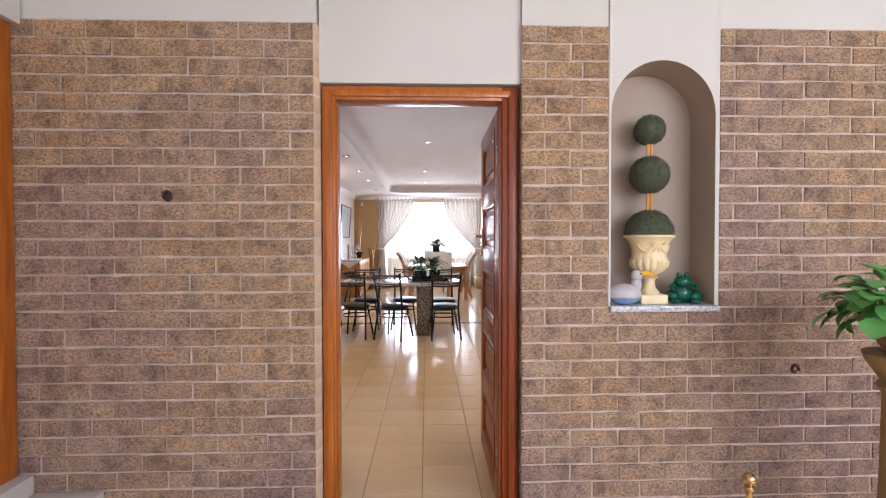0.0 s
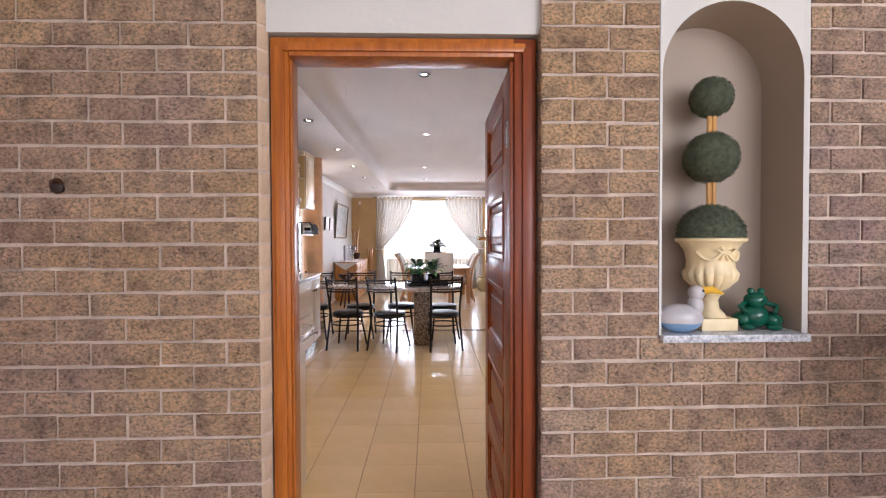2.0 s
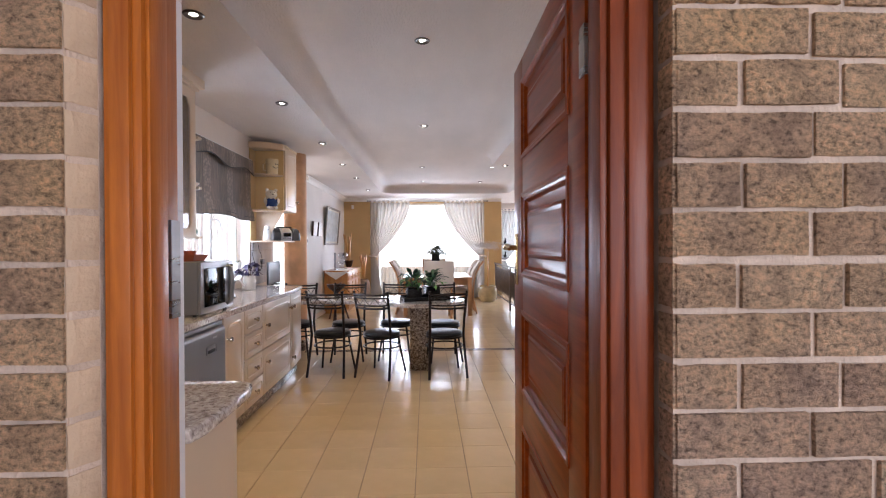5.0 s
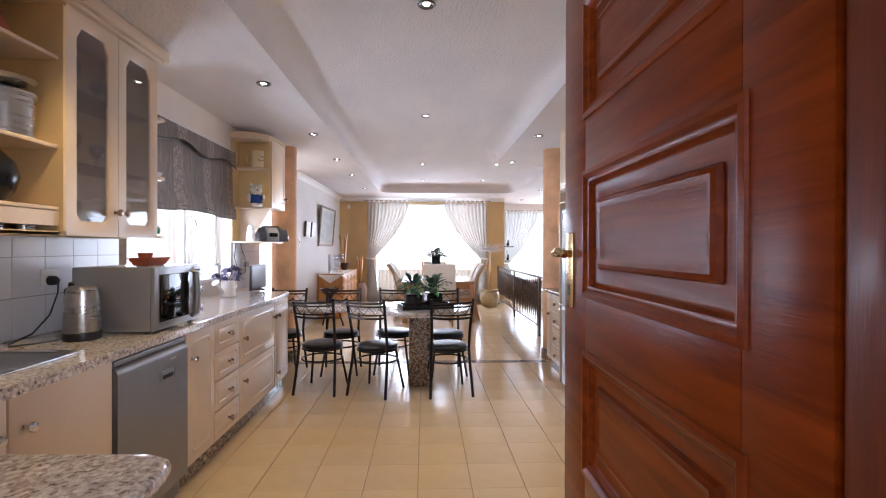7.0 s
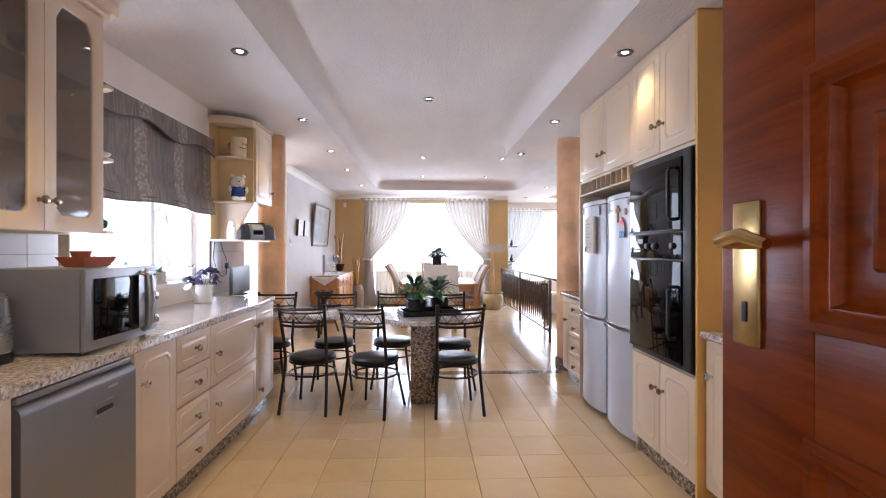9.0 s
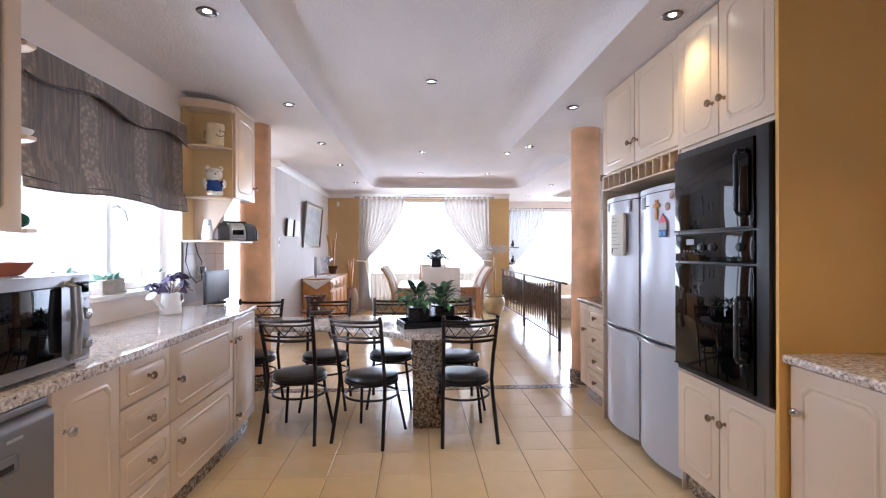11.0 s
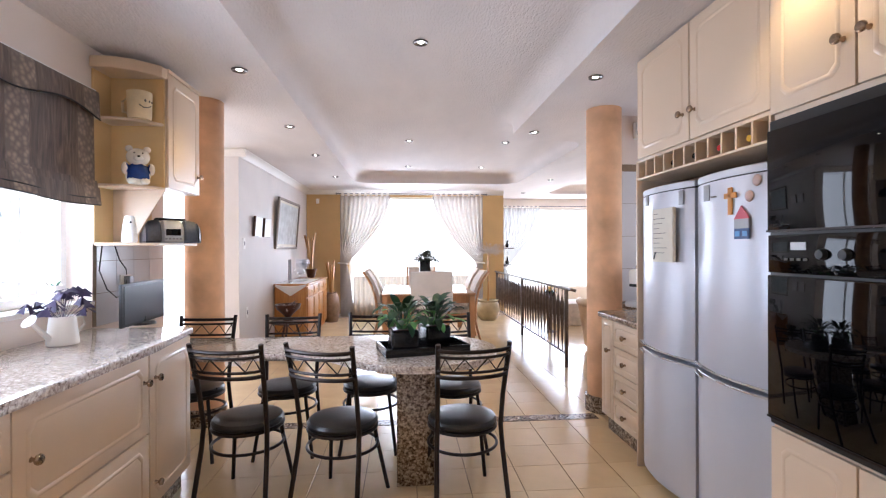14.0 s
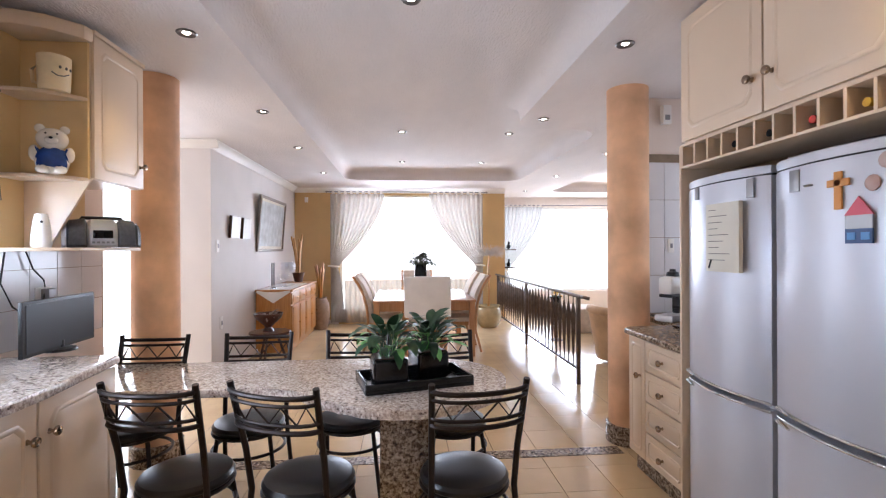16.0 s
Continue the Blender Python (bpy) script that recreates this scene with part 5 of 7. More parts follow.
def loaf(x0, x1, r0, r1):
    """A rounded section of the stereo, its radius changing along its length."""
    bm = bmesh.new()
    ends = []
    for x, r in ((x0, r0 * 0.86), (x0 + (x1 - x0) * 0.12, r0), (x0 + (x1 - x0) * 0.88, r1), (x1, r1 * 0.86)):
        arc = [(-1.05 * r * math.cos(math.pi * i / 14), 0.012 + 1.25 * r * math.sin(math.pi * i / 14) ** 0.75) for i in range(15)]
        ends.append([bm.verts.new((x, y, z)) for y, z in [(-0.85 * r, 0.0)] + arc + [(0.85 * r, 0.0)]])
    for a, b in zip(ends, ends[1:]):
        for i in range(len(a)):
            k = (i + 1) % len(a)
            bm.faces.new((a[i], a[k], b[k], b[i]))
    bm.faces.new(ends[0])
    bm.faces.new(ends[-1])
    return bm


part("body", loaf(-0.075, 0.075, 0.105, 0.105), SILVER, radio, "silver middle")
for q in (-1, 1):
    a, b = sorted((q * 0.076, q * 0.175))
    part("speaker", loaf(a, b, 0.108 if q > 0 else 0.10, 0.10 if q > 0 else 0.108), plain("dark_grey_speaker_mesh", rgb("4c4e55"), 0.45, var=0.2, scale=60, bump=0.2, bscale=300), radio, "rounded dark grey speaker end")
    a, b = sorted((q * 0.176, q * 0.20))
    part("end_cap", loaf(a, b, 0.094 if q > 0 else 0.075, 0.075 if q > 0 else 0.094), SILVER if q < 0 else BLACK_PLASTIC, radio)
part("display", boxes((-0.05, 0.05, -0.116, -0.104, 0.045, 0.085), bevel=0.003), BLACK_GLASS, radio, "dark display")
for k in range(5):
    part("button", boxes((-0.055 + 0.024 * k, -0.04 + 0.024 * k, -0.116, -0.106, 0.02, 0.03), bevel=0.002), GREY_STEEL, radio)
part("carry_handle", tube(bmesh.new(), [(-0.12, 0.02, 0.125), (-0.10, 0.02, 0.15), (0.10, 0.02, 0.15), (0.12, 0.02, 0.125)], 0.009, 8), BLACK_PLASTIC, radio)
tv = thing("television", pose(-1.715, 7.115, TOP + 0.042, 0, 0, 93.7), "small flat black television standing on the worktop", "television")
part("stand", lathe(bmesh.new(), [(0.0, 0), (0.075, 0), (0.07, 0.012), (0.018, 0.018), (0.018, 0.05), (0, 0.05)], 24), BLACK_PLASTIC, tv)
part("casing", boxes((-0.276, 0.276, -0.012, 0.008, 0.013, 0.268), bevel=0.004), BLACK_PLASTIC, tv)
part("screen", boxes((-0.258, 0.258, -0.0155, -0.0125, 0.03, 0.252)), plain("dark_screen", rgb("0d1420"), 0.3), tv, "dark glossy screen")

# roman blind in the kitchen window
bl = thing("roman_blind", pose(-1.948, 5.42, 0, 0, 0, 90), "taupe striped roman blind half drawn over the window", "blind")


def blind_cloth(y0, z0, z1, drop, w=1.575, thick=0.004):
    bm = bmesh.new()
    n = 60
    rows = []
    levels = (z1, z1 - 0.02, (z0 + z1) / 2, z0 + 0.02, z0)
    for j, z, back in [(j, z, 0) for j, z in enumerate(levels)] + [(j, levels[j], thick) for j in (4, 3, 2, 1, 0)]:
        row = []
        for i in range(n + 1):
            t = i / n
            dz = drop(t) if j >= 3 else drop(t) * (0.5 if j == 2 else 0)
            yy = y0 - 0.006 * math.sin(t * 22) * (j / 4) - 0.012 * (j / 4)
            row.append(bm.verts.new((w * t, yy + back, z - dz)))
        rows.append(row)
    for a, b in zip(rows, rows[1:] + rows[:1]):
        for i in range(n):
            bm.faces.new((a[i], a[i + 1], b[i + 1], b[i]))
    for i in (0, n):
        bm.faces.new([r[i] for r in rows])
    return bm


part("cloth", blind_cloth(-0.012, 1.80, 2.36, lambda t: 0.0), BLIND, bl)
part("fold", blind_cloth(-0.034, 1.74, 1.84, lambda t: 0.012 * math.sin(t * 9)), BLIND, bl, "stacked hem fold")
part("fold", blind_cloth(-0.048, 1.70, 1.80, lambda t: 0.014 * math.sin(t * 8 + 1)), BLIND, bl, "stacked hem fold")
part("pelmet", blind_cloth(-0.045, 2.24, 2.375, lambda t: 0.03 * math.sin(t * 12.5 + 0.6) + 0.02 * t), BLIND, bl, "wavy-edged pelmet of the same cloth")
part("piping", tube(bmesh.new(), [(1.56 * i / 60, -0.062, 2.24 - 0.03 * math.sin(i / 60 * 12.5 + 0.6) - 0.02 * i / 60) for i in range(61)], 0.005, 6), BLACK_PLASTIC, bl, "dark piping on the wavy edge")
# Thin dark tubes along the fold bottoms stand in for the folds' shade.
for yy, z, f in ((-0.052, 1.74, lambda t: 0.012 * math.sin(t * 9)), (-0.066, 1.70, lambda t: 0.014 * math.sin(t * 8 + 1)), (-0.026, 1.815, lambda t: 0.004 * math.sin(t * 7))):
    part("piping", tube(bmesh.new(), [(1.55 * i / 60, yy - 0.006 * math.sin(i / 60 * 22), z - f(i / 60)) for i in range(61)], 0.004, 6), BLACK_PLASTIC, bl, "dark line for the shade under the hem fold")
part("rail", boxes((0, 1.56, -0.04, -0.002, 2.365, 2.385)), WHITE, bl)

# burglar bars and latch
bm = bmesh.new()
for zc in (0.24, 0.50, 0.76, 1.0):
    tube(bm, [(1.32 + 0.075 * math.cos(a), 0.10, zc + 0.11 * math.sin(a)) for a in [2 * math.pi * i / 20 for i in range(20)]], 0.005, 6, True)
for x in (1.20, 1.44, 1.56):
    tube(bm, [(x, 0.10, 0.05), (x, 0.10, 1.17)], 0.005, 6)
for x in [0.2 + 0.13 * k for k in range(7)]:
    tube(bm, [(x, 0.10, 0.05), (x, 0.10, 1.17)], 0.004, 6)
part("burglar_bars", bm, BARS, kw, "white scrolled burglar bars, greyed as if backlit")
bm = bmesh.new()
tube(bm, [(1.03, -0.004, 0.55), (1.05, -0.03, 0.56), (1.12, -0.035, 0.53), (1.16, -0.03, 0.47)], 0.008, 8)
part("latch", bm, STEEL, kw, "steel window latch")


# ---------------------------------------------------------------- things on the worktop
CT = TOP + 0.042
mw = thing("microwave", pose(-1.345, 4.535, CT, 0, 0, 90.5), "silver microwave oven with a black glass door on the worktop", "microwave oven")
part("casing", boxes((0.0, 0.51, 0.022, 0.41, 0.014, 0.345), bevel=0.006), CASING, mw)
part("front", boxes((0.0, 0.51, 0.0, 0.021, 0.014, 0.345), bevel=0.008), CASING, mw, "silver front frame")
part("door_glass", boxes((0.045, 0.355, -0.007, -0.0005, 0.055, 0.305), bevel=0.004), BLACK_GLASS, mw, "black glass door")
bm = bmesh.new()
tube(bm, [(0.385, -0.004, 0.045), (0.385, -0.032, 0.06), (0.385, -0.040, 0.18), (0.385, -0.032, 0.30), (0.385, -0.004, 0.315)], [0.014, 0.017, 0.019, 0.017, 0.014], 12)
part("handle", bm, GREY_STEEL, mw, "broad grey door handle")
part("control_panel", boxes((0.412, 0.504, -0.004, -0.0005, 0.03, 0.335), bevel=0.003), GREY_STEEL, mw, "dark grey control strip")
for z in (0.195, 0.085):
    part("dial", lathe(bmesh.new(), [(0.024, 0), (0.024, 0.01), (0.019, 0.028), (0, 0.03)], 18), STEEL, mw, "", pose(0.458, -0.004, z, 90, 0, 0))
part("display", boxes((0.422, 0.496, -0.006, -0.0035, 0.275, 0.318)), BLACK_GLASS, mw, "black display")
for k in range(3):
    part("button", boxes((0.426 + 0.025 * k, 0.442 + 0.025 * k, -0.007, -0.0035, 0.246, 0.256)), SILVER, mw)
for x in (0.03, 0.48):
    for y in (0.05, 0.38):
        part("foot", lathe(bmesh.new(), [(0.014, 0), (0.014, 0.015)], 10, (x, y, 0)), BLACK_PLASTIC, mw)
tb = thing("snack_dish", pose(-1.53, 4.82, CT + 0.346, 0, 0, 92), "terracotta clay dish with a small cup on the microwave", "dish")
bm = bmesh.new()
lo = [bm.verts.new(p) for p in ((-0.09, -0.04, 0), (0.09, -0.04, 0), (0.09, 0.04, 0), (-0.09, 0.04, 0))]
hi = [bm.verts.new(p) for p in ((-0.12, -0.06, 0.045), (0.12, -0.06, 0.045), (0.12, 0.06, 0.045), (-0.12, 0.06, 0.045))]
inn = [bm.verts.new(p) for p in ((-0.085, -0.036, 0.01), (0.085, -0.036, 0.01), (0.085, 0.036, 0.01), (-0.085, 0.036, 0.01))]
bm.faces.new(lo), bm.faces.new(inn)
for i in range(4):
    j = (i + 1) % 4
    bm.faces.new((lo[i], lo[j], hi[j], hi[i]))
    bm.faces.new((hi[i], hi[j], inn[j], inn[i]))
part("tray", bm, TERRACOTTA, tb)
part("cup", lathe(bmesh.new(), [(0, 0.011), (0.03, 0.011), (0.034, 0.06), (0.045, 0.072), (0.04, 0.072), (0.03, 0.03), (0, 0.025)], 20, (-0.045, 0, 0)), TERRACOTTA, tb)

ket = thing("kettle", pose(-1.628, 4.425, CT, 0, 0, -20), "brushed steel electric kettle with a black base", "kettle")
part("base", lathe(bmesh.new(), [(0, 0), (0.078, 0), (0.081, 0.012), (0.079, 0.036), (0, 0.038)], 32), BLACK_PLASTIC, ket, "black plastic base")
part("body", lathe(bmesh.new(), [(0.076, 0.039), (0.078, 0.05), (0.075, 0.14), (0.067, 0.232), (0.064, 0.246), (0.058, 0.251)], 36), STEEL, ket)
part("lid", lathe(bmesh.new(), [(0.058, 0.2515), (0.052, 0.258), (0.026, 0.263), (0, 0.264)], 28), STEEL, ket, "steel lid")
bm = bmesh.new()
tube(bm, [(-0.058, 0.0, 0.248), (-0.078, 0.0, 0.262), (-0.10, 0.0, 0.24), (-0.104, 0.0, 0.15), (-0.096, 0.0, 0.08), (-0.074, 0.0, 0.055)], [0.012, 0.015, 0.016, 0.015, 0.013, 0.011], 10)
part("handle", bm, BLACK_PLASTIC, ket, "black bow handle")
bm = bmesh.new()
tube(bm, [(0.052, 0, 0.215), (0.068, 0, 0.234), (0.078, 0, 0.247)], [0.022, 0.015, 0.008], 12)
part("spout", bm, STEEL, ket)
sk = thing("wall_socket", pose(-1.9395, 4.625, 1.25, 0, 0, 90), "white wall socket with a black plug", "socket")
part("plate", boxes((-0.06, 0.06, -0.008, 0, -0.04, 0.04), bevel=0.003), WHITE, sk)
part("plug", lathe(bmesh.new(), [(0.026, 0), (0.024, 0.03), (0.012, 0.045), (0, 0.046)], 16), BLACK_PLASTIC, sk, "black plug", pose(-0.005, -0.008, -0.02, 90, 0, 0))
bm = bmesh.new()
tube(bm, [(-1.888, 4.62, 1.23), (-1.875, 4.60, 1.17), (-1.87, 4.54, 1.06), (-1.86, 4.42, 0.985), (-1.85, 4.28, 0.963), (-1.80, 4.22, 0.963), (-1.75, 4.28, 0.963), (-1.70, 4.36, 0.966)], 0.004, 6)
solid("power_cord", bm, CABLE, "black kettle power cord lying on the worktop", "cable")
bm = bmesh.new()
tube(bm, [(-1.92, 7.05, 1.45), (-1.925, 7.03, 1.3), (-1.91, 7.08, 1.18), (-1.90, 7.16, 1.12), (-1.90, 7.26, 1.14), (-1.92, 7.31, 1.25)], 0.004, 6)
solid("power_cord", bm, CABLE, "thin black cord hanging below the shelf", "cable")
bm = bmesh.new()
tube(bm, [(-1.92, 7.18, 1.45), (-1.915, 7.22, 1.36), (-1.92, 7.3, 1.30), (-1.92, 7.31, 1.26)], 0.004, 6)
solid("power_cord", bm, CABLE, "thin black cord hanging below the shelf", "cable")
sk = thing("wall_socket", pose(-1.9395, 7.32, 1.22, 0, 0, 90), "white wall socket with an adaptor below the shelf", "socket")
part("plate", boxes((-0.06, 0.06, -0.008, 0, -0.04, 0.04), bevel=0.003), WHITE, sk)
part("plug", boxes((-0.025, 0.025, -0.05, -0.008, -0.03, 0.03), bevel=0.006), GREY_STEEL, sk)

# watering can with purple shamrock
wcan = thing("watering_can", pose(-1.765, 6.48, CT, 0, 0, 72) @ Matrix.Scale(1.04, 4), "white enamel watering can planted with purple leaves", "watering can")
part("can", lathe(bmesh.new(), [(0, 0), (0.064, 0), (0.066, 0.005), (0.062, 0.05), (0.052, 0.13), (0.055, 0.135), (0.05, 0.135), (0.046, 0.10), (0, 0.10)], 28), WHITE, wcan)
bm = bmesh.new()
tube(bm, [(-0.055, 0, 0.03), (-0.10, 0, 0.075), (-0.135, 0, 0.115)], [0.014, 0.011, 0.010], 10)
tube(bm, [(-0.135, 0, 0.115), (-0.15, 0, 0.13)], [0.012, 0.034], 14)
part("spout", bm, WHITE, wcan)
bm = bmesh.new()
tube(bm, [(0.056, 0, 0.12), (0.10, 0, 0.125), (0.11, 0, 0.08), (0.058, 0, 0.03)], 0.006, 8)
part("handle", bm, WHITE, wcan)
rng = random.Random(21)
bm = bmesh.new()
for i in range(17):
    h, a = rng.uniform(0, 6.28), rng.uniform(0.45, 1.4)
    s = rng.uniform(0.10, 0.19)
    tip = Vector((math.cos(h) * math.cos(a) * s, math.sin(h) * math.cos(a) * s, 0.11 + math.sin(a) * s))
    tube(bm, [(0, 0, 0.10), tuple(tip)], 0.0015, 4)
    for k in range(3):
        g, e = h + k * 2.1, rng.uniform(-1.7, -0.2)
        out, side = Vector((math.cos(g), math.sin(g), e)).normalized() * 0.054, Vector((-math.sin(g), math.cos(g), 0)) * 0.029
        vs = [bm.verts.new(tip + d) for d in (Vector((0, 0, 0)), out * 0.85 - side - Vector((0, 0, 0.008)), out * 0.93, out * 0.85 + side - Vector((0, 0, 0.008)))]
        bm.faces.new((vs[0], vs[1], vs[2]))
        bm.faces.new((vs[0], vs[2], vs[3]))
part("leaves", bm, LEAF_PURPLE, wcan, "dark purple shamrock leaves")

SILL = 1.119


def sill_pot(y, r, h, mt, label, leaves, count, length, width, seed, square=False):
    root = thing("potted_plant", pose(-2.01, y, SILL), label, "potted plant", "pot plants on the window sill")
    if square:
        part("pot", boxes((-0.045, 0.045, -0.11, 0.11, 0, h), bevel=0.008), mt, root)
        part("saucer", boxes((-0.055, 0.055, -0.12, 0.12, 0, 0.012), bevel=0.004), mt, root)
    else:
        part("pot", lathe(bmesh.new(), [(0, 0), (r * 0.75, 0), (r, h), (r * 0.92, h), (r * 0.85, h * 0.8), (0, h * 0.8)], 24), mt, root)
    rg = random.Random(seed)
    bm = bmesh.new()
    for i in range(count):
        hd = rg.uniform(0, 6.28)
        off = rg.uniform(-0.08, 0.08) if square else 0
        leaf(bm, (math.cos(hd) * 0.012, off + math.sin(hd) * 0.012, h * 0.85), hd, rg.uniform(0.3, 1.3), length * rg.uniform(0.7, 1.2), width, rg.uniform(0, 0.8), 4, 0.35)
    part("leaves", bm, leaves, root)


sill_pot(5.84, 0.05, 0.09, RED_POT, "fleshy green plant in a dark red pot on the sill", LEAF, 12, 0.10, 0.05, 1)
sill_pot(5.96, 0.048, 0.085, RED_POT, "small cactus in a bright red pot on the sill", LEAF, 10, 0.09, 0.05, 2)
sill_pot(6.20, 0.05, 0.09, STONE, "grey-green succulents in a long stone trough", SUCCULENT, 34, 0.075, 0.024, 3, True)
sill_pot(6.78, 0.05, 0.11, WHITE, "white flower pot on the window sill", LEAF, 4, 0.05, 0.02, 5)
vessel("canister", pose(-1.66, 5.14, CT), [(0, 0), (0.04, 0), (0.041, 0.10), (0.043, 0.102), (0.043, 0.12), (0, 0.122)], STEEL, "small steel tea canister on the worktop", "canister")

# wall tiles behind the worktop
tile_bed = structure("wall_tiles", [(-1.949, -1.9435, 2.53, 5.28, CT, 1.46), (-1.949, -1.9435, 7.0, 7.84, CT, 1.46)], GROUT, "white glazed wall tiles above the worktop", "tiles")
tm = finish("tile", box(bmesh.new(), -0.0025, 0.003, 0.0015, 0.1985, 0.0015, 0.1985, 0.001, 1), WHITE_CERAMIC, False)
for y0, y1, z1 in ((2.6, 5.2, 1.46), (7.03, 7.83, 1.46)):
    y = y0
    while y + 0.2 <= y1 + 0.01:
        for k in range(3):
            z = CT + 0.2 * k
            hh = min(0.2, z1 - z)
            if hh > 0.03:
                ob = new("tile", tm)
                ob.parent = tile_bed
                ob.matrix_local = Matrix.LocRotScale((-1.9425, y, z), None, (1, 1, hh / 0.2))
        y += 0.2
# tiled wall beyond the fridges
tile_bed2 = structure("wall_tiles_2", [(1.87, 2.69, 8.2135, 8.219, TOP + 0.014, 2.2)], GROUT, "white glazed wall tiles beyond the fridges", "tiles")
tm2 = finish("tile", box(bmesh.new(), 0.0015, 0.1985, -0.003, 0.003, 0.0015, 0.2985, 0.001, 1), WHITE_CERAMIC, False)
for i in range(4):
    for k in range(4):
        ob = new("tile", tm2)
        ob.parent = tile_bed2
        ob.matrix_local = pose(1.88 + 0.2 * i, 8.2105, TOP + 0.02 + 0.3 * k)
jug = thing("blender", pose(2.06, 7.70, TOP + 0.013, 0, 0, -60), "black and white countertop blender on the worktop", "blender")
part("base", lathe(bmesh.new(), [(0, 0), (0.075, 0), (0.07, 0.02), (0.05, 0.13), (0, 0.135)], 24), BLACK_PLASTIC, jug)
part("jug", lathe(bmesh.new(), [(0.05, 0.136), (0.068, 0.16), (0.072, 0.27), (0.06, 0.30), (0, 0.30)], 24), WHITE, jug)
part("lid", lathe(bmesh.new(), [(0.062, 0.301), (0.06, 0.325), (0.02, 0.33), (0.02, 0.35), (0, 0.35)], 20), BLACK_PLASTIC, jug)
pan = thing("frying_pan", pose(1.99, 7.30, TOP + 0.10), "black frying pan on the hob beside the fridges", "pan")
part("pan", lathe(bmesh.new(), [(0, 0), (0.09, 0), (0.115, 0.04), (0.11, 0.04), (0.088, 0.006), (0, 0.005)], 28), BLACK_METAL, pan)
bm = bmesh.new()
tube(bm, [(-0.11, 0.04, 0.035), (-0.2, 0.12, 0.06), (-0.27, 0.18, 0.062)], 0.011, 8)
part("handle", bm, BLACK_PLASTIC, pan)
hob = thing("hob", pose(2.0, 7.32, TOP + 0.013), "black gas hob set in the granite worktop", "hob")
part("plate", boxes((-0.22, 0.25, -0.28, 0.28, 0, 0.012), bevel=0.004), BLACK_GLASS, hob)
for q in (-0.14, 0.14):
    part("pan_support", lathe(bmesh.new(), [(0.11, 0.012), (0.11, 0.086), (0.10, 0.086), (0.10, 0.012)], 20, (0, q, 0)), BLACK_METAL, hob)
sw = thing("light_switch", pose(2.13, 8.205, 1.47), "white light switch on the tiled wall", "switch")
part("plate", boxes((-0.025, 0.025, -0.009, 0, -0.055, 0.055), bevel=0.003), WHITE, sw)
part("rocker", boxes((-0.009, 0.009, -0.014, -0.009, -0.018, 0.018), bevel=0.002), GREY_STEEL, sw)

# ---------------------------------------------------------------- granite table and chairs
TT = 0.775


def table_outline():
    o = [(-1.86, 6.985), (-0.75, 6.985)]
    for i in range(9):                    # sweep forward into the round end
        t = i / 8
        o.append((-0.62 + 0.34 * t, 6.965 - 0.26 * (3 * t * t - 2 * t ** 3)))
    cx, cy, r = 0.02, 7.10, 0.515
    for i in range(29):
        a = radians(-122 + (212) * i / 28)
        o.append((cx + r * math.cos(a), cy + (r if a < 0 else 0.47) * math.sin(a)))
    o += [(-0.6, 7.57), (-1.86, 7.57)]
    return o


tbl = thing("granite_table", pose(0, 0, 0), "polished granite dining table with a round end and granite pillar", "table")
part("tabletop", prism(bmesh.new(), table_outline(), TT - 0.042, TT, 0.016), GRANITE, tbl)
part("pillar", boxes((-0.115, 0.115, 6.82, 7.20, 0.0, TT - 0.043), bevel=0.006), GRANITE_DARK, tbl, "speckled granite pillar")
part("wall_support", boxes((-1.858, -1.80, 7.05, 7.5, 0.0, TT - 0.043), bevel=0.004), GRANITE_DARK, tbl)


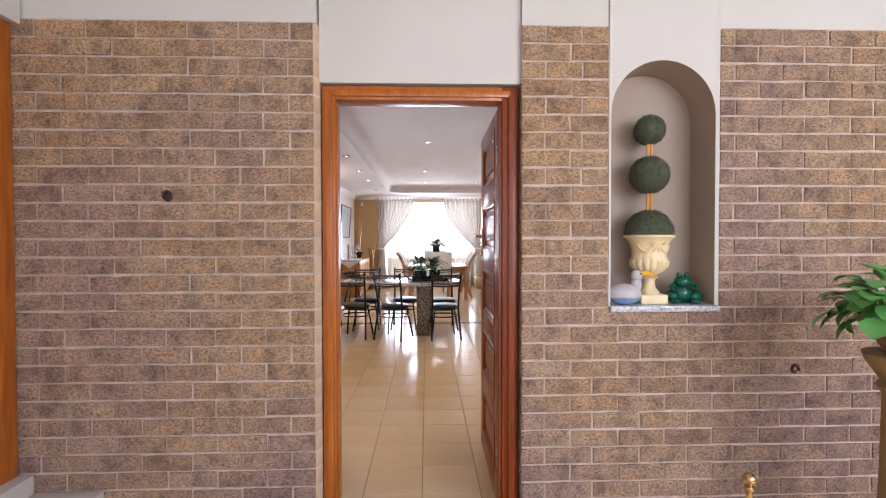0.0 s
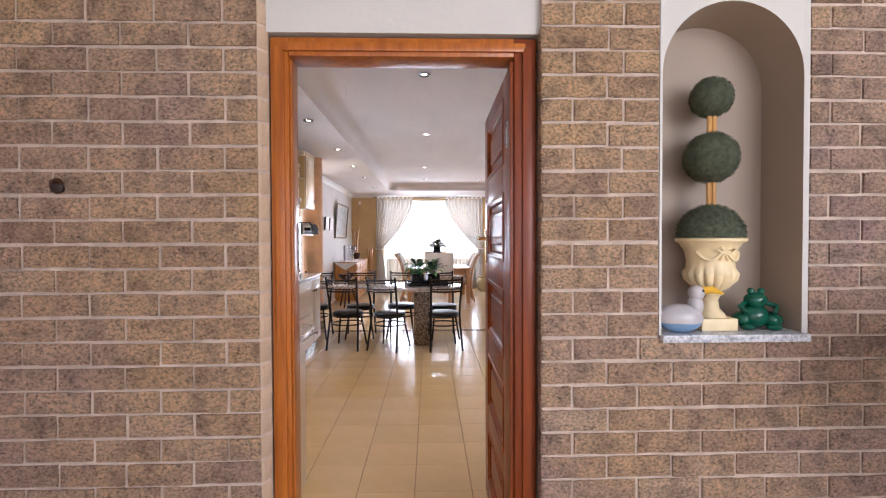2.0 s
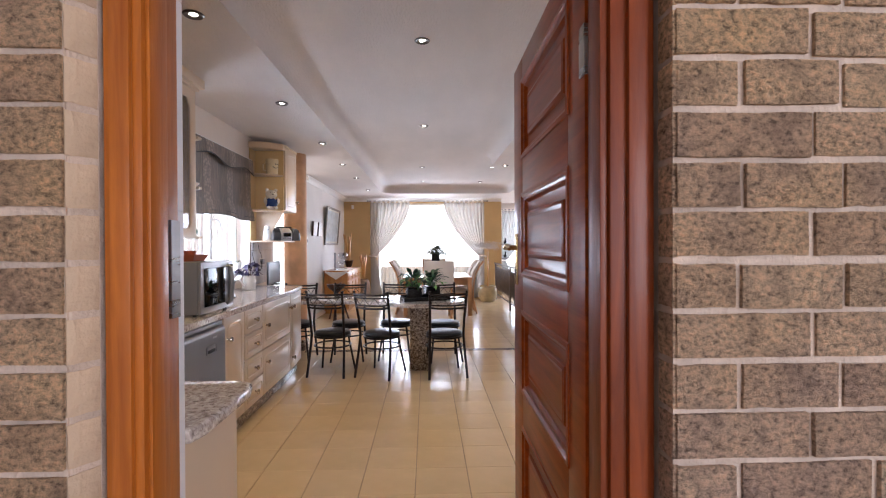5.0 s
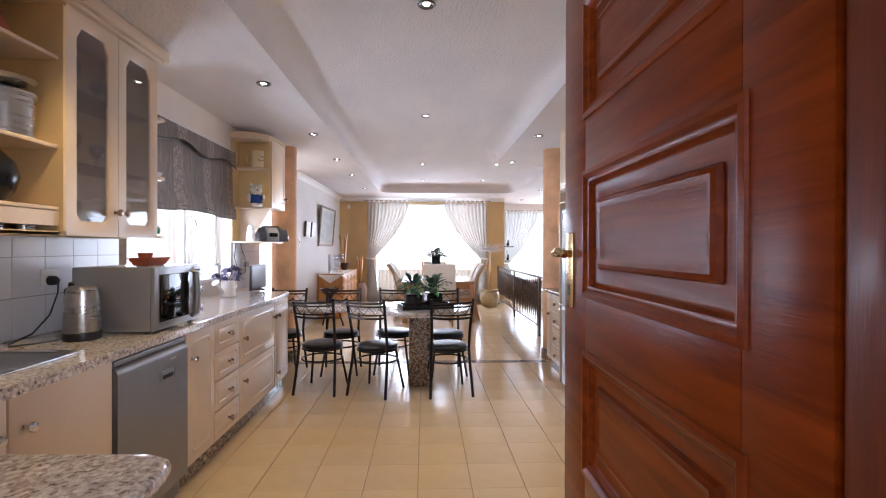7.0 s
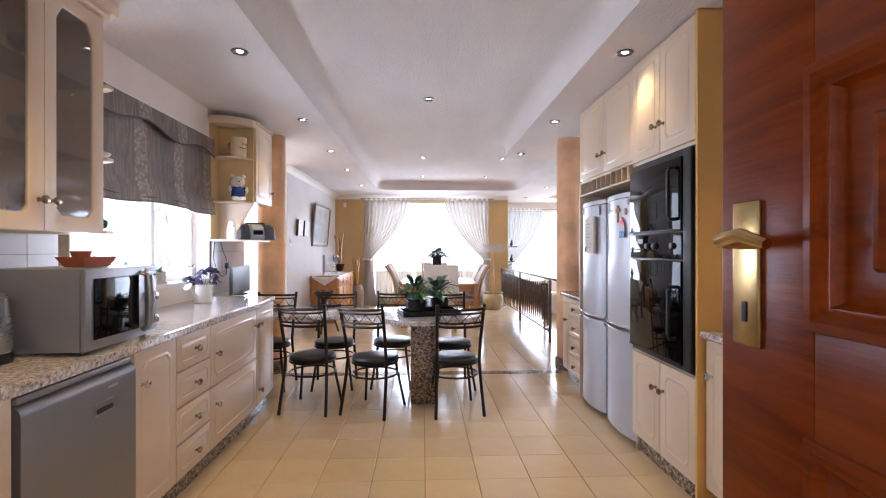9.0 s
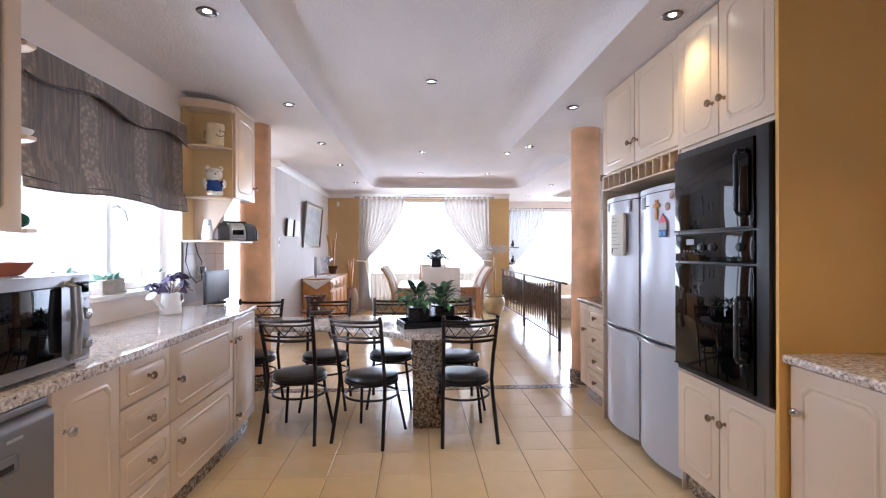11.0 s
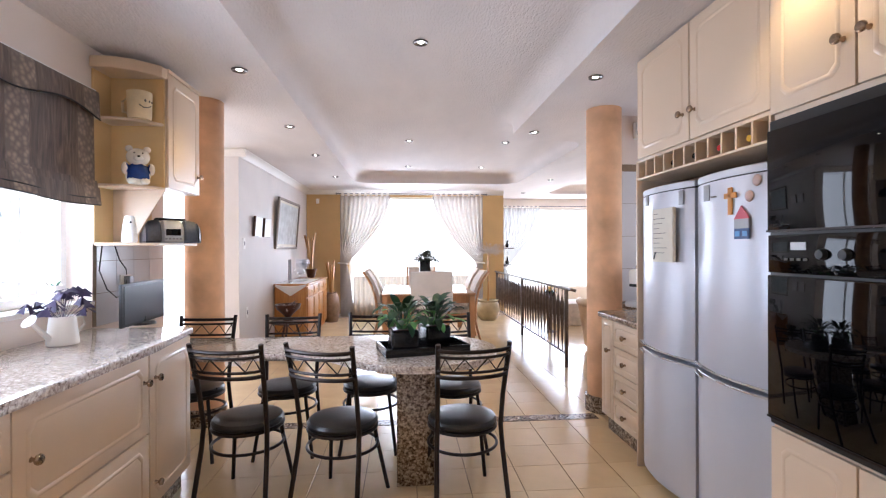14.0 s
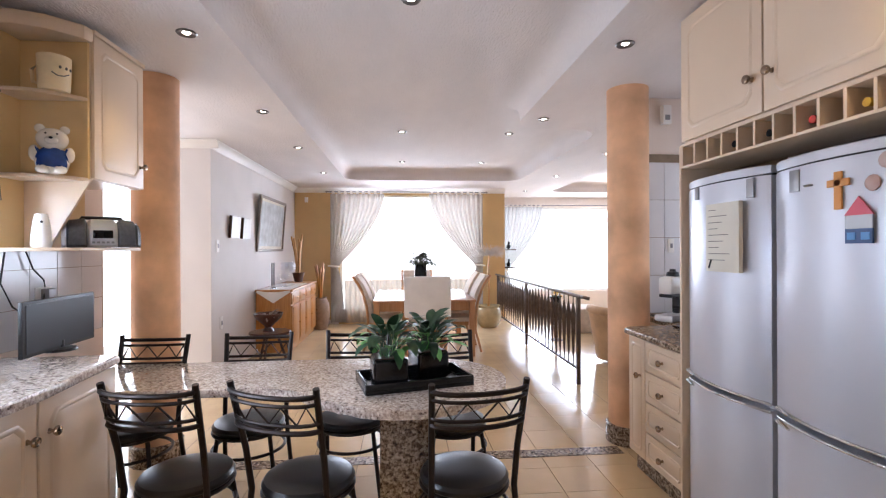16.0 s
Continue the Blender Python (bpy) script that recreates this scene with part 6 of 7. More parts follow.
def chair():
    root = thing("kitchen_chair", pose(0, 0, 0), "dark metal kitchen chair with a round black vinyl seat", "chair", "chairs round the granite table")
    part("seat", lathe(bmesh.new(), [(0, 0.425), (0.187, 0.425), (0.197, 0.435), (0.199, 0.452), (0.188, 0.468), (0.15, 0.478), (0.08, 0.482), (0, 0.483)], 36), BLACK_VINYL, root, "round padded black vinyl seat")
    part("seat_ring", tube(bmesh.new(), ring_pts(0.192, 0.418, 32), 0.011, 8, True), BLACK_METAL, root)
    part("foot_ring", tube(bmesh.new(), ring_pts(0.198, 0.315, 32), 0.009, 8, True), BLACK_METAL, root)
    for s in (-1, 1):
        part("back_leg", tube(bmesh.new(), [(s * 0.203, -0.235, 0), (s * 0.186, -0.165, 0.32), (s * 0.18, -0.15, 0.45), (s * 0.184, -0.18, 0.63), (s * 0.196, -0.252, 0.91), (s * 0.197, -0.256, 0.928)], 0.0135, 10), BLACK_METAL, root)
        part("front_leg", tube(bmesh.new(), [(s * 0.195, 0.19, 0), (s * 0.15, 0.128, 0.32), (s * 0.138, 0.118, 0.425)], 0.012, 8), BLACK_METAL, root)

    def rail(z, bow, r):
        k = (z - 0.45) / 0.45
        x, y = 0.18 + 0.016 * k, -0.15 - 0.103 * k
        return tube(bmesh.new(), [(x * math.cos(math.pi * i / 12), y - bow * math.sin(math.pi * i / 12), z - 0.012 * math.sin(math.pi * i / 12)) for i in range(13)], r, 8)

    for z, r in ((0.900, 0.011), (0.868, 0.008), (0.788, 0.008), (0.757, 0.011)):
        part("back_rail", rail(z, 0.045, r), BLACK_METAL, root)
    bm = bmesh.new()
    pts = []
    for i in range(9):
        a = math.pi * (0.08 + 0.84 * i / 8)
        z = 0.863 if i % 2 else 0.793
        k = (z - 0.45) / 0.45
        pts.append(((0.18 + 0.016 * k) * math.cos(a), -0.15 - 0.103 * k - 0.045 * math.sin(a), z - 0.012 * math.sin(a)))
    tube(bm, pts, 0.005, 6)
    part("zigzag", bm, BLACK_METAL, root, "zigzag wire in the backrest")
    return root


first = chair()
first.matrix_world = pose(-0.97, 6.80, 0, 0, 0, -9)
for x, y, a in ((-0.42, 6.72, -22), (0.265, 6.70, 8), (-1.54, 7.43, 180), (-0.90, 7.44, 183), (-0.31, 7.46, 176), (0.28, 7.36, 190)):
    copy_thing(first, pose(x, y, 0, 0, 0, a))

# plants on the table
tray = solid("tray", boxes((-0.27, 0.27, -0.15, 0.15, 0.0, 0.018), (-0.27, 0.27, -0.15, -0.136, 0.018, 0.05), (-0.27, 0.27, 0.136, 0.15, 0.018, 0.05), (-0.27, -0.256, -0.136, 0.136, 0.018, 0.05), (0.256, 0.27, -0.136, 0.136, 0.018, 0.05), bevel=0.003), BLACK_CERAMIC, "black rectangular tray on the granite table", "tray", m=pose(0.047, 7.0, TT + 0.001, 0, 0, 14))
rng = random.Random(5)
for x, y, a in ((-0.075, 6.925, 10), (0.125, 7.065, 20)):
    root = thing("potted_plant", pose(x, y, TT + 0.020, 0, 0, a), "leafy green peace lily in a square black pot", "potted plant", "pair of table plants")
    bm = bmesh.new()
    box(bm, -0.085, 0.085, -0.085, 0.085, 0.0, 0.135, 0.018, 3)
    part("pot", bm, BLACK_CERAMIC, root, "square black glazed pot")
    part("soil", boxes((-0.07, 0.07, -0.07, 0.07, 0.133, 0.139)), DARK_WOOD, root)
    part("leaves", foliage(rng, 34, (0, 0, 0.135), 0.135, 0.048, 0.045, (0.55, 1.5), (0.6, 1.9), 0.14), LEAF, root, "glossy pointed green leaves")
    part("leaves", foliage(rng, 16, (0, 0, 0.135), 0.10, 0.04, 0.05, (0.3, 1.3), (0.3, 1.5), 0.12), LEAF_LIGHT, root, "paler young leaves")

# table mixer on the short worktop by the column
mixer = thing("food_mixer", pose(1.94, 7.86, 0.9285, 0, 0, -60), "white and black table mixer standing on the worktop", "mixer")
part("base", boxes((-0.07, 0.07, -0.13, 0.10, 0, 0.05), bevel=0.018), SILVER, mixer, "silver base")
part("stem", boxes((-0.025, 0.025, 0.03, 0.085, 0.05, 0.19), bevel=0.012), BLACK_PLASTIC, mixer, "black stem")
head = part("head", boxes((-0.055, 0.055, -0.11, 0.10, 0.19, 0.32), bevel=0.035), WHITE, mixer, "rounded white head")
part("cap", lathe(bmesh.new(), [(0, 0), (0.045, 0), (0.04, 0.03), (0.022, 0.036), (0.02, 0.052), (0, 0.054)], 20), BLACK_PLASTIC, head, "black cap", pose(0, 0, 0.319))
part("dial", lathe(bmesh.new(), [(0.02, 0), (0.02, 0.008), (0, 0.012)], 16), BLACK_PLASTIC, head, "black dial", pose(-0.0545, -0.01, 0.255, 90, 0, -90))
part("collar", boxes((-0.05, 0.05, -0.10, 0.09, 0.17, 0.195), bevel=0.012), BLACK_PLASTIC, mixer, "black collar")


# ---------------------------------------------------------------- dining and living room
def curtain(name, x0, x1, y, ztop, zbot, tie, inner, label, parent_cat="curtain", cloth=None):
    """A tab-top sheer curtain drawn aside: gathered at a tie on its outer edge at height tie. inner: the edge that swings."""
    root = thing(name, pose(0, 0, 0), label, parent_cat, "sheer curtains at the windows")
    bm = bmesh.new()
    n, rows_n = 120, 26
    outer = x0 if inner == x1 else x1
    rows = []
    for j in range(rows_n + 1):
        z = ztop + (zbot - ztop) * j / rows_n
        if z >= tie:
            k = ((ztop - z) / (ztop - tie)) ** 1.7
            edge = inner + (outer + (inner - outer) * 0.12 - inner) * k
        else:
            k = ((tie - z) / (tie - zbot)) ** 0.6
            edge = outer + (inner - outer) * (0.12 + 0.16 * k)
        row = []
        for i in range(n + 1):
            t = i / n
            amp = 0.028 * (0.5 + 0.5 * abs(edge - outer) / abs(inner - outer))
            row.append(bm.verts.new((outer + (edge - outer) * t, y + amp * math.sin(t * 2 * math.pi * 11 + 0.4 * math.sin(z * 3)) + 0.006 * math.sin(t * 61 + z * 4), z)))
        rows.append(row)
    for a, b in zip(rows, rows[1:]):
        for i in range(n):
            bm.faces.new((a[i], a[i + 1], b[i + 1], b[i]))
    part("drape", bm, cloth or SHEER, root, "sheer white drape")
    for k in range(9):
        x = outer + (inner - outer) * (k + 0.5) / 9
        part("tab", boxes((x - 0.025, x + 0.025, y - 0.02, y + 0.02, ztop - 0.01, ztop + 0.045), bevel=0.008), LINEN, root)
    xt = outer + (inner - outer) * 0.06
    part("tie_back", tube(bmesh.new(), [(xt + 0.11 * math.cos(a) * 0.9, y + 0.05 * math.sin(a), tie + 0.02 * math.sin(a * 0.5)) for a in [2 * math.pi * i / 20 for i in range(20)]], 0.016, 8, True), LINEN, root)
    return root


curtain("curtain", -1.38, -0.35, 13.86, 2.53, 0.05, 1.12, -0.35, "sheer white curtain drawn aside with a tie-back")
curtain("curtain", 0.52, 1.58, 13.86, 2.53, 0.05, 1.12, 0.52, "sheer white curtain drawn aside with a tie-back")
curtain("curtain", 2.28, 3.25, 15.38, 2.42, 0.30, 0.95, 3.25, "sheer grey-white lounge curtain drawn to one side", cloth=SHEER_GREY)
for nm, x0, x1, y, z in (("curtain_rod", -1.45, 1.66, 13.86, 2.565), ("curtain_rod", 2.10, 6.1, 15.38, 2.455)):
    root = thing(nm, pose(0, 0, 0), "slim dark curtain rod above the window", "curtain rod")
    part("rod", tube(bmesh.new(), [(x0, y, z), (x1, y, z)], 0.011, 10), GREY_STEEL, root)
    for x in (x0 + 0.05, x1 - 0.05):
        part("bracket", tube(bmesh.new(), [(x, y, z), (x, y + 0.135, z)], 0.007, 8), GREY_STEEL, root)
    for x in (x0, x1):
        part("finial", blob(bmesh.new(), (x, y, z), 0.02, sub=2), GREY_STEEL, root)
# short striped curtain below the dining window
bm = bmesh.new()
rows = [[bm.verts.new((-1.12 + 2.5 * i / 240, 13.93 + 0.018 * math.sin(i * 0.62), z)) for i in range(241)] for z in (0.86, 0.4, 0.03)]
for a, b in zip(rows, rows[1:]):
    for i in range(240):
        bm.faces.new((a[i], a[i + 1], b[i + 1], b[i]))
solid("half_curtain", bm, sheer("cream_half_curtain", rgb("d6c6b2"), 0.03), "gathered cream half curtain below the window", "curtain")

# sideboard
sb = thing("sideboard", pose(-1.56, 11.45, 0, 0, 0, 90), "honey pine sideboard with drawers and doors", "sideboard")
part("carcass", boxes((0, 1.85, 0.02, 0.50, 0.06, 0.86), bevel=0.005), SIDE_WOOD, sb)
part("top", boxes((-0.02, 1.87, -0.015, 0.51, 0.861, 0.89), bevel=0.008), SIDE_WOOD, sb)
part("plinth", boxes((0.02, 1.83, 0.04, 0.48, 0, 0.06)), SIDE_WOOD, sb)
for k in range(4):
    x = 0.02 + k * 0.4575
    for z0, z1, nm in ((0.68, 0.84, "drawer"), (0.09, 0.66, "door")):
        d = part(nm, boxes((x, x + 0.44, 0.0, 0.02, z0, z1), (x + 0.06, x + 0.38, -0.008, 0.0, z0 + 0.03, z1 - 0.03), bevel=0.004), SIDE_WOOD, sb)
        part("knob", lathe(bmesh.new(), [(0.006, 0), (0.006, 0.012), (0.013, 0.018), (0, 0.026)], 12), BRASS, d, "", pose(x + 0.22 if nm == "drawer" else x + 0.4, -0.008, (z0 + z1) / 2, 90, 0, 0))
bm = bmesh.new()
nn = 18
grid = []
for i in range(nn + 1):
    row = []
    for j in range(nn + 1):
        x, y = -0.14 + 1.4 * i / nn, 0.02 + 0.46 * j / nn
        z = 0.893
        if x < -0.026:
            over = -0.026 - x
            peak = 1 - abs(j / nn - 0.5) * 2
            z, x = 0.893 - over * (0.35 + 1.3 * peak), -0.026 - over * 0.06
        row.append(bm.verts.new((x, y, z)))
    grid.append(row)
for i in range(nn):
    for j in range(nn):
        bm.faces.new((grid[i][j], grid[i + 1][j], grid[i + 1][j + 1], grid[i][j + 1]))
solid("table_runner", bm, LINEN, "white lace runner draped over the sideboard", "runner", m=pose(-1.56, 11.45, 0, 0, 0, 90))


def on_board(x, y, z=0.897):
    return pose(-1.56, 11.45, 0, 0, 0, 90) @ pose(x, y, z)


for x in (0.10, 0.20):
    root = thing("candlestick", on_board(x, 0.30), "tall slim grey candle on the sideboard", "candle", "pair of candles")
    part("holder", lathe(bmesh.new(), [(0, 0), (0.035, 0), (0.03, 0.012), (0.012, 0.02), (0.014, 0.05), (0, 0.05)], 16), CHROME, root)
    part("candle", lathe(bmesh.new(), [(0.013, 0.05), (0.013, 0.36), (0.003, 0.372), (0, 0.375)], 14), GREY_STEEL, root)
for x, y in ((0.62, 0.18), (0.74, 0.28), (0.86, 0.2), (0.45, 0.2)):
    h = 0.36 if x > 0.5 else 0.2
    vessel("goblet", on_board(x, y), [(0, 0), (0.05, 0), (0.008, 0.012), (0.007, h * 0.5), (0.05, h * 0.62), (0.066, h * 0.8), (0.052, h), (0.048, h), (0.06, h * 0.8), (0, h * 0.56)], CLEAR, "large clear glass goblet on the sideboard", "glass", "goblets on the sideboard", 20)
vessel("decanter", on_board(0.52, 0.32), [(0, 0), (0.06, 0), (0.065, 0.08), (0.02, 0.15), (0.018, 0.2), (0.026, 0.21), (0, 0.21)], CLEAR, "clear glass decanter on the sideboard", "decanter")


def sticks(root, z0, count, length, spread, seed):
    rg = random.Random(seed)
    for i in range(count):
        a, s = rg.uniform(0, 6.28), rg.uniform(0.2, 1) * spread
        L = length * rg.uniform(0.75, 1.1)
        part("bamboo_stick", tube(bmesh.new(), [(0.3 * s * math.cos(a) * 0.2, 0.3 * s * math.sin(a) * 0.2, z0 - 0.2), (s * math.cos(a) * 0.5, s * math.sin(a) * 0.5, z0 + L * 0.5), (s * math.cos(a), s * math.sin(a), z0 + L)], 0.016, 8), BAMBOO, root)


pv = thing("vase", on_board(1.55, 0.24), "dark pot of bamboo sticks on the sideboard", "vase")
part("pot", lathe(bmesh.new(), [(0, 0), (0.06, 0), (0.075, 0.04), (0.10, 0.14), (0.115, 0.16), (0.10, 0.16), (0.07, 0.12), (0, 0.11)], 24), DARK_WOOD, pv)
sticks(pv, 0.22, 5, 0.62, 0.12, 3)
fv = thing("floor_vase", pose(-1.50, 13.45, 0), "tall grey stoneware floor vase with bamboo sticks", "vase")
part("pot", lathe(bmesh.new(), [(0, 0), (0.12, 0), (0.15, 0.10), (0.165, 0.30), (0.15, 0.46), (0.115, 0.54), (0.10, 0.56), (0.115, 0.58), (0.10, 0.58), (0.08, 0.5), (0, 0.45)], 28), CLAY, fv)
sticks(fv, 0.6, 7, 0.62, 0.14, 8)

# pictures and switches on the left wall
pic = thing("picture", pose(-2.079, 11.52, 1.43, 4.5, 0, 90), "framed grey landscape print on the living room wall", "picture")
part("picture_frame", boxes((0, 1.43, -0.035, 0, 0, 0.04), (0, 1.43, -0.035, 0, 0.78, 0.82), (0, 0.04, -0.035, 0, 0.04, 0.78), (1.39, 1.43, -0.035, 0, 0.04, 0.78), bevel=0.008), GILT, pic)
part("mount", boxes((0.04, 1.39, -0.012, -0.002, 0.04, 0.78)), PAPER, pic)
part("print", boxes((0.08, 1.35, -0.016, -0.013, 0.08, 0.74)), CANVAS, pic)
for y in (10.45, 10.87):
    p = thing("picture", pose(-2.077, y, 1.60, 4, 0, 90), "small pale picture in a white mount on the wall", "picture", "pair of small pictures")
    part("picture_frame", boxes((0, 0.30, -0.034, 0, 0, 0.27), bevel=0.002), DARK_WOOD, p)
    part("print", boxes((0.002, 0.298, -0.038, -0.0345, 0.002, 0.268)), WHITE, p)
for y, z in ((10.12, 1.50), (10.22, 0.62)):
    s = thing("light_switch", pose(-2.079, y, z, 0, 0, 90), "white plastic switch plate on the living room wall", "switch")
    part("plate", boxes((-0.04, 0.04, -0.01, 0, -0.07, 0.07), bevel=0.003), WHITE, s)
    part("rocker", boxes((-0.012, 0.012, -0.016, -0.01, -0.025, 0.025), bevel=0.002), GREY_STEEL, s)
s = thing("alarm_sensor", pose(-1.85, 13.99, 2.42), "small white alarm sensor on the ochre wall", "sensor")
part("case", boxes((-0.03, 0.03, -0.04, 0, -0.05, 0.05), bevel=0.008), WHITE, s)

# low side table with a bowl
st = thing("side_table", pose(-1.62, 10.55, 0), "low round dark wooden side table with splayed legs", "table")
part("tabletop", lathe(bmesh.new(), [(0, 0.43), (0.24, 0.43), (0.25, 0.445), (0.24, 0.46), (0, 0.46)], 32), DARK_WOOD, st)
for a in (0.4, 2.5, 4.6):
    part("leg", tube(bmesh.new(), [(0.22 * math.cos(a), 0.22 * math.sin(a), 0), (0.08 * math.cos(a), 0.08 * math.sin(a), 0.43)], 0.016, 8), DARK_WOOD, st)
bw = thing("fruit_bowl", pose(-1.64, 10.55, 0.461), "dark wooden footed bowl with dried decorations", "bowl")
part("bowl", lathe(bmesh.new(), [(0, 0), (0.07, 0), (0.06, 0.02), (0.04, 0.05), (0.06, 0.08), (0.15, 0.16), (0.175, 0.22), (0.165, 0.22), (0.13, 0.16), (0, 0.10)], 30), DARK_WOOD, bw)
part("dried_twigs", foliage(random.Random(9), 40, (0, 0, 0.16), 0.10, 0.02, 0.09, (0.3, 1.4), (0, 1.5), 0.05), plain("dried_grey_pods", rgb("8a7f78"), 0.8, var=0.4, scale=40), bw)

# dining table and chairs
dt = thing("dining_table", pose(0.29, 11.75, 0), "light oak dining table with square legs", "table")
part("tabletop", boxes((-0.69, 0.69, -0.85, 0.85, 0.735, 0.77), bevel=0.006), DINE_WOOD, dt)
part("apron", boxes((-0.62, 0.62, -0.78, -0.755, 0.62, 0.735), (-0.62, 0.62, 0.755, 0.78, 0.62, 0.735), (-0.64, -0.62, -0.755, 0.755, 0.62, 0.735), (0.62, 0.64, -0.755, 0.755, 0.62, 0.735)), DINE_WOOD, dt)
for sx in (-1, 1):
    for sy in (-1, 1):
        part("leg", boxes((sx * 0.64 - 0.04, sx * 0.64 + 0.04, sy * 0.79 - 0.04, sy * 0.79 + 0.04, 0, 0.735), bevel=0.006), DINE_WOOD, dt)


def dining_chair():
    root = thing("dining_chair", pose(0, 0, 0), "light wooden dining chair with a high curved upholstered back", "chair", "chairs round the dining table")
    part("seat", boxes((-0.24, 0.24, -0.22, 0.24, 0.43, 0.49), bevel=0.02), UPHOLSTERY, root, "striped cream padded seat")
    bm = bmesh.new()
    rows = []
    for j in range(13):
        t = j / 12
        z = 0.46 + 0.62 * t
        y = -0.20 - 0.05 * t - 0.16 * t * t * t
        w = 0.225 + 0.015 * t
        rows.append((y, z, w))
    for (y0, z0, w0), (y1, z1, w1) in zip(rows, rows[1:]):
        a = [bm.verts.new(p) for p in ((-w0, y0, z0), (w0, y0, z0), (w1, y1, z1), (-w1, y1, z1))]
        bm.faces.new(a)
    bmesh.ops.remove_doubles(bm, verts=bm.verts, dist=0.001)
    front = list(bm.faces)
    made = bmesh.ops.extrude_face_region(bm, geom=front)
    for v in [g for g in made["geom"] if isinstance(g, bmesh.types.BMVert)]:
        v.co.y += 0.045
    part("backrest", bm, UPHOLSTERY, root, "curved upholstered back")
    for s in (-1, 1):
        part("back_post", tube(bmesh.new(), [(s * 0.24, -0.30, 0), (s * 0.24, -0.22, 0.3)] + [(s * (w + 0.022), y - 0.02, z) for y, z, w in rows[::2]], 0.019, 8), DINE_WOOD, root)
        part("front_leg", boxes((s * 0.215 - 0.02, s * 0.215 + 0.02, 0.19, 0.23, 0, 0.43), bevel=0.004), DINE_WOOD, root)
    part("seat_rail", boxes((-0.235, 0.235, -0.215, 0.235, 0.38, 0.43)), DINE_WOOD, root)
    return root


dc = dining_chair()
dc.matrix_world = pose(0.30, 10.80, 0)
for x, y, a in ((0.25, 12.72, 180), (-0.26, 11.45, -90), (-0.26, 12.15, -90), (0.80, 11.45, 90), (0.80, 12.15, 90)):
    copy_thing(dc, pose(x, y, 0, 0, 0, a))
cov = solid("chair_cover", boxes((-0.285, 0.285, -0.47, -0.30, 0.62, 1.115), bevel=0.025), LINEN, "white linen cover over a dining chair back", "cover", m=pose(0.30, 10.80, 0))
dp = thing("potted_plant", pose(0.26, 11.55, 0.771), "small bushy plant in a tall dark vase on the dining table", "potted plant")
part("pot", boxes((-0.085, 0.085, -0.085, 0.085, 0, 0.46), bevel=0.012), BLACK_CERAMIC, dp)
part("leaves", foliage(random.Random(13), 130, (0, 0, 0.45), 0.085, 0.035, 0.07, (0.1, 1.5), (0.4, 1.5), 0.14), LEAF_DRY, dp)

# pale topiary tree in a glazed pot
tt = thing("potted_tree", pose(1.60, 13.38, 0), "pale feathery dried tree in a glazed pot", "potted plant")
part("pot", lathe(bmesh.new(), [(0, 0), (0.15, 0), (0.20, 0.06), (0.24, 0.20), (0.22, 0.32), (0.19, 0.36), (0.215, 0.40), (0.19, 0.40), (0.17, 0.34), (0, 0.32)], 32), GLAZE_POT, tt, "cream glazed round pot")
part("trunk", tube(bmesh.new(), [(0, 0, 0.32), (0.01, 0, 0.7), (0.0, 0.01, 1.12), (0.01, 0, 1.35)], [0.024, 0.02, 0.018, 0.012], 8), BAMBOO, tt)
rng = random.Random(17)
bm = bmesh.new()
for i in range(900):
    a, e = rng.uniform(0, 6.28), rng.uniform(-0.25, 1.0)
    s = rng.uniform(0.15, 1.0)
    base = (0.36 * s * math.cos(a), 0.30 * s * math.sin(a), 1.33 + 0.20 * s * e)
    leaf(bm, base, a + rng.uniform(-0.6, 0.6), rng.uniform(-0.2, 1.0), 0.12, 0.011, 0.6, 2)
part("crown", bm, LEAF_PALE, tt, "pale feathery crown")

# railing
rl = thing("railing", pose(1.865, 0, 0), "dark metal railing with twisted balusters beside the lounge", "railing")
part("handrail", boxes((-0.022, 0.022, 9.42, 13.95, 0.925, 0.955), bevel=0.008), RAIL_METAL, rl)
part("bottom_rail", boxes((-0.015, 0.015, 9.50, 13.95, 0.155, 0.175), bevel=0.004), RAIL_METAL, rl)
for y in (9.52, 11.66, 13.80):
    part("post", boxes((-0.02, 0.02, y - 0.02, y + 0.02, 0, 0.925), bevel=0.004), RAIL_METAL, rl)
for k in range(1, 29):
    y = 9.52 + k * 4.28 / 29
    if abs(y - 11.66) < 0.05:
        continue
    bm = lathe(bmesh.new(), [(0.007, 0.17), (0.007, 0.26), (0.012, 0.30), (0.026, 0.60), (0.03, 0.73), (0.016, 0.82), (0.007, 0.86), (0.007, 0.93)], 8, (0, y, 0), (0.95, 0.95))
    part("baluster", bm, RAIL_METAL, rl)
bm = bmesh.new()
tube(bm, [(0, 9.43, 0.94), (0.0, 9.36, 0.945), (0.05, 9.33, 0.93)], 0.018, 8)
part("scroll_end", bm, RAIL_METAL, rl)

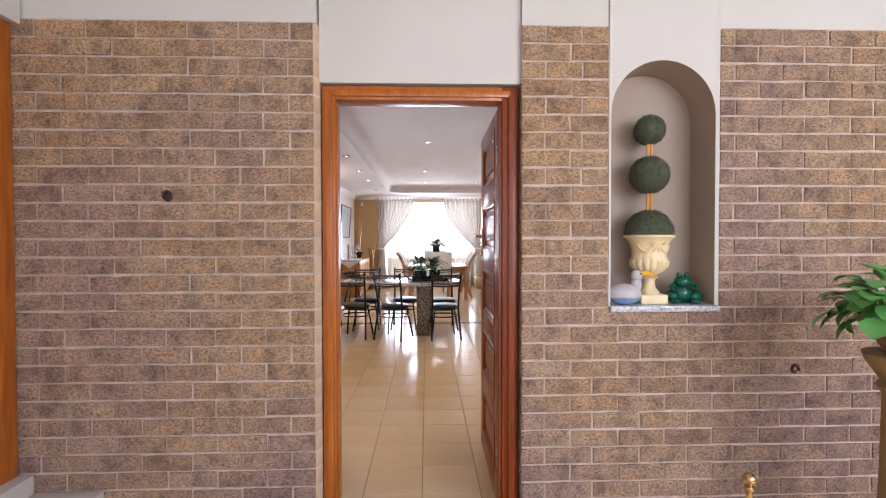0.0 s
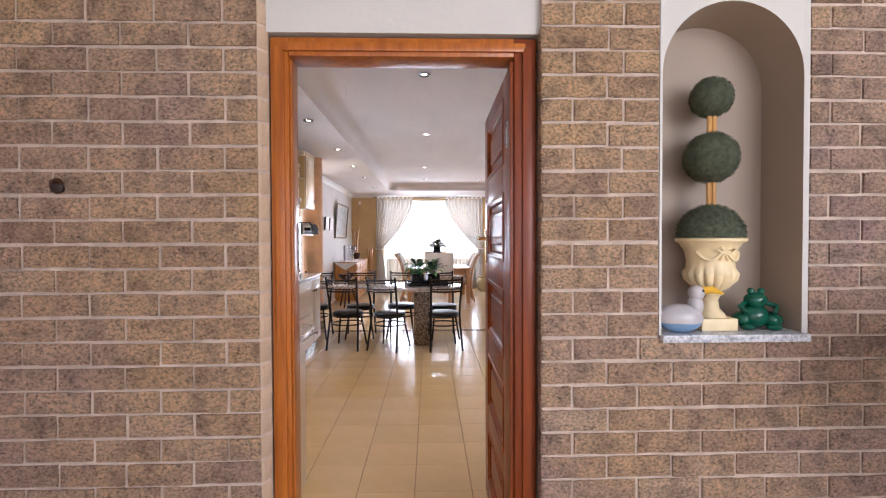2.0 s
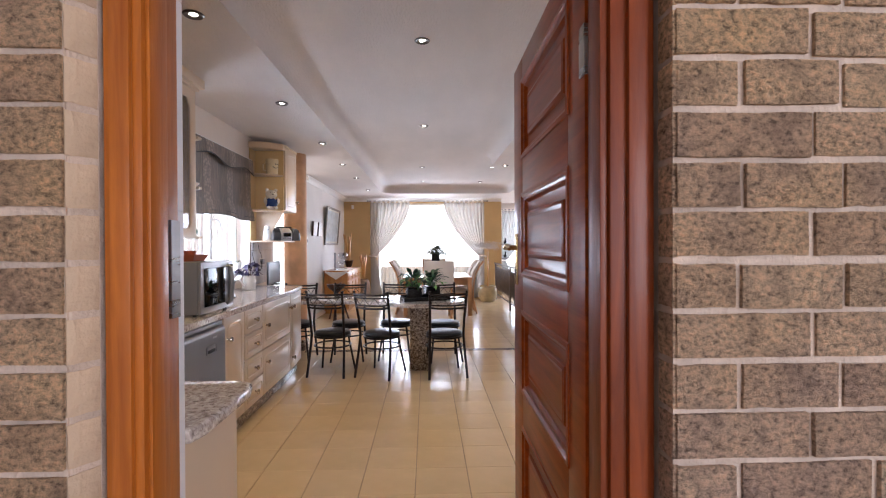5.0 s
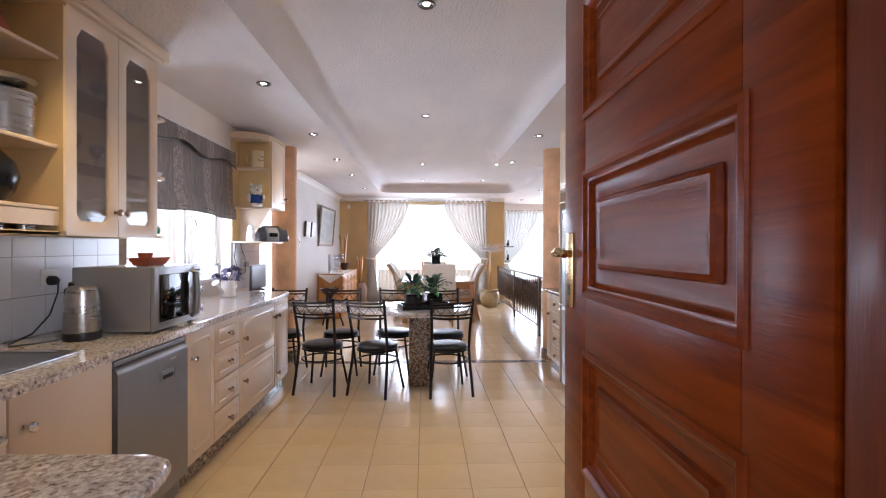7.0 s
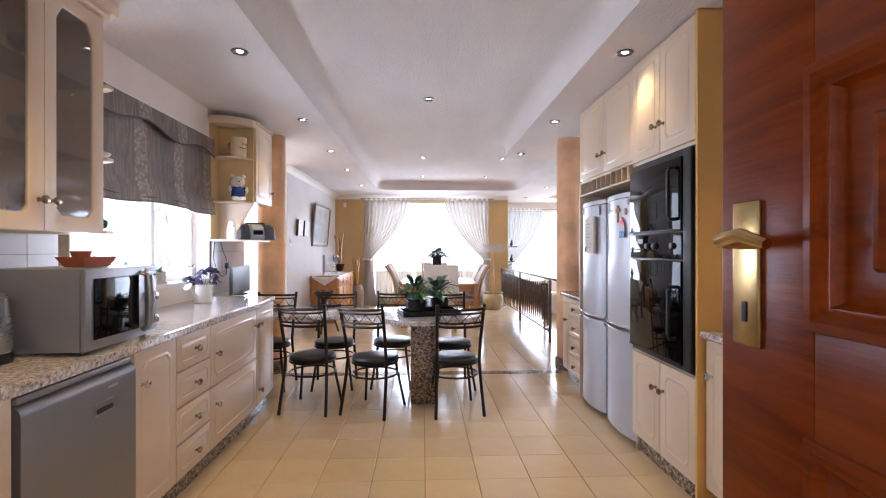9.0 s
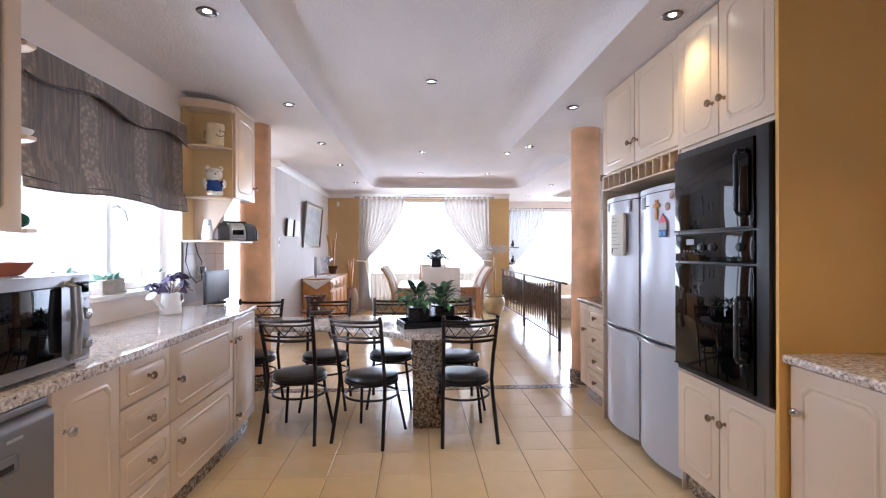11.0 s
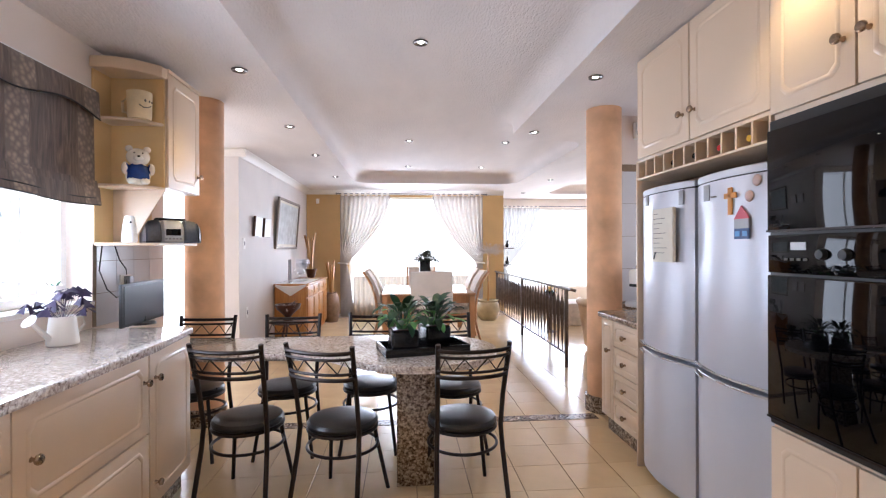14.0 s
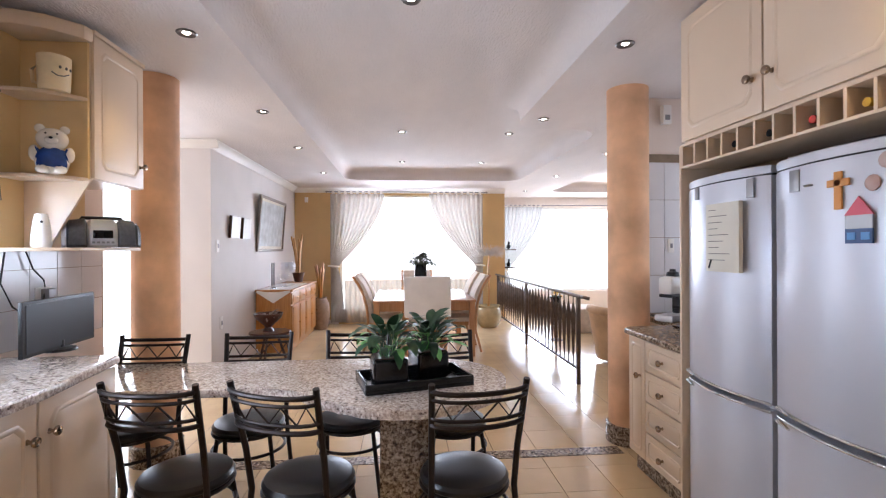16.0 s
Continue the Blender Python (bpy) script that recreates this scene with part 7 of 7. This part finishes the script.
# lounge
sf = thing("sofa", pose(4.4, 11.6, 0, 0, 0, 90), "tan leather sofa with rolled arms", "sofa")
part("base", boxes((-0.6, 0.6, -0.42, 0.42, 0.06, 0.42), bevel=0.03), SOFA, sf)
for s in (-1, 1):
    bm = bmesh.new()
    box(bm, s * 0.72 - 0.12, s * 0.72 + 0.12, -0.45, 0.45, 0.04, 0.56, 0.04, 3)
    tube(bm, [(s * 0.74, -0.46, 0.62), (s * 0.74, 0.46, 0.62)], 0.16, 18)
    part("arm", bm, SOFA, sf, "rolled leather arm")
    part("seat_cushion", boxes((s * 0.3 - 0.295, s * 0.3 + 0.295, -0.42, 0.3, 0.42, 0.56), bevel=0.05), SOFA, sf)
    part("back_cushion", boxes((s * 0.3 - 0.295, s * 0.3 + 0.295, 0.2, 0.44, 0.5, 0.95), bevel=0.08), SOFA, sf)
def armchair():
    """A barrel-backed leather chair: a tapered shell open at the front, a rolled rim and a seat cushion."""
    root = thing("armchair", pose(2.88, 10.45, 0, 0, 0, 35), "tan leather barrel armchair with a rolled rim", "armchair")
    bm = bmesh.new()
    n, shell = 28, []
    for r, z in ((0.40, 0.05), (0.43, 0.25), (0.47, 0.50), (0.50, 0.66), (0.42, 0.68), (0.38, 0.50), (0.36, 0.30), (0.34, 0.05)):
        shell.append([bm.verts.new((r * math.cos(a), r * math.sin(a), z)) for a in [radians(-235 + 290 * i / n) for i in range(n + 1)]])
    for u, v in zip(shell, shell[1:] + shell[:1]):
        for i in range(n):
            bm.faces.new((u[i], u[i + 1], v[i + 1], v[i]))
    for i in (0, n):
        bm.faces.new([row[i] for row in shell])
    part("shell", bm, SOFA, root, "curved leather back and arms")
    part("rolled_rim", tube(bmesh.new(), [(0.465 * math.cos(a), 0.465 * math.sin(a), 0.67) for a in [radians(-235 + 290 * i / n) for i in range(n + 1)]], 0.055, 12), SOFA, root)
    part("seat_cushion", lathe(bmesh.new(), [(0, 0.06), (0.335, 0.06), (0.335, 0.40), (0.31, 0.45), (0, 0.47)], 28), SOFA, root)
    return root


armchair()
alarm = thing("alarm_box", pose(2.08, 8.205, 2.43), "small white plastic alarm box high on the wall", "alarm box")
part("case", boxes((-0.035, 0.035, -0.05, 0, 0, 0.15), bevel=0.008), WHITE, alarm)
part("lens", boxes((-0.02, 0.02, -0.054, -0.049, 0.03, 0.07), bevel=0.002), GREY_STEEL, alarm)
solid("ottoman", boxes((-0.35, 0.35, -0.35, 0.35, 0.0, 0.42), bevel=0.05), UPHOLSTERY, "cream upholstered ottoman in the lounge", "ottoman", m=pose(3.1, 12.8, 0))
for z in (1.05, 1.42):
    sh = thing("wall_shelf", pose(2.052, 14.35, z), "small dark floating shelf at the wall corner", "shelf", "floating shelves")
    part("board", boxes((0, 0.28, -0.12, 0.12, 0, 0.025), bevel=0.003), DARK_WOOD, sh)
    bm = bmesh.new()
    blob(bm, (0, 0, 0.05), 0.05, (1, 1, 0.9), 2, 0.15)
    blob(bm, (0.01, 0, 0.12), 0.032, (0.8, 0.8, 1.4), 2, 0.15)
    solid("ornament", bm, BLACK_CERAMIC, "small dark seated ornament on a floating shelf", "ornament", "ornaments on the shelves", m=pose(2.052 + 0.15, 14.35, z + 0.026))
lt = thing("potted_plant", pose(2.42, 11.95, 0.0), "yellow flowers in a black pot on a lounge stand", "potted plant")
part("stand", lathe(bmesh.new(), [(0, 0), (0.14, 0), (0.03, 0.03), (0.03, 0.48), (0.16, 0.5), (0.16, 0.52), (0, 0.52)], 20), DARK_WOOD, lt)
part("pot", lathe(bmesh.new(), [(0, 0.521), (0.07, 0.521), (0.085, 0.70), (0, 0.69)], 20), BLACK_CERAMIC, lt)
part("flowers", foliage(random.Random(3), 30, (0, 0, 0.69), 0.06, 0.04, 0.05, (0.3, 1.4), (0.4, 1.4), 0.07), YELLOW, lt)
part("leaves", foliage(random.Random(4), 24, (0, 0, 0.69), 0.08, 0.03, 0.05, (0.1, 1.0), (0.4, 1.4), 0.04), LEAF, lt)

# ---------------------------------------------------------------- downlights
BEZEL = plain("dark_nickel", rgb("6a6462"), 0.3, 0.85, var=0.1)


def downlight():
    root = thing("downlight", pose(0, 0, 0), "round grey metal recessed ceiling downlight, lit", "downlight", "recessed downlights")
    part("bezel", lathe(bmesh.new(), [(0.026, -0.001), (0.052, -0.001), (0.055, -0.005), (0.048, -0.012), (0.036, -0.010), (0.025, -0.003)], 24), BEZEL, root, "grey metal bezel")
    part("lamp", lathe(bmesh.new(), [(0, -0.010), (0.012, -0.009), (0.02, -0.004), (0.024, -0.0015), (0, -0.001)], 20), BULB, root, "lit halogen lamp")
    return root


dl = downlight()
# (1.29, 4.05) is unseen: mirrored from x -1.17 to brighten the oven's side panel.
spots = [(-1.18, 5.69, LOW), (-1.18, 7.30, LOW), (-1.20, 8.80, LOW), (-1.21, 10.25, LOW), (-1.22, 12.1, LOW), (-1.17, 4.1, LOW), (0.05, 4.86, HIGH), (0.05, 7.24, HIGH), (0.0, 10.24, HIGH), (0.0, 12.18, HIGH),
         (1.29, 4.05, LOW), (1.29, 5.60, LOW), (1.30, 7.26, LOW), (1.30, 8.87, LOW), (1.29, 10.25, HIGH), (1.28, 12.20, HIGH), (2.57, 10.39, LOW), (2.54, 12.26, LOW), (2.54, 14.24, LOW)]
dl.matrix_world = pose(*spots[0])
for s in spots[1:]:
    copy_thing(dl, pose(*s))
# The first beam belongs to the unseen, added downlight.
for x, y, z, w in ((1.29, 4.05, LOW, 26), (1.29, 5.60, LOW, 19), (-1.18, 5.69, LOW, 19), (-1.18, 7.30, LOW, 24), (-1.17, 4.1, LOW, 52), (0.05, 4.86, HIGH, 21), (1.30, 7.26, LOW, 7), (0.05, 7.24, HIGH, 12)):
    lamp = new("downlight_beam", bpy.data.lights.new("downlight_beam", "SPOT"))
    lamp.data.energy, lamp.data.spot_size, lamp.data.spot_blend, lamp.data.shadow_soft_size, lamp.data.color = w, radians(105), 0.8, 0.03, (1, 0.70, 0.32)
    lamp.matrix_world = look((x, y, z - 0.03), (x, y, 0))

# ---------------------------------------------------------------- niche and hall
ROWY = FACE + 0.105
topi = thing("topiary", pose(1.133, ROWY, 1.055), "three-ball dark boxwood topiary in an ivory urn", "topiary")


def urn():
    prof = [(0, 0), (0.0, 0.045), (0.055, 0.045), (0.05, 0.055), (0.032, 0.075), (0.027, 0.105), (0.034, 0.122), (0.045, 0.126), (0.03, 0.134), (0.055, 0.15), (0.085, 0.18), (0.09, 0.205), (0.082, 0.225), (0.08, 0.25), (0.088, 0.29), (0.105, 0.315), (0.118, 0.323), (0.12, 0.333), (0.11, 0.336), (0.0, 0.325)]
    bm = lathe(bmesh.new(), prof[1:], 96)
    for v in bm.verts:
        if 0.14 < v.co.z < 0.206:
            a = math.atan2(v.co.y, v.co.x)
            k = 1 + 0.13 * abs(math.sin(a * 8)) ** 0.7 - 0.07
            v.co.x *= k
            v.co.y *= k
    box(bm, -0.066, 0.066, -0.066, 0.066, 0, 0.044, 0.004)
    return bm


part("urn", urn(), IVORY, topi, "fluted ivory resin urn with a bow garland")
bm = bmesh.new()
for s in (-1, 1):
    tube(bm, [(math.sin(a) * 0.088 * s, -math.cos(a) * 0.088, 0.285 - 0.03 * math.sin(math.pi * min(1, t))) for t, a in [(i / 8, 0.1 + 0.12 * i) for i in range(9)]], 0.006, 6)
    tube(bm, [(0, -0.092, 0.288), (s * 0.018, -0.096, 0.302), (s * 0.034, -0.09, 0.295), (s * 0.018, -0.095, 0.284), (0, -0.092, 0.286)], 0.005, 6)
    tube(bm, [(0, -0.09, 0.285), (s * 0.014, -0.086, 0.255)], 0.005, 6)
part("garland", bm, IVORY, topi)


def clipped(z, r, seed, dome=False):
    rg = random.Random(seed)
    bm = blob(bmesh.new(), (0, 0, z), r * 0.95, sub=3, rough=0.04, freq=9)
    if dome:
        for v in bm.verts:
            v.co.z = max(v.co.z, z - 0.012)
    for i in range(2600 if r > 0.08 else 1700):
        u, a = rg.uniform(-0.08 if dome else -1, 1), rg.uniform(0, 6.28)
        q = math.sqrt(1 - u * u)
        d = Vector((q * math.cos(a), q * math.sin(a), u))
        p = Vector((0, 0, z)) + d * r * rg.uniform(0.93, 1.0)
        t1 = d.orthogonal().normalized()
        t1 = (Matrix.Rotation(rg.uniform(0, 6.28), 3, d) @ t1 + d * rg.uniform(0.1, 0.9)).normalized() * rg.uniform(0.005, 0.010)
        t2 = t1.cross(d).normalized() * 0.003
        bm.faces.new((bm.verts.new(p - t2), bm.verts.new(p + t2), bm.verts.new(p + t1)))
    return bm


for z, r, dm, sd_ in ((0.345, 0.117, True, 1), (0.632, 0.096, False, 2), (0.853, 0.075, False, 3)):
    ob = part("clipped_ball", clipped(z, r, sd_, dm), LEAF_DRY, topi, "dense clipped dark green ball", None, False)
for z0, z1 in ((0.455, 0.54), (0.722, 0.784)):
    for k in range(3):
        a = k * 2.1 - 0.6
        part("stem", tube(bmesh.new(), [(0.010 * math.cos(a), 0.010 * math.sin(a), z0), (0.010 * math.cos(a), 0.010 * math.sin(a), z1)], 0.009, 8), BAMBOO, topi, "pale bamboo stem")

du = thing("bird_figurine", pose(0.978, ROWY - 0.075, 1.055, 0, 0, -6) @ Matrix.Scale(1.12, 4), "white and blue ceramic bird with a yellow beak", "figurine")


def bird():
    bm = bmesh.new()
    blob(bm, (0, 0, 0.045), 0.05, (1.45, 0.9, 0.92), 3)
    blob(bm, (0.05, 0, 0.085), 0.03, (0.8, 0.8, 1.2), 2)
    blob(bm, (0.052, 0, 0.125), 0.026, (1, 0.9, 1), 2)
    blob(bm, (-0.07, 0, 0.06), 0.03, (1.2, 0.7, 0.5), 2)
    for f in bm.faces:
        if f.calc_center_median().z < 0.032:
            f.material_index = 1
    return bm


part("body", bird(), [BIRD_WHITE, plain("pale_blue_glaze", rgb("6f8fb4"), 0.3, var=0.2, scale=20)], du)
part("beak", tube(bmesh.new(), [(0.068, 0, 0.132), (0.10, 0, 0.136), (0.135, 0, 0.122)], [0.013, 0.011, 0.003], 10), YELLOW, du, "yellow beak")
bm = bmesh.new()
for s in (-1, 1):
    blob(bm, (0.064, s * 0.021, 0.134), 0.0045, (1, 1, 1), 1)
part("eyes", bm, BLACK_CERAMIC, du)


def frog():
    bm = bmesh.new()
    blob(bm, (0, 0, 0.045), 0.05, (1.05, 0.9, 0.9), 3)
    blob(bm, (0.0, -0.01, 0.105), 0.035, (1.15, 1, 0.85), 3)
    for s in (-1, 1):
        blob(bm, (s * 0.018, -0.012, 0.138), 0.013, sub=2)
        blob(bm, (s * 0.05, -0.01, 0.035), 0.034, (0.9, 1.25, 0.85), 2)
        blob(bm, (s * 0.045, -0.05, 0.012), 0.02, (1.4, 1.2, 0.6), 2)
        tube(bm, [(s * 0.035, -0.01, 0.095), (s * 0.062, -0.03, 0.085), (s * 0.05, -0.045, 0.06)], 0.010, 8)
    blob(bm, (0.07, 0.0, 0.03), 0.03, (1, 1, 0.9), 2)
    return bm


solid("frog_figurine", frog(), GREEN_GLAZE, "dark green glazed frog figurine on the niche sill", "figurine", m=pose(1.298, ROWY - 0.005, 1.055, 0, 0, -8))

ped = thing("plant_pedestal", pose(1.77, 1.68, 0), "carved brown wooden pedestal for a plant", "pedestal")
part("column", lathe(bmesh.new(), [(0, 0), (0.15, 0), (0.15, 0.06), (0.11, 0.09), (0.10, 0.12), (0.085, 0.5), (0.08, 0.80), (0.10, 0.83), (0.085, 0.85), (0.13, 0.92), (0.14, 0.95), (0, 0.95)], 28), plain("brown_stained_pedestal", rgb("8a7148"), 0.5, var=0.2, scale=8), ped)
hp = thing("potted_plant", pose(1.77, 1.68, 0.951), "trailing bright green plant in a brown bowl pot", "potted plant")
part("pot", lathe(bmesh.new(), [(0, 0), (0.07, 0), (0.14, 0.10), (0.15, 0.14), (0.135, 0.14), (0.1, 0.10), (0, 0.09)], 28), plain("brown_clay_pot", rgb("8d6f4a"), 0.6, var=0.2), hp)
part("leaves", foliage(random.Random(31), 150, (0, 0, 0.14), 0.085, 0.085, 0.12, (-0.2, 1.4), (0.5, 1.9), 0.13), LEAF_LIGHT, hp, "broad bright green leaves")
stand = thing("brass_stand", pose(1.135, 1.62, 0), "slim brass stand with a ball finial", "stand")
part("pole", lathe(bmesh.new(), [(0, 0), (0.10, 0), (0.10, 0.01), (0.012, 0.03), (0.010, 0.505), (0.016, 0.51), (0.016, 0.52), (0.009, 0.525)], 18), BRASS, stand)
part("finial", blob(bmesh.new(), (0, 0, 0.545), 0.022, sub=3), BRASS, stand)
for x, z in ((-1.155, 1.575), (1.80, 0.745)):
    vessel("wall_plug", pose(x, FACE - 0.006, z, 90, 0, 0), [(0.024, -0.004), (0.02, 0.006), (0.012, 0.004), (0.008, -0.004)], DARK_WOOD, "dark plugged hole in the brick wall", "plug", "", 14)
bd = structure("backdrop", [(-4.0, 6.8, 17.4, 17.42, -0.2, 4.5), (-4.42, -4.40, 2.0, 9.0, -0.2, 4.5), (-7, -2.2, 12.2, 12.22, -0.2, 4.0)], glow("hazy_daylight", (1.0, 0.99, 0.98), 1.9), "hazy white daylight outside the windows", "backdrop")

solid("wall_peg", lathe(bmesh.new(), [(0.0, 0), (0.012, 0), (0.012, 0.012), (0.018, 0.02), (0.019, 0.028), (0.013, 0.034), (0, 0.036)], 18), plain("dark_brown_rubber", rgb("2c2019"), 0.6, var=0.2), "round dark brown rubber peg on the brick wall", "peg", m=pose(-1.140, FACE + 0.004, 1.562, 90, 0, 0))


# ---------------------------------------------------------------- pieces: bricks and tiles
def brick_meshes(w, h, d, count, mt=None):
    out = []
    for k in range(count):
        bm = bmesh.new()
        nx, nz = 5, 3
        grid = {}
        for i in range(nx + 1):
            for j in range(nz + 1):
                edge = i in (0, nx) or j in (0, nz)
                x, z = w * i / nx, h * j / nz
                jx = (noise.noise(Vector((k * 7.1, i * 1.3, j * 2.1))) * 0.004) if edge else 0
                y = 0.003 if edge else -0.001 + noise.noise(Vector((i * 1.7, j * 1.9, k * 5.3))) * 0.006
                grid[i, j] = bm.verts.new((x + jx * 0.4, y, z + jx * 0.7))
        for i in range(nx):
            for j in range(nz):
                bm.faces.new((grid[i, j], grid[i + 1, j], grid[i + 1, j + 1], grid[i, j + 1]))
        rim = [grid[i, 0] for i in range(nx)] + [grid[nx, j] for j in range(nz)] + [grid[i, nz] for i in range(nx, 0, -1)] + [grid[0, j] for j in range(nz, 0, -1)]
        back = [bm.verts.new((v.co.x, d, v.co.z)) for v in rim]
        for i in range(len(rim)):
            j = (i + 1) % len(rim)
            bm.faces.new((rim[i], back[i], back[j], rim[j]))
        out.append(finish("brick", bm, mt or BRICK))
    return out


def lay_bricks():
    course, joint, top = 0.0829, 0.0115, 2.370
    whole, half = brick_meshes(0.2165, course - joint, 0.03, 12), brick_meshes(0.104, course - joint, 0.03, 8)
    single, rest = [], bmesh.new()
    rng = random.Random(4)
    for row in range(28):
        z = top - (row + 1) * course + joint / 2
        if z < -0.03:
            continue
        odd = row % 2
        spans = [(-1.895, -0.488, (-0.600, -0.715)[odd], 0.2275)]
        if z + course < 1.06:
            spans.append((0.478, 2.98, (0.590, 0.712)[odd], 0.2285))
        else:
            spans += [(0.478, 0.892, (0.590, 0.710)[odd], (0.172, 0.25)[odd]), (1.422, 2.98, (1.496, 1.610)[odd], 0.2285)]
        for x0, x1, anchor, pitch in spans:
            k0 = math.floor((x0 - anchor) / pitch)
            inner = [anchor + k * pitch + rng.uniform(-0.004, 0.004) for k in range(k0, k0 + 20)]
            cuts = [x0] + [x for x in inner if x0 + 0.05 < x < x1 - 0.05] + [x1]
            for a, b in zip(cuts, cuts[1:]):
                gap = joint * rng.uniform(0.8, 1.3)
                use, x = b - a - gap, a + gap / 2
                src, base = (rng.choice(whole), 0.2165) if use > 0.15 else (rng.choice(half), 0.104)
                m = Matrix.LocRotScale((x, FACE - rng.uniform(0, 0.004), z + rng.uniform(-0.002, 0.002)), Euler((0, radians(rng.uniform(-0.5, 0.5)), 0)), (use / base, 1, 1))
                if x < 1.65 and z > 0.15:
                    single.append((src, m))
                else:
                    tmp = bmesh.new()
                    tmp.from_mesh(src)
                    tmp.transform(m)
                    me = bpy.data.meshes.new("tmp")
                    tmp.to_mesh(me)
                    tmp.free()
                    rest.from_mesh(me)
                    bpy.data.meshes.remove(me)
    for src, m in single:
        ob = new("brick", src)
        ob.parent = core
        ob.matrix_local = m
    ob = part("bricks", rest, BRICK, core)
    tagged(ob, "rough face bricks of the wall", kind="stuff")
    # bricks that turn into the reveals on both sides of the door
    rev, cham = brick_meshes(0.05 - 0.002, course - joint, 0.012, 4), brick_meshes(0.047, course - joint, 0.010, 4, WORN_BRICK)
    for row in range(28):
        z = top - (row + 1) * course + joint / 2
        if z < 0:
            continue
        ob = new("brick", cham[row % 4])
        ob.parent = core
        ob.matrix_local = pose(-0.488, FACE + 0.004, z, 0, 0, 60)
        if z < 2.05:
            ob = new("brick", rev[row % 4])
            ob.parent = core
            ob.matrix_local = pose(0.4745, FACE + 0.052, z, 0, 0, -90)


lay_bricks()


def lay_tiles():
    p, joint, cross = 0.317, 0.004, 0.0016
    bm = box(bmesh.new(), joint / 2, p - joint / 2, cross / 2, p - cross / 2, -0.008, 0.0, 0.0015, 1)
    src = finish("tile", bm, TILE, False)
    far = bmesh.new()
    n = 0
    for j in range(-18, 44):
        y = 2.27 + p * j
        for i in range(-18, 21):
            x = 0.003 + p * i
            inside = (y > 2.2 and -5.3 < x < 6.1 and y < 15.4 and not (x < -2.5 and y < 7.6) and not (x > 2.9 and y < 8.0)) or (y <= 2.2 and -2.2 < x < 3.0 and y > -2.5)
            if not inside:
                continue
            if -1.6 < x < 1.6 and 2.2 < y < 9.4 and n < 300:
                ob = new("tile", src)
                ob.parent = floor
                ob.matrix_local = pose(x, y, 0)
                n += 1
            else:
                vs = [far.verts.new((x + a, y + b, 0.0)) for a, b in ((joint / 2, cross / 2), (p - joint / 2, cross / 2), (p - joint / 2, p - cross / 2), (joint / 2, p - cross / 2))]
                far.faces.new(vs)
    ob = part("tiles", far, TILE, floor, "", None, False)
    tagged(ob, "polished cream floor tiles", kind="stuff")


lay_tiles()


strip = structure("floor_border", [(-1.55, 1.55, 7.82, 7.94, -0.002, 0.004)], GRANITE_DARK, "granite border strip set across the floor", "floor")
